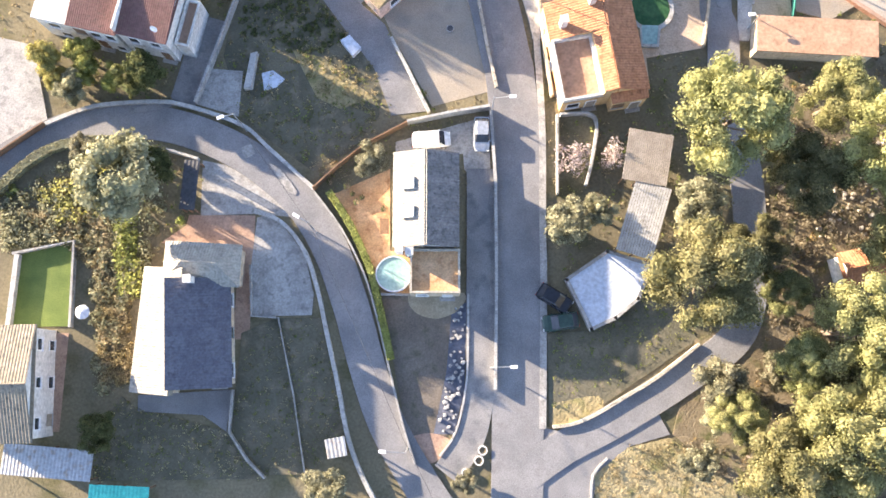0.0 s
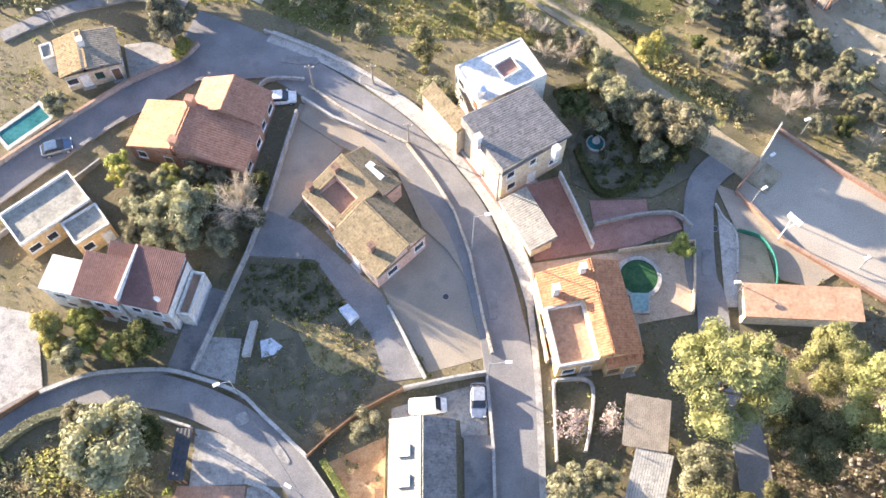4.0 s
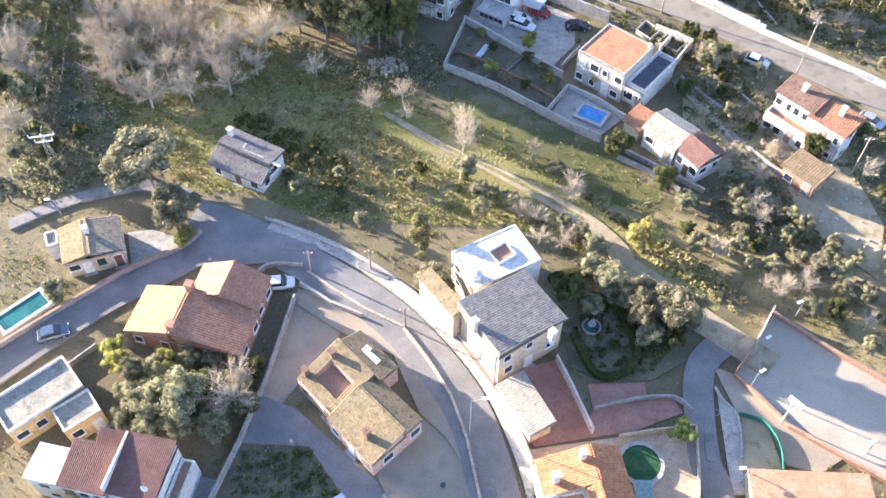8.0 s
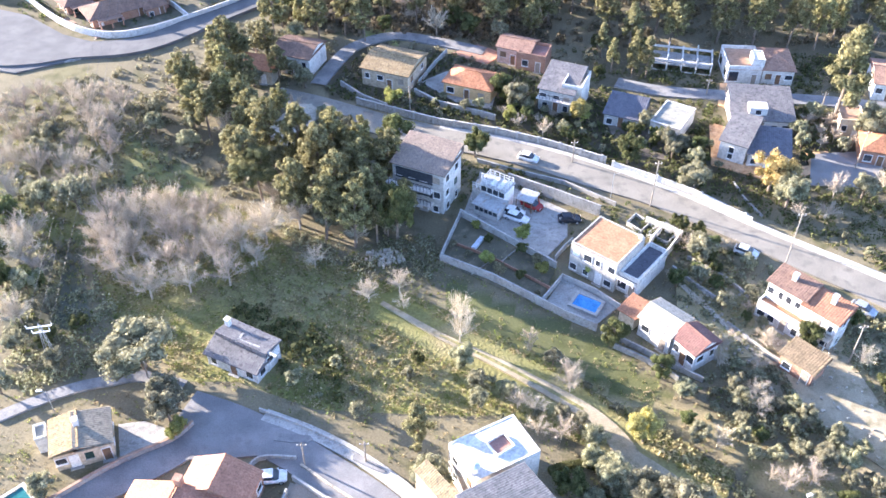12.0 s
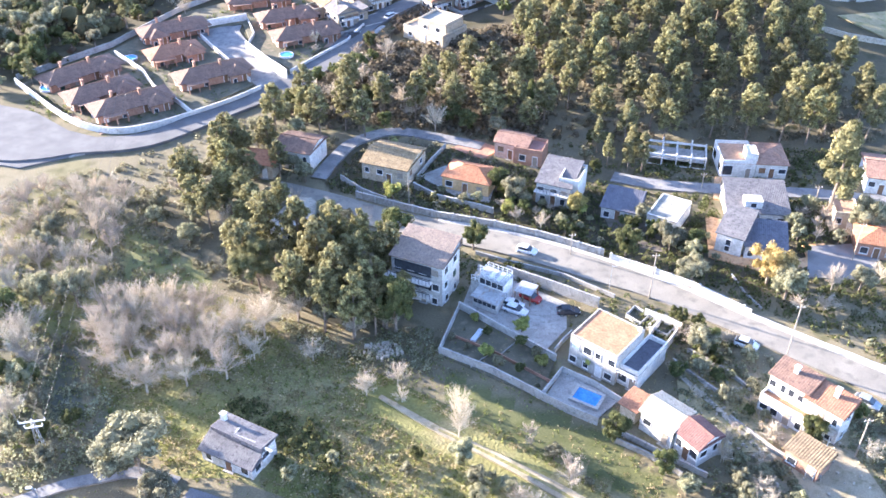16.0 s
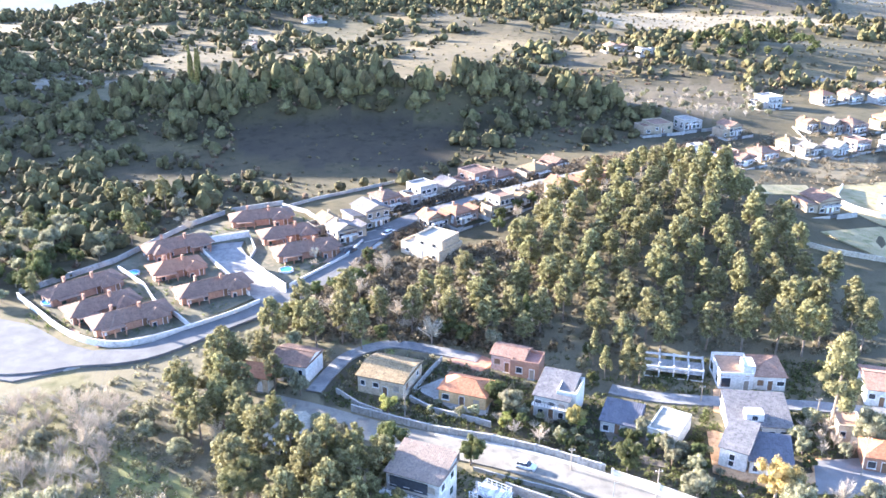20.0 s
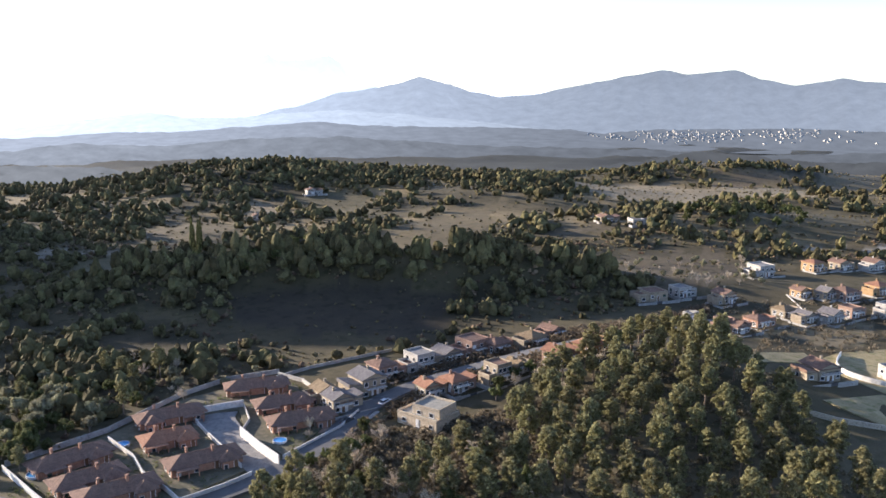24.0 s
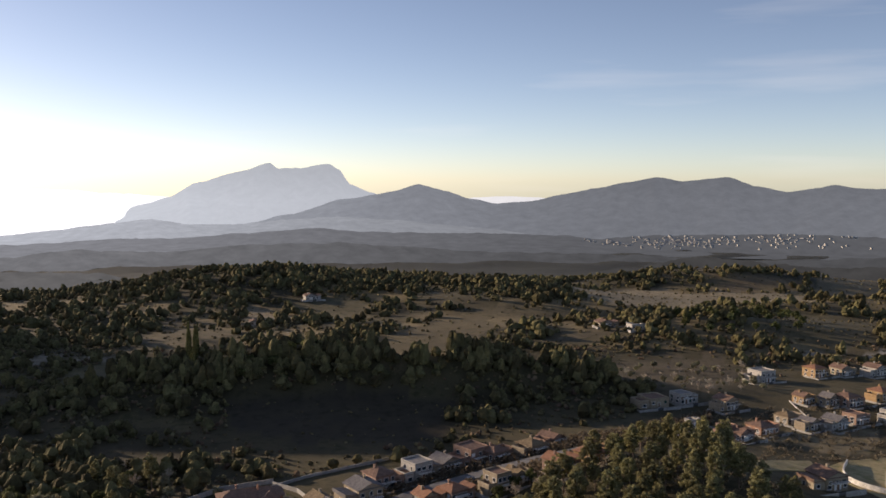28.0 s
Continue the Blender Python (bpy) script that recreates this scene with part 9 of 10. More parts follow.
thicket('bank_bushes', [(-42.0, 19.8), (-34.1, 22.6), (-34.2, 17.3), (-40.9, 15.7)], 90, (0.4, 0.9), 'leaf_yellow', 'dry yellowish bushes on the bank', 144, cards=40, card=0.2)
thicket('gully_brush', [(-23.5, 112.0), (-10.5, 104.7), (1.9, 108.4), (5.0, 97.8), (-3.4, 96.9), (-15.5, 101.0)], 240, (0.3, 0.9), 'leaf_olive', 'tangled brush below the pines', 150, cards=30, card=0.24)
thicket('valley_grass', [(-80.0, 150.0), (-66.0, 160.0), (-52.0, 152.0), (-38.0, 122.0), (-52.0, 100.0), (-70.0, 112.0)], 1100, (0.15, 0.5), 'grass_green', 'pale green winter grass on the valley floor', 154, cards=9)
thicket('valley_straw', [(-80.0, 150.0), (-66.0, 160.0), (-52.0, 152.0), (-38.0, 122.0), (-52.0, 100.0), (-70.0, 112.0)], 900, (0.2, 0.6), 'leaf_scrub', 'brown winter weeds on the valley floor', 155, cards=9)
thicket('gully_grass', [(-23.5, 112.0), (-10.5, 104.7), (1.9, 108.4), (4.8, 93.0), (-3.4, 94.5), (-15.4, 99.7)], 420, (0.15, 0.4), 'grass_green', 'green weeds below the pines', 151, cards=9)
thicket('edge_brush', [(-63.4, 102.7), (-50.9, 103.5), (-41.8, 90.1), (-40.3, 77.8), (-53.8, 74.6)], 260, (0.3, 1.0), 'leaf_olive', 'grey-green brush at the wood edge', 152, cards=30, card=0.24)
thicket('edge_grass', [(-70.3, 122.6), (-53.2, 111.6), (-38.6, 90.0), (-39.8, 75.9), (-53.8, 74.6)], 500, (0.15, 0.45), 'grass_green', 'green weeds at the wood edge', 153, cards=9)

def clipped_hedge(pts, width, height, leaf, label, seed, closed=False):
    """A clipped hedge: a solid mass along a line, its faces broken by leaves."""
    line = smooth_line(pts, 4)
    rng = np.random.default_rng(seed)
    cs, ns = [], []
    for p, q in zip(line, line[1:]):
        n = int((q - p).length * 130)
        side = Vector((-(q - p).y, (q - p).x)).normalized()
        for k in range(n):
            c = p.lerp(q, rng.uniform(0, 1))
            u, face = rng.uniform(-0.5, 0.5), rng.integers(0, 3)
            off, z, nn = (u * width, height, (0, 0, 1)) if face == 0 else ((0.5 if face == 1 else -0.5) * width, rng.uniform(0.05, 1) * height, (side.x * (1 if face == 1 else -1), side.y * (1 if face == 1 else -1), 0.2))
            x, y = c.x + side.x * off, c.y + side.y * off
            cs.append((x, y, ground_z(x, y) + z + rng.uniform(-0.06, 0.08)))
            ns.append(nn)
    ob = bar(line, width * 0.92, height * 0.95, leaf, "hedge")
    tagged(ob, label, "hedge", "hedges")
    v, f = quads(np.array(cs), np.array(ns, float), 0.11, rng)
    me = bpy.data.meshes.new("leaves")
    me.from_pydata(v.tolist(), [], f.tolist())
    part_data("leaves", me, leaf, ob)


clipped_hedge([(15.2, 63.0), (17.6, 63.8), (20.7, 63.6), (22.7, 60.0), (24.3, 54.1), (24.2, 51.4), (21.9, 49.3), (19.3, 49.5), (17.8, 53.0), (17.3, 55.1)], 0.8, 0.9, 'leaf_dark', 'clipped dark hedge round the garden lawn', 301)
clipped_hedge([(-11.8, 19.1), (-9.6, 15.6), (-7.6, 11.0), (-6.6, 7.0), (-5.5, 1.6)], 0.7, 0.9, 'leaf_lime', 'clipped yellow-green hedge along the lane', 302)
clipped_hedge([(-47.2, 18.8), (-44.4, 21.8), (-41.0, 24.2), (-36.8, 25.0), (-32.8, 25.0)], 0.9, 1.0, 'leaf_olive', 'clipped grey-green hedge along the lane', 303)

# ---- far country ----
ESTATE_LAND = [(-92.3, 160.1), (-110.3, 201.3), (-95.6, 203.9), (-77.1, 224.1), (-66.8, 252.9), (-40.1, 274.6), (-12.0, 284.4), (38.8, 308.2), (92.5, 348.2), (98.0, 376.0), (128.0, 384.0), (162.3, 358.4), (170.7, 384.8), (214.3, 394.4), (142.6, 208.2), (106.0, 218.2), (115.3, 254.7), (110.7, 303.8), (30.8, 263.5), (11.1, 216.7), (-3.7, 218.1), (-12.7, 218.7), (-30.2, 192.1), (-51.4, 169.3)]

FIELDS = [ESTATE_LAND] + [q for q, c in OPEN_LAND if min(p[1] for p in q) > 290]


def wooded(x, y):
    """How thick the trees stand on the far land."""
    v = 0.1 + 0.75 * noise.noise(Vector((x / 75, y / 55, 3.0))) + 0.6 * noise.noise(Vector((x / 24, y / 20, 7.0)))
    for wx, wy, sx, sy, k in WOODS:
        v += k * math.exp(-((x - wx) / sx) ** 2 - ((y - wy) / sy) ** 2)
    return v


WOODS = [(0, 394, 110, 14, 1.3), (-120, 380, 50, 24, 0.7), (-85, 880, 150, 90, 0.9), (125, 800, 60, 80, 1.0), (230, 575, 90, 36, 0.9), (-260, 560, 120, 60, 0.5), (-105, 268, 26, 40, 1.0), (80, 420, 50, 34, 0.6), (110, 440, 40, 60, 0.5), (-30, 335, 70, 34, -0.35), (60, 640, 60, 90, -0.5), (300, 830, 160, 90, -0.4), (120, 460, 70, 40, -0.5), (-200, 1300, 500, 200, 0.4), (420, 1250, 500, 250, 0.3)]


def woodland(name, poly, n, size, lobes, mat, label, seed, low=0.0, tall=1.25, clear=None):
    """Far trees as one piece: every crown a few ragged, many-sided lobes."""
    rng = np.random.default_rng(seed)
    xs, ys = [q[0] for q in poly], [q[1] for q in poly]
    spots, tries = [], 0
    while len(spots) < n and tries < n * 25:
        tries += 1
        x, y = rng.uniform(min(xs), max(xs)), rng.uniform(min(ys), max(ys))
        if not inside(x, y, poly) or taken(x, y) or any(inside(x, y, q) for q in (FIELDS if clear is None else clear)) or wooded(x, y) < rng.uniform(low - 0.75, low + 0.75):
            continue
        r = size[0] + (size[1] - size[0]) * rng.uniform(0, 1) ** 1.6
        g = ground_z(x, y)
        for k in range(lobes):
            a, o = rng.uniform(0, math.tau), (0 if lobes == 1 else r * rng.uniform(0.25, 0.8))
            spots.append((x + o * math.cos(a), y + o * math.sin(a), g - 0.2 + (r * rng.uniform(0.0, 0.7) if k else 0.0), r * (0.7 if k else 0.85), r * tall * rng.uniform(0.75, 1.3)))
    m = 7
    ang = np.arange(m) * math.tau / m
    ring = np.stack([np.cos(ang), np.sin(ang)], 1)
    base = np.concatenate([np.c_[ring * 0.7, np.full(m, 0.05)], np.c_[ring, np.full(m, 0.5)], np.c_[ring * 0.6, np.full(m, 0.92)], [[0, 0, 1.08]]])
    quad = [(k, (k + 1) % m, m + (k + 1) % m, m + k) for k in range(m)] + [(m + k, m + (k + 1) % m, 2 * m + (k + 1) % m, 2 * m + k) for k in range(m)]
    cap = [(2 * m + k, 2 * m + (k + 1) % m, 3 * m) for k in range(m)]
    sp = np.array(spots)
    c, nv = len(sp), len(base)
    v = np.repeat(base[None], c, 0)
    v[:, :, :2] *= rng.uniform(0.62, 1.3, (c, nv, 1))
    v[:, :, 2] += rng.uniform(-0.16, 0.16, (c, nv))
    v *= np.stack([sp[:, 3], sp[:, 3], sp[:, 4]], 1)[:, None]
    v += sp[:, None, :3]
    off = (np.arange(c) * nv)[:, None, None]
    faces = (np.array(quad)[None] + off).reshape(-1, 4).tolist() + (np.array(cap)[None] + off).reshape(-1, 3).tolist()
    tagged(new(name, mesh_of(name, v.reshape(-1, 3).tolist(), faces, [mat])), label, "woods", kind="stuff")


NEAR_SLOPE = [(-330, 250), (-120, 205), (-98, 206), (-76, 234), (-40, 276), (10, 300), (90, 345), (110, 385), (240, 460), (330, 470), (330, 540), (-330, 540)]
woodland("slope_trees", NEAR_SLOPE, 7600, (0.8, 3.6), 4, "canopy_green", "dark rounded trees on the far slopes", 51, 0.55)
woodland("slope_scrub", NEAR_SLOPE, 7000, (0.5, 1.5), 2, "canopy_olive", "olive-brown scrub on the far slopes", 52, 0.2, 1.0)
woodland("slope_brush", NEAR_SLOPE, 3000, (0.5, 1.6), 2, "canopy_dry", "dry russet brush on the far slopes", 56, 0.2, 1.0)
woodland("crest_trees", [(-135, 372), (-90, 380), (0, 388), (70, 386), (100, 380), (100, 400), (0, 406), (-90, 402), (-135, 392)], 700, (2.0, 4.0), 5, "canopy_green", "tall dark trees along the escarpment", 59, -0.6, 1.9)
woodland("field_scrub", NEAR_SLOPE, 5000, (0.25, 0.9), 2, "canopy_olive", "low scrub and tussocks on the open slopes", 61, -0.3, 0.9, [ESTATE_LAND])
HILLS = [(-420, 520), (420, 520), (620, 1050), (-560, 1050)]
woodland("hill_woods", HILLS, 15000, (1.4, 4.6), 3, "canopy_green", "dark woods on the low hills", 53, 0.4, 1.2)
woodland("hill_scrub", HILLS, 9000, (0.8, 2.4), 2, "canopy_olive", "olive-brown scrub on the low hills", 54, 0.2, 1.0)
woodland("field_bushes", HILLS, 5000, (0.5, 1.5), 1, "canopy_olive", "hedges and bushes in the far fields", 62, -0.4, 1.0, [])
woodland("valley_woods", [(-560, 1040), (640, 1040), (900, 1500), (-700, 1500)], 6000, (2.5, 5.5), 1, "canopy_green", "far dark woodland in the valley", 55, 0.3, 0.8)

patch('road_patch', [(-21.0, 24.0), (-20.0, 24.4), (-19.6, 23.4), (-20.6, 22.9)], 'concrete', 'worn repair patch in the asphalt', smooth=2)
patch('road_patch', [(-18.1, 22.3), (-16.9, 21.6), (-15.1, 19.2), (-16.0, 19.2)], 'concrete', 'worn repair patch in the asphalt', smooth=2)
patch('road_patch', [(5.7, 37.1), (6.7, 37.2), (6.9, 34.3), (5.9, 34.2)], 'asphalt_old', 'worn repair patch in the asphalt', smooth=2)
patch('road_patch', [(-33.0, 28.5), (-28.8, 29.2), (-28.6, 28.7), (-32.8, 27.9)], 'asphalt_old', 'worn repair patch in the asphalt', smooth=2)
patch('road_patch', [(-18.4, 69.9), (-14.1, 69.4), (-14.3, 68.3), (-18.5, 68.8)], 'asphalt_old', 'worn repair patch in the asphalt', smooth=2)
patch('road_patch', [(-8.2, 66.5), (-4.6, 64.5), (-5.0, 63.6), (-8.6, 65.6)], 'asphalt_old', 'worn repair patch in the asphalt', smooth=2)
patch('road_patch', [(30.3, 41.6), (31.3, 41.6), (31.0, 38.8), (29.9, 38.7)], 'asphalt_old', 'worn repair patch in the asphalt', smooth=2)

# ---- walls and fences ----
fence_wall('road_wall', [(5.3, 27.4), (5.6, 19.4), (5.4, 9.3), (5.0, -1.6)], 0.90, 0.22, 'concrete', 'grey concrete wall between road and drive', cap='concrete_pale')
fence_wall('lot_wall', [(6.0, 30.1), (5.2, 34.2), (4.0, 42.0), (2.4, 47.4), (-0.1, 52.1), (-2.9, 56.4)], 0.60, 0.30, 'stone', 'low rough stone wall with dry weeds')
fence_wall('verge_wall', [(-2.9, 56.6), (-7.6, 59.4), (-11.1, 62.0), (-14.9, 65.1)], 0.50, 0.30, 'stone', 'low rough stone wall along the verge')
fence_wall('drive_wall', [(-1.2, 27.5), (-3.2, 31.8), (-5.1, 35.8)], 0.70, 0.30, 'concrete_pale', 'pale concrete wall at the lot edge')
fence_wall('plot_wall', [(-16.2, 61.2), (-18.7, 50.0), (-21.0, 42.2), (-23.4, 35.5), (-25.8, 28.9)], 1.20, 0.25, 'concrete', 'pale concrete boundary wall')
fence_wall('yard_wall', [(-15.7, 63.2), (-11.7, 60.2), (-7.9, 58.3)], 0.90, 0.30, 'concrete_pale', 'pale stone yard wall')
fence_wall('parking_wall', [(-3.5, 26.3), (1.2, 27.2), (5.2, 27.8)], 1.50, 0.25, 'concrete_pale', 'pale wall behind the parking bay')
fence_wall('brown_fence', [(-13.4, 19.4), (-10.8, 21.8), (-7.8, 24.1), (-3.5, 26.3)], 1.30, 0.15, 'wood_brown', 'brown slatted boundary fence')
fence_wall('bend_wall_upper', [(-41.6, 26.9), (-38.4, 28.2), (-35.4, 28.9), (-29.7, 29.1), (-26.4, 28.5), (-20.9, 26.4), (-18.2, 24.0), (-13.3, 19.4)], 0.70, 0.30, 'concrete', 'concrete kerb wall round the outside of the bend', cap='concrete_pale', smooth=4)
fence_wall('rail_panel', [(-48.2, 22.3), (-45.1, 24.5), (-41.6, 26.9)], 1.40, 0.12, 'wood_brown', 'brown panel fence')
fence_wall('bend_wall_inner', [(-28.7, 23.9), (-25.4, 22.8)], 1.00, 0.25, 'concrete_pale', 'pale wall')
fence_wall('bend_wall_lower', [(-19.5, 17.2), (-16.7, 16.0), (-14.3, 12.9), (-13.0, 9.1), (-12.0, 4.4), (-10.9, -0.8), (-9.8, -6.4), (-8.0, -10.9), (-5.8, -14.7)], 0.75, 0.40, 'concrete_pale', 'pale concrete wall along the lane', smooth=4)
fence_wall('hedge_wall', [(-13.3, 19.1), (-10.5, 15.2), (-8.2, 10.5), (-6.9, 6.1), (-5.6, 0.3), (-4.4, -4.8), (-3.2, -8.8)], 0.80, 0.20, 'concrete', 'thin wall along the garden', smooth=4)
fence_wall('bed_wall', [(2.5, 8.2), (2.3, 1.3), (1.9, -2.1), (0.9, -5.8), (-0.7, -8.1)], 0.40, 0.20, 'concrete_pale', 'low white wall round the slate bed', smooth=4)
fence_wall('terrace_wall', [(-6.8, 8.3), (-3.2, 8.2)], 0.50, 0.20, 'concrete_pale', 'low terrace wall')
fence_wall('villa_road_wall', [(10.8, 39.4), (11.2, 34.0), (11.8, 28.9)], 1.20, 0.25, 'plaster_cream', 'cream garden wall beside the footway')
fence_wall('side_road_wall', [(12.3, 26.9), (12.0, 18.4)], 1.00, 0.20, 'concrete', 'grey wall beside the footway')
fence_wall('garden_curve', [(12.6, 26.9), (15.6, 26.9), (16.4, 25.6), (15.7, 21.7), (15.0, 19.3)], 0.90, 0.25, 'concrete_pale', 'curved pale garden wall', smooth=4)
fence_wall('lane_wall', [(10.7, -5.4), (12.6, -5.2), (15.0, -4.3), (18.4, -2.4), (21.4, -0.7), (25.9, 2.6)], 0.60, 0.30, 'stone', 'low rough stone wall along the lane', smooth=3)
fence_wall('lane_corner', [(14.3, -12.5), (14.6, -10.2), (16.1, -8.6)], 0.30, 0.20, 'concrete_pale', 'low kerb at the lane corner', smooth=3)
fence_wall('road_parapet', [(11.6, 36.0), (10.2, 41.8), (7.7, 48.6), (3.5, 55.3), (-2.0, 61.8), (-7.7, 66.3), (-14.2, 70.4), (-20.9, 73.7)], 0.70, 0.25, 'concrete_pale', 'sunlit white parapet along the footway', smooth=3)
fence_wall('valley_wall', [(-54.3, 51.5), (-51.1, 54.7), (-45.3, 59.6), (-37.0, 66.1), (-31.3, 69.1), (-29.0, 71.7)], 1.00, 0.25, 'concrete', 'roadside wall with terracotta coping', cap='terracotta_paving', smooth=3)
fence_wall('valley_wall_lower', [(-51.2, 43.4), (-49.1, 45.5), (-42.0, 52.3), (-39.1, 55.1)], 0.90, 0.20, 'concrete', 'low wall above the modern house')
fence_wall('gable_wall', [(-28.5, 58.8), (-22.3, 63.0), (-20.1, 66.1), (-15.5, 66.0)], 0.80, 0.25, 'concrete_pale', 'pale curved wall round the brick house', smooth=4)
fence_wall('court_wall_red', [(14.9, 51.6), (16.2, 47.8), (17.9, 42.2)], 1.60, 0.22, 'plaster_white', 'white courtyard wall')
fence_wall('court_wall_red', [(18.4, 45.1), (23.5, 46.2), (27.7, 46.3), (29.5, 44.5)], 0.90, 0.22, 'concrete', 'grey wall above the red court', smooth=3)
fence_wall('pool_terrace_wall', [(20.8, 41.7), (25.3, 42.3), (29.5, 42.7), (28.9, 38.2), (28.1, 34.1)], 0.90, 0.20, 'plaster_cream', 'low cream wall round the pool terrace')
fence_wall('court_wall', [(41.7, 57.3), (46.9, 52.3), (52.9, 47.2), (60.0, 41.9)], 0.70, 0.30, 'brick', 'low brick wall along the court', cap='terracotta_paving')
fence_wall('court_wall', [(35.3, 49.1), (39.8, 42.4), (44.9, 38.5), (49.6, 35.0), (55.4, 31.3)], 0.70, 0.30, 'brick', 'low brick wall along the court', cap='terracotta_paving')
fence_wall('goal_wall', [(41.6, 57.2), (38.8, 53.1)], 2.20, 0.12, 'plaster_white', 'white backstop wall at the end of the court')
fence_wall('goal_wall', [(38.1, 52.3), (35.3, 49.1)], 2.20, 0.12, 'brick', 'brick backstop wall at the end of the court')
fence_wall('green_screen', [(34.6, 44.0), (37.0, 43.1), (38.1, 40.7), (38.0, 38.0), (37.0, 35.0)], 0.90, 0.08, 'screen_green', 'curved green screen round the play area', smooth=4)
fence_wall('lane_kerb', [(32.7, 47.5), (33.3, 45.8), (34.5, 43.6), (33.8, 38.8)], 0.50, 0.20, 'concrete_pale', 'pale kerb wall beside the lane', smooth=3)
fence_wall('turf_wall', [(-44.4, 13.2), (-38.1, 14.4), (-38.2, 5.5)], 0.80, 0.25, 'concrete', 'grey wall round the turf lawn')
fence_wall('turf_wall', [(-43.9, 13.1), (-44.5, 5.7)], 0.80, 0.50, 'concrete_pale', 'pale wall round the turf lawn')
fence_wall('plot_divider', [(-17.0, 6.1), (-15.4, -1.8), (-14.2, -9.8)], 0.50, 0.12, 'blockwork', 'low dividing wall')
fence_wall('plot_divider', [(-21.5, -1.1), (-21.8, -5.3), (-19.9, -8.2), (-18.2, -9.9)], 0.80, 0.20, 'blockwork', 'grey block garden wall')
fence_wall('slab_wall', [(-19.9, 11.6), (-19.7, 6.3), (-17.2, 6.1)], 0.60, 0.20, 'concrete', 'low concrete wall')
fence_wall('plots_wall', [(3.3, 101.8), (10.8, 97.2), (17.5, 91.7), (20.7, 89.1), (24.8, 86.3)], 1.60, 0.25, 'concrete', 'pale concrete wall of the kitchen gardens')
fence_wall('plots_wall', [(3.3, 101.8), (5.0, 106.8), (6.9, 112.3)], 1.30, 0.20, 'concrete_pale', 'pale garden wall')
fence_wall('plots_wall', [(6.9, 112.6), (14.1, 105.8), (20.8, 99.4)], 1.50, 0.30, 'concrete_pale', 'pale garden wall')
fence_wall('plots_divider', [(5.6, 105.5), (11.1, 102.0), (19.4, 94.8)], 0.70, 0.15, 'brick', 'low brick divider between garden plots')
fence_wall('plots_divider', [(7.9, 98.4), (11.3, 101.6)], 0.40, 0.12, 'concrete', 'low kerb between garden plots')
fence_wall('plots_divider', [(12.6, 101.0), (15.0, 103.6)], 0.40, 0.12, 'concrete', 'low kerb between garden plots')
for pts in ([(36.1, 106.5), (39.4, 109.3), (41.6, 107.0), (38.8, 104.3), (36.1, 106.5)], [(33.5, 109.4), (35.3, 111.5), (37.2, 109.3), (35.3, 107.2), (33.5, 109.4)]):
    fence_wall('yard_wall', pts, 0.8, 0.2, 'concrete_pale', 'pale wall round a small yard')
fence_wall('yard_wall', [(20.9, 101.4), (22.6, 103.8), (24.2, 105.6)], 1.0, 0.2, 'concrete_pale', 'pale wall of the car court')
fence_wall('terrace_wall', [(38.4, 98.8), (41.0, 94.8), (44.0, 90.8)], 0.8, 0.3, 'blockwork', 'rough stone terrace wall on the slope')
fence_wall('terrace_wall', [(41.2, 101.0), (45.6, 96.4), (48.4, 91.6)], 0.8, 0.3, 'blockwork', 'rough stone terrace wall on the slope')
fence_wall('terrace_wall', [(43.4, 86.8), (47.6, 80.6), (52.0, 75.6)], 0.9, 0.3, 'blockwork', 'rough stone terrace wall on the slope')
fence_wall('track_wall', [(25.4, 86.0), (30.2, 82.4), (34.0, 79.2), (37.4, 76.6)], 1.0, 0.25, 'concrete', 'weathered wall along the foot of the gardens')
fence_wall('pool_yard_wall', [(17.5, 91.7), (21.4, 97.1), (25.6, 94.0), (28.9, 90.3)], 1.20, 0.20, 'concrete_pale', 'pale wall round the pool yard')
fence_wall('street_wall', [(-11.0, 147.0), (-4.0, 143.4), (4.2, 139.4), (14.7, 135.9), (23.2, 132.0), (33.0, 126.2)], 1.40, 0.25, 'blockwork', 'grey block retaining wall along the street', cap='concrete_pale', posts=4.0)
fence_wall('street_wall_white', [(34.0, 125.0), (39.6, 121.4), (46.2, 116.7), (53.6, 109.1)], 1.30, 0.25, 'plaster_white', 'white wall along the street', posts=8.0)
fence_wall('street_wall_low', [(53.4, 108.7), (59.9, 103.3), (69.9, 95.3)], 0.90, 0.25, 'plaster_white', 'low white wall along the street')
fence_wall('ramp_wall', [(15.4, 121.1), (22.6, 116.6), (29.5, 111.9)], 2.20, 0.30, 'concrete', 'concrete retaining wall of the car court')
fence_wall('ramp_wall', [(10.6, 127.5), (15.8, 124.7), (25.0, 120.5), (32.6, 114.4)], 0.80, 0.25, 'concrete', 'concrete wall below the street')
fence_wall('yard_white', [(36.5, 109.6), (41.4, 105.9), (33.4, 95.3)], 1.60, 0.25, 'plaster_white', 'white yard wall')
fence_wall('yard_white', [(38.5, 107.3), (36.1, 104.4)], 1.60, 0.25, 'plaster_white', 'white yard wall')
fence_wall('track_wall', [(26.6, 83.2), (30.4, 80.5), (34.2, 76.9)], 0.90, 0.25, 'concrete', 'pale wall along the track')
fence_wall('slope_path', [(38.9, 95.3), (42.0, 89.3), (45.5, 81.6)], 0.30, 0.80, 'stone', 'stony ramp on the slope')
fence_wall('slope_path', [(53.8, 119.9), (54.4, 115.2), (55.9, 110.7)], 0.40, 0.25, 'concrete', 'pale sloping garden wall')
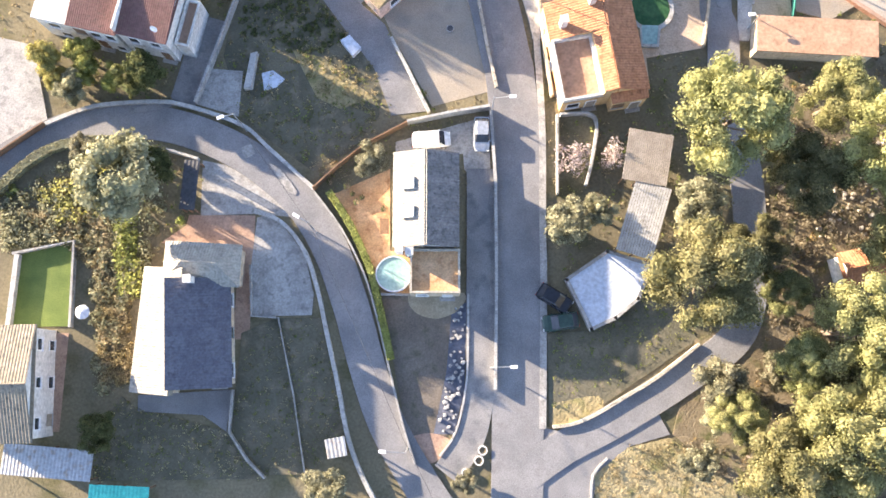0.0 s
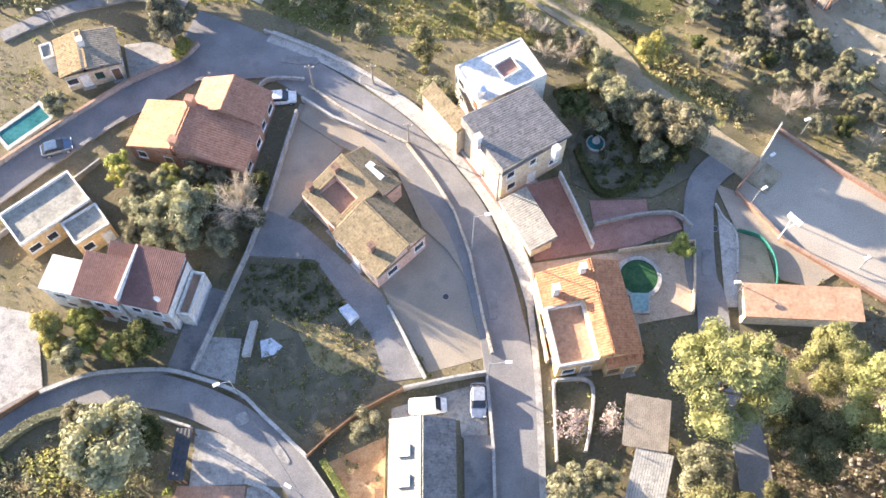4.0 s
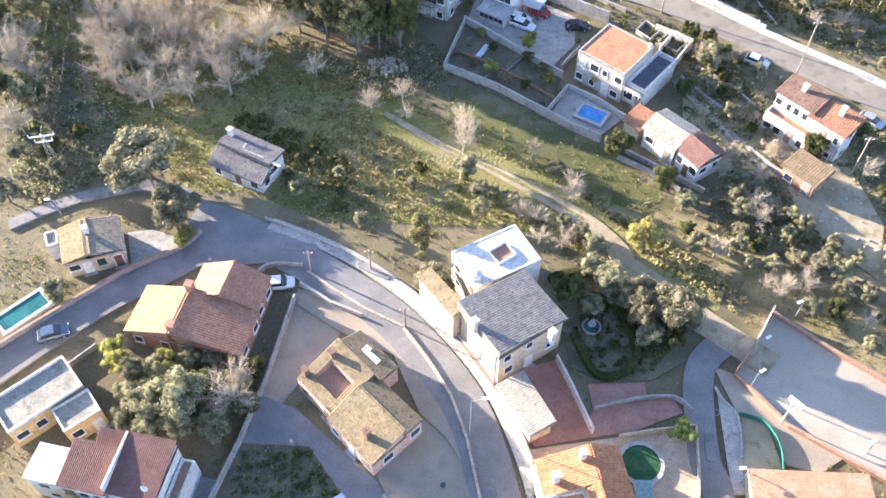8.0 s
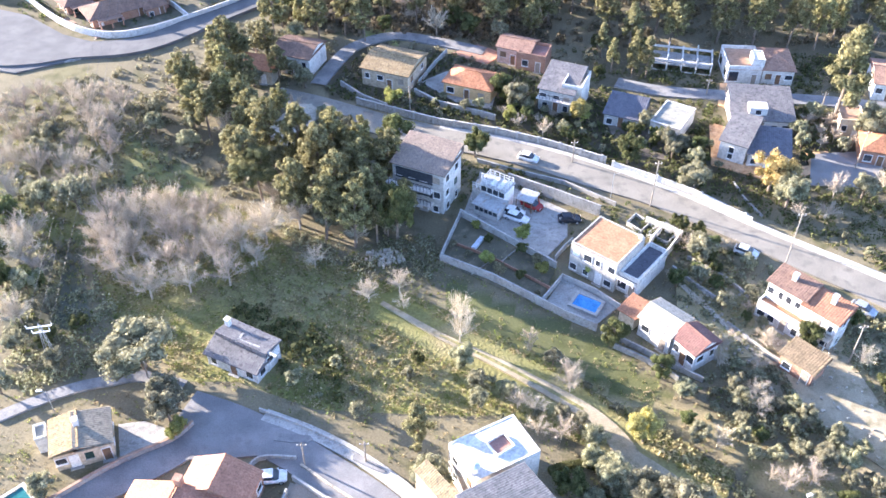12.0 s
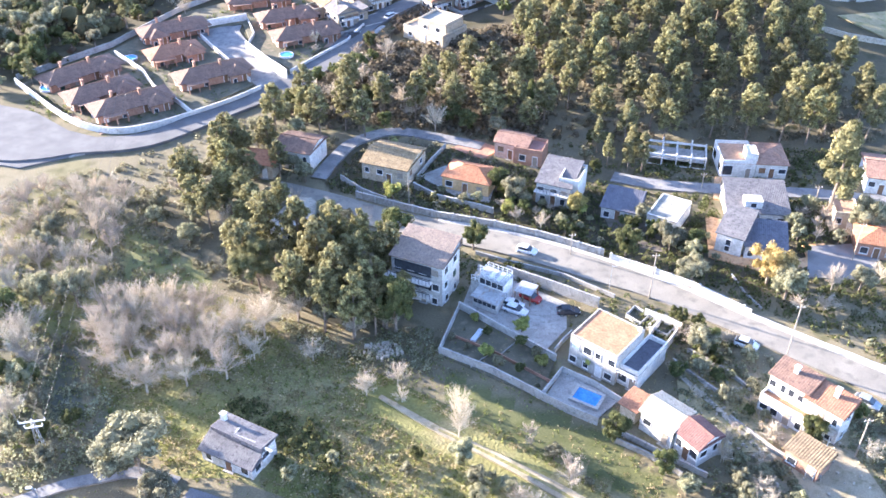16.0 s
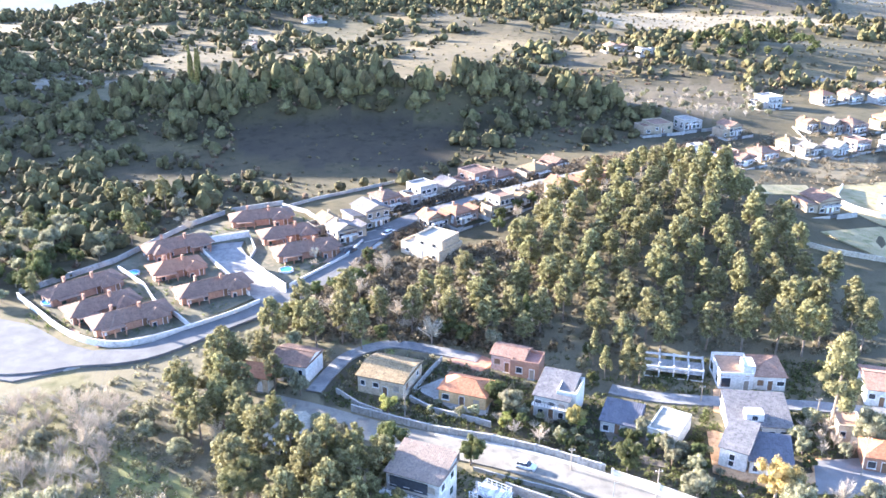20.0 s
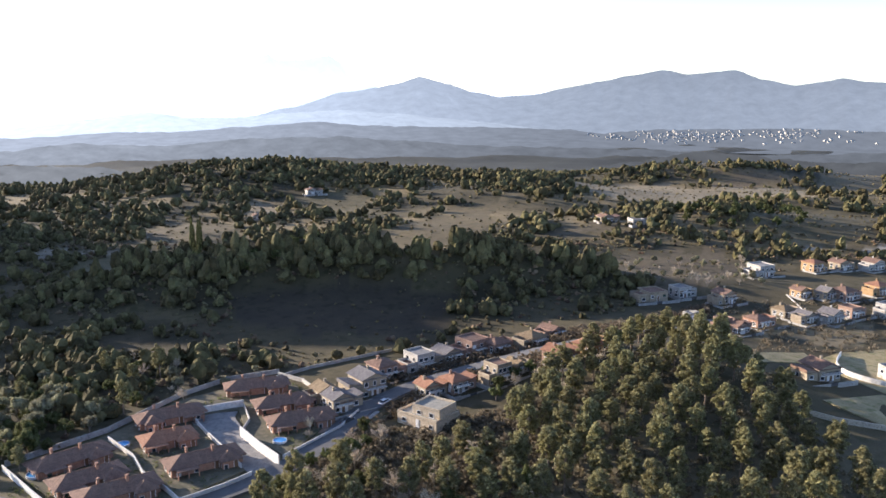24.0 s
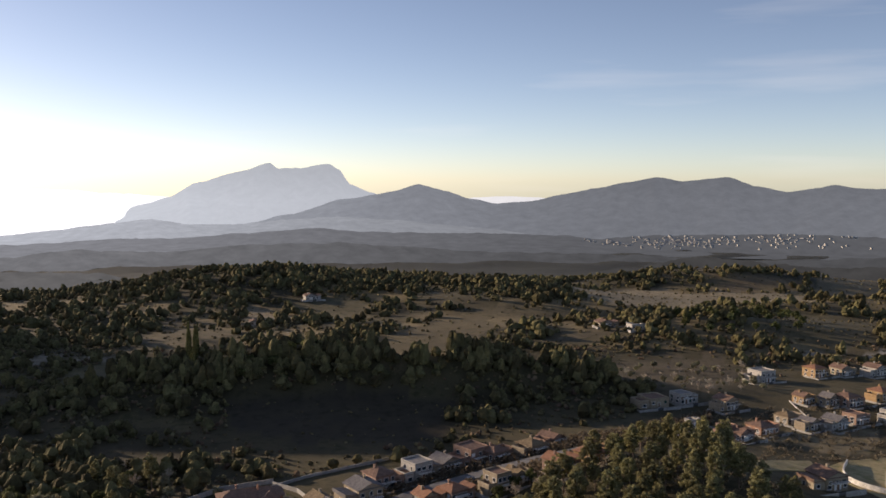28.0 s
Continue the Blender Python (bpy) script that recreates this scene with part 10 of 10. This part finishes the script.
fence_wall('house_wall', [(0.1, 150.1), (4.4, 145.8), (12.8, 141.6), (14.8, 140.5)], 1.20, 0.25, 'concrete', 'garden wall along the street', cap='concrete_pale', posts=5.0)
fence_wall('house_wall', [(0.7, 153.3), (3.7, 160.0), (6.8, 165.9)], 1.20, 0.20, 'concrete_pale', 'pale garden wall between houses')
fence_wall('house_wall', [(-14.5, 153.9), (-9.8, 148.4), (-5.3, 145.2)], 1.20, 0.25, 'concrete_pale', 'pale curved garden wall')
fence_wall('estate_wall', [(-94.6, 201.0), (-87.4, 193.0), (-77.9, 182.6), (-70.3, 176.8), (-63.1, 174.7), (-56.0, 177.2), (-49.7, 181.6), (-41.0, 188.8), (-35.5, 195.0)], 1.60, 0.30, 'plaster_white', 'white rendered wall of the villa estate', smooth=3)
fence_wall('estate_wall', [(-42.2, 218.8), (-36.0, 209.0), (-29.9, 200.6)], 3.00, 0.30, 'plaster_white', 'tall white rendered wall beside the square')
fence_wall('estate_wall', [(-58.0, 232.4), (-51.0, 220.0), (-45.6, 211.2), (-38.6, 199.4)], 1.40, 0.30, 'plaster_white', 'white rendered wall beside the square')
fence_wall('estate_wall', [(-57.8, 234.2), (-51.0, 237.6), (-45.1, 240.2)], 2.20, 0.30, 'plaster_white', 'white rendered wall closing the square')
fence_wall('estate_wall', [(-75.2, 217.2), (-65.7, 206.0), (-60.8, 196.6), (-53.2, 188.0), (-49.2, 182.6)], 1.50, 0.30, 'plaster_white', 'white rendered wall between villa gardens')
fence_wall('estate_wall', [(-95.0, 203.2), (-77.4, 223.0), (-73.6, 231.0), (-64.9, 250.2), (-54.5, 265.0), (-39.6, 272.4)], 1.50, 0.30, 'concrete', 'pale garden wall of the villa estate')
fence_wall('estate_wall', [(-45.0, 239.8), (-41.6, 229.0), (-42.4, 219.4)], 1.20, 0.30, 'concrete_pale', 'pale garden wall of the villa estate')
fence_wall('estate_wall', [(-39.6, 270.0), (-31.0, 262.0), (-25.0, 250.0)], 1.30, 0.30, 'concrete_pale', 'pale garden wall of the villa estate')
fence_wall('estate_wall', [(-29.5, 204.4), (-16.7, 222.8), (-12.7, 233.8)], 1.30, 0.30, 'plaster_white', 'white rendered wall of the villa estate')
fence_wall('estate_wall', [(-42.0, 262.1), (-39.2, 267.2), (-29.6, 277.8), (-4.3, 297.4)], 1.00, 0.30, 'concrete', 'pale garden wall of the villa estate')
fence_wall('far_wall', [(105.8, 219.8), (112.8, 215.8), (124.6, 212.2), (134.9, 207.9)], 1.40, 0.40, 'stone', 'pale stone terrace wall')
fence_wall('far_wall', [(169.1, 377.1), (164.7, 349.1), (162.6, 336.3)], 0.60, 0.30, 'concrete', 'pale wall on the slope')
fence_wall('ring_wall', [(149.0, 286.8), (140.4, 272.3), (137.5, 260.1), (143.8, 251.3), (154.7, 248.1)], 1.80, 0.40, 'plaster_white', 'curved white wall', smooth=4)

# ---- vehicles ----
car(4.3, 24.9, -91.4, 'paint_silver', 'silver hatchback parked in the concrete bay', 3.7)
car(-1.0, 24.4, 2.4, 'paint_white', 'white panel van parked beside the house', 4.0, van=True)
car(11.3, 7.5, -33.8, 'paint_dark', 'black car parked beside the covered pool', 3.7)
car(11.8, 5.1, -173.1, 'paint_green', 'dark green estate car parked on the verge', 3.7)
car(-18.2, 63.2, 4.1, 'paint_white', 'white car parked beside the brick house', 3.7)
car(-44.5, 56.8, 17.7, 'paint_blue', 'blue-grey car parked on the lane', 3.7)
car(15.9, 111.3, -32.8, 'paint_white', 'white car in the concrete court', 4.2)
car(24.4, 110.6, -1.9, 'paint_dark', 'black car in the concrete court', 3.7)
car(15.6, 112.6, -24.0, 'paint_white', 'white car in the concrete court', 3.7)
car(18.8, 114.4, -36.4, 'paint_red', 'red car under a shelter', 3.7)
car(19.6, 127.6, -27.0, 'paint_white', 'white car parked on the far street', 3.7)
car(57.0, 94.9, -56.7, 'paint_silver', 'silver car parked on the far street', 3.9)
car(63.8, 88.8, -43.1, 'paint_silver', 'grey car parked on the far street', 3.7)
car(50.5, 101.7, -34.4, 'paint_white', 'pale car on the far street', 3.7)
car(-5.5, 240.2, 55.6, 'paint_white', 'car parked on the estate road', 4.7)
car(-15.3, 226.9, 56.6, 'paint_dark', 'car parked on the estate road', 4.7)
car(20.4, 263.8, 51.0, 'paint_dark', 'car parked on the estate road', 4.7)
car(31.1, 266.8, 48.9, 'paint_dark', 'car parked on the estate road', 4.7)
car(7.8, 254.2, 53.4, 'paint_silver', 'car parked on the estate road', 4.7)
car(77.9, 293.4, 62.0, 'paint_dark', 'car parked on the estate road', 4.7)

# ---- lamps, poles and cables ----
street_lamp(4.6, 0.6, 0.0, 7.0, 1.6)
street_lamp(5.3, 26.9, 0.0, 7.0, 1.6)
street_lamp(-3.9, -7.2, 175.0, 6.5, 1.9)
street_lamp(-20.5, 25.9, 200.0, 6.5, 1.0)
street_lamp(-13.1, 14.9, 150.0, 6.5, 1.0)
street_lamp(4.3, 42.3, 5.0, 8.8, 1.2)
street_lamp(32.2, 116.7, 0.0, 5.0, 1.5)
street_lamp(-47.4, 74.6, 180.0, 4.0, 0.5)
street_lamp(33.1, 36.1, 180.0, 4.0, 0.6)
street_lamp(38.5, 51.7, 30.0, 3.4, 0.4)
street_lamp(36.8, 47.4, 30.0, 3.4, 0.4)
street_lamp(44.6, 56.9, 200.0, 3.4, 0.4)
street_lamp(47.6, 39.1, 200.0, 3.4, 0.4)
utility_pole(-2.7, 56.7, 4.4)
utility_pole(7.4, 48.7, 6.5)
utility_pole(-14.4, 65.1, 4.6)
utility_pole(-7.0, 65.3, 4.2)
utility_pole(55.1, 97.7, 11.4)
utility_pole(38.3, 114.1, 9.1)
utility_pole(-36.4, 79.7, 5.2)
utility_pole(56.2, 147.6, 3.8)
utility_pole(76.7, 142.1, 3.8)
utility_pole(76.0, 123.2, 7.9)
utility_pole(27.2, 126.6, 4.7)
utility_pole(-32.0, 163.0, 3.7)
utility_pole(58.0, 79.1, 7.6)
utility_pole(-1.0, 144.0, 5.6)
pylon(-50.1, 83.5, 6.7, 10)
wire((-51.7, 83.5, 7.0), (-60.3, 165.9, 14.0), 1.2)
wire((-50.1, 83.5, 7.0), (-58.7, 165.9, 14.0), 1.2)
wire((-48.5, 83.5, 7.0), (-57.1, 165.9, 14.0), 1.2)
wire((-19.8, 24.7, 6.5), (-12.8, 14.5, 6.3), 0.6)
wire((-12.8, 14.5, 6.3), (-3.9, -6.3, 6.4), 0.8)
wire((-3.9, -6.3, 6.4), (-1.2, -11.8, 6.4), 0.5)

# ---- pools, gardens and small buildings ----
round_pool(-5.1, 10.3, 1.85, 1.1, 'round above-ground pool with pale turquoise water', 'pool_pale')
pool('swimming_pool', -49.0, 60.1, 42.6, 5.8, 2.4, 'water_teal', 'rectangular pool with dark teal water and white coping')
pool('swimming_pool', 24.2, 91.4, -32.9, 3.6, 2.5, 'water_blue', 'bright blue pool in a paved yard')
round_pool(-70.6, 214.0, 1.7, 0.9, 'round blue garden pool beside a villa', 'water_blue')
round_pool(-31.6, 214.6, 1.8, 0.9, 'round blue garden pool beside a villa', 'water_blue')
round_pool(-85.4, 197.4, 2.2, 0.9, 'round blue garden pool beside a villa', 'water_blue')
key_pool(22.7, 38.5, 2.1)
slab_thing('covered_pool', [(12.6, 9.4), (16.9, 12.2), (21.4, 10.7), (19.8, 7.3), (17.4, 5.4), (14.9, 4.3)], -0.2, 0.9, 'cover_white', 'large pool under a pale winter cover with concrete rim', 'covered pool', 'concrete', 0.12, 0.35)
canopy('pergola', 21.1, 21.6, -11.3, 4.6, 5.4, 2.6, 'wood_grey', 'grey board roof on posts beside the garden', 'pergola', 22)
canopy('pergola', 20.4, 15.2, -18.5, 3.8, 7.6, 2.5, 'concrete_pale', 'weathered pale slatted pergola above the pool', 'pergola', 14)
canopy('garden_shed', -39.2, -7.8, -5.9, 8.9, 3.0, 2.2, 'corrugated', 'low shed with grey corrugated roof', 'shed', 0)
canopy('awning', -32.1, -11.3, -3.6, 5.9, 2.3, 2.2, 'awning_green', 'turquoise green awning beside the house', 'awning', 0)
canopy('garden_shed', -10.9, -6.9, 9.7, 2.0, 1.9, 2.0, 'corrugated', 'small corrugated lean-to beside the lane', 'shed', 0)
canopy('car_shelter', 18.0, 114.6, -30.7, 3.0, 3.3, 2.2, 'corrugated', 'small shelter over a red car', 'shelter', 0)
canopy('car_shelter', -25.8, 19.7, -5.4, 1.6, 5.2, 2.2, 'metal_dark', 'narrow dark roofed passage beside the house', 'shelter', 0)
fountain(19.6, 56.0)
hoop(39.2, 43.0, 3.4, 40)
planter(3.6, -7.6, 0.5, 'white painted ring planter at the drive corner')
planter(3.2, -8.6, 0.5, 'white painted ring planter at the drive corner')
planter(1.9, -9.8, 0.5, 'white painted ring planter at the drive corner')
pot(-8.9, 17.9, 1.0)
pot(-8.3, 18.4, 0.8)
pot(-6.1, 17.1, 0.9)
pot(-9.9, 19.6, 1.1)
pot(-9.3, 18.8, 0.8)
pot(-11.7, 20.1, 1.0)
table_set(-6.0, 15.3, 90)
parasol(-36.4, 6.9, 0.75, 'small white round parasol beside the turf lawn')
log_thing((34.4, -7.0), (40.8, -7.1), 0.2, 'pale fallen tree trunk bleached by the sun')
log_thing((32.3, -10.4), (30.6, -8.5), 0.2, 'pale dead branches under the pines')
skeleton_house(54.1, 159.4, -15.5, 11.8, 6.0, 2.4)
slab_thing('bench', [(8.2, 104.4), (8.9, 104.0), (10.5, 106.6), (9.8, 107.0)], 0.0, 0.55, 'cover_white', 'white bench slab on the garden lawn', 'bench')
slab_thing('tarpaulin', [(-19.0, 32.2), (-17.8, 32.5), (-16.5, 31.5), (-17.4, 30.6), (-18.7, 30.3)], 0.0, 0.12, 'cover_white', 'crumpled pale tarpaulin on the rough plot', 'tarpaulin')
slab_thing('white_chest', [(-10.5, 35.4), (-9.5, 36.0), (-8.3, 34.6), (-9.2, 33.7)], 0.0, 0.9, 'cover_white', 'white plastic garden chest beside the drive', 'chest')
slab_thing('side_wall_block', [(-20.0, 34.1), (-19.3, 34.3), (-19.9, 30.4), (-20.7, 30.3)], 0.0, 1.0, 'concrete_pale', 'pale concrete block beside the rough plot', 'block')
manhole(1.2, 36.8)
manhole(7.3, 30.6)
manhole(6.5, 31.5)
manhole(-30.9, 27.5)
manhole(-24.0, 67.8)
manhole(-14.1, 69.4)
manhole(32.2, 44.4)

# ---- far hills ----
# haze painted as glow, paler and bluer on the farther ridges
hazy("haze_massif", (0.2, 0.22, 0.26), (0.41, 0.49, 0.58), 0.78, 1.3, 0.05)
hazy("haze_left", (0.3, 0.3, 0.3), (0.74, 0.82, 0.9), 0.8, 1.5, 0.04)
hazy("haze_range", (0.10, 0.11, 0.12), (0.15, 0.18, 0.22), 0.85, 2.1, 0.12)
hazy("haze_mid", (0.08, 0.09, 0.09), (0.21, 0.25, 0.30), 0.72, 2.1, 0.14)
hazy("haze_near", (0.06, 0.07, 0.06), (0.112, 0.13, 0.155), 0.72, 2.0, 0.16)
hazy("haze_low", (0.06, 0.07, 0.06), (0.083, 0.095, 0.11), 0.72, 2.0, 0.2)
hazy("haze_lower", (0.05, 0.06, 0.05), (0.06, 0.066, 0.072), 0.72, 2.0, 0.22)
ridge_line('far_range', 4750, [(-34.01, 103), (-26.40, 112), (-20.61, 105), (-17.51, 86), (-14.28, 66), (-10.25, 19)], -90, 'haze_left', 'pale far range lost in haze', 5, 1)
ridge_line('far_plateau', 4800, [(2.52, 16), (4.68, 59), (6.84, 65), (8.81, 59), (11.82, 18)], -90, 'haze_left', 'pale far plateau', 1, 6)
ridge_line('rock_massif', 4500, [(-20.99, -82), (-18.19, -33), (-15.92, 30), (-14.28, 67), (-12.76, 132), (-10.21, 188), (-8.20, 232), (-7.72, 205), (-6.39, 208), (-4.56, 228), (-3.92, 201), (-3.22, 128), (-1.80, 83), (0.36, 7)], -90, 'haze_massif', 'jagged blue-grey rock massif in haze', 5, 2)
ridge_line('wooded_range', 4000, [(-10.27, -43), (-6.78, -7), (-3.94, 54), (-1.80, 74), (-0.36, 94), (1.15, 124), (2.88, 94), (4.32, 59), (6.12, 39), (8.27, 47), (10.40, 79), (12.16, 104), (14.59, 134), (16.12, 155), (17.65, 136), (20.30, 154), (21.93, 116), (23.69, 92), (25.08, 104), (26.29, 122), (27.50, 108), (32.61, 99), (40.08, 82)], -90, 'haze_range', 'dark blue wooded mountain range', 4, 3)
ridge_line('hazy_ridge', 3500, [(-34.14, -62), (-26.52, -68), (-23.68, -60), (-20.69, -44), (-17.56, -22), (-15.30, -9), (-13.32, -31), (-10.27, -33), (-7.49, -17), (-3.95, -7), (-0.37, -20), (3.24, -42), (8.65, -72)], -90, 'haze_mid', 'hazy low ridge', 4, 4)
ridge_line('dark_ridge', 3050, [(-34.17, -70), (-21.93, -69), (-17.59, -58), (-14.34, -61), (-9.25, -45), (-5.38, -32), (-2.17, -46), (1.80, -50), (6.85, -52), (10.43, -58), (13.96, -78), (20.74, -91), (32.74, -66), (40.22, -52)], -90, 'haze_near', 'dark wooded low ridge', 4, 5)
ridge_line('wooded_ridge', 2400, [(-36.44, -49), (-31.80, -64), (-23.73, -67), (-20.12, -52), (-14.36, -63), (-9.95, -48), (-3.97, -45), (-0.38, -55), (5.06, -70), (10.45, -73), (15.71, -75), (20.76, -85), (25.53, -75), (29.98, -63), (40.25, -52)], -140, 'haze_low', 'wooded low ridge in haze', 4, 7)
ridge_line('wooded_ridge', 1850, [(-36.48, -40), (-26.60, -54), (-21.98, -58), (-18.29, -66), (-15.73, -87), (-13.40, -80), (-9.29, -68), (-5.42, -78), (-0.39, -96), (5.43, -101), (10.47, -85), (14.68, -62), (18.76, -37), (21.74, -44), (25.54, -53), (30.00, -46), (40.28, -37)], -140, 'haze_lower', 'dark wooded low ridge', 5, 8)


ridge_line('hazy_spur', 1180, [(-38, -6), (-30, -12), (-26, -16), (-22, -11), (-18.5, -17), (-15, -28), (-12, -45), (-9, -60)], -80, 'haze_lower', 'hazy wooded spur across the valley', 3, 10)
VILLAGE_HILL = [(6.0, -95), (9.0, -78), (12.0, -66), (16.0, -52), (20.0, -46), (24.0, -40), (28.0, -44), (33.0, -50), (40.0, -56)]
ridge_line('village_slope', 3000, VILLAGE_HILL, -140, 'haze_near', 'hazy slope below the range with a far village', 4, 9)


def far_village(bearing, spread, up, n, seed, label):
    """White houses on the village slope; up: how high they stand on it, 0 to 1."""
    rng = random.Random(seed)
    verts, faces = [], []
    for k in range(n):
        b, f = bearing + rng.gauss(0, spread), min(0.97, max(0.62, rng.gauss(up, 0.09)))
        i = max(j for j in range(len(VILLAGE_HILL) - 1) if VILLAGE_HILL[j][0] <= max(b, 6.0))
        (p0, h0), (p1, h1) = VILLAGE_HILL[i], VILLAGE_HILL[i + 1]
        g = -140 + (h0 + (h1 - h0) * (b - p0) / (p1 - p0) + 140) * f + 1
        r = 3000 * (0.945 + 0.055 * (f - 0.62) / 0.38) - 6
        g -= DIP * r
        x, y = r * math.sin(radians(b)), r * math.cos(radians(b))
        w, d, h = rng.uniform(2.5, 6), rng.uniform(3, 5), rng.uniform(0.3, 1.8)
        o = len(verts)
        verts += [(x + sx * w, y + sy * d, g + z) for z in (-3, h) for sx, sy in ((-1, -1), (1, -1), (1, 1), (-1, 1))] + [(x - w, y, g + h + 2.0), (x + w, y, g + h + 2.0)]
        faces += [(o, o + 1, o + 5, o + 4), (o + 1, o + 2, o + 6, o + 5), (o + 2, o + 3, o + 7, o + 6), (o + 3, o, o + 4, o + 7), (o + 4, o + 5, o + 9, o + 8), (o + 6, o + 7, o + 8, o + 9), (o + 5, o + 6, o + 9), (o + 7, o + 4, o + 8)]
    ob = new("far_village", mesh_of("far_village", verts, faces, ["plaster_pale"]))
    tagged(ob, label, "village", kind="stuff")


far_village(17.4, 2.0, 0.8, 150, 1220, 'white houses of a far village below the hills')
far_village(24.0, 1.6, 0.85, 70, 1440, 'white houses of a far village on the slope')
far_village(13.2, 1.0, 0.85, 24, 1100, 'pale houses of a far hamlet')


def stones(name, poly, n, size, mat, label, seed):
    """Loose stones as one piece."""
    rng = random.Random(seed)
    xs, ys = [p[0] for p in poly], [p[1] for p in poly]
    verts, faces = [], []
    k = 0
    while k < n:
        x, y = rng.uniform(min(xs), max(xs)), rng.uniform(min(ys), max(ys))
        if not inside(x, y, poly):
            continue
        k += 1
        r, z = rng.uniform(*size), ground_z(x, y) + 0.3
        o = len(verts)
        for j in range(5):
            a = j * math.tau / 5 + rng.uniform(-0.3, 0.3)
            verts.append((x + r * math.cos(a) * rng.uniform(0.7, 1.2), y + r * math.sin(a) * rng.uniform(0.7, 1.2), z - 0.35))
        verts += [(verts[o + j][0] * 0.7 + x * 0.3, verts[o + j][1] * 0.7 + y * 0.3, z + r * 0.5) for j in range(5)]
        faces += [(o + j, o + (j + 1) % 5, o + 5 + (j + 1) % 5, o + 5 + j) for j in range(5)] + [tuple(o + 5 + j for j in range(5))]
    tagged(new(name, mesh_of(name, verts, faces, [mat])), label, "stones", kind="stuff")



stones('bed_stones', [(0.9, 6.6), (2.2, 7.1), (1.8, -1.6), (0.7, -5.8), (-0.9, -5.6), (0.3, 0.2)], 70, (0.1, 0.3), 'concrete_pale', 'pale loose stones on the slate bed', 3)
stones('rubble_heap', [(-7.4, 104.6), (-3.0, 104.4), (-2.0, 101.6), (-5.2, 100.6), (-8.2, 102.4)], 70, (0.15, 0.5), 'stone', 'heap of rubble and scrap below the pines', 9)
stones('slope_rubble', [(38.6, 97.8), (48.3, 93.8), (58.4, 80.1), (59.8, 70.3), (56.3, 61.8), (49.0, 70.7), (39.8, 80.7), (37.1, 89.5)], 140, (0.1, 0.35), 'stone', 'rubble on the stony slope', 4)
stones('wood_rubble', [(36.9, 23.1), (47.0, 24.1), (47.9, 13.2), (39.1, 13.4)], 120, (0.1, 0.35), 'stone', 'pale stones among the pines', 5)
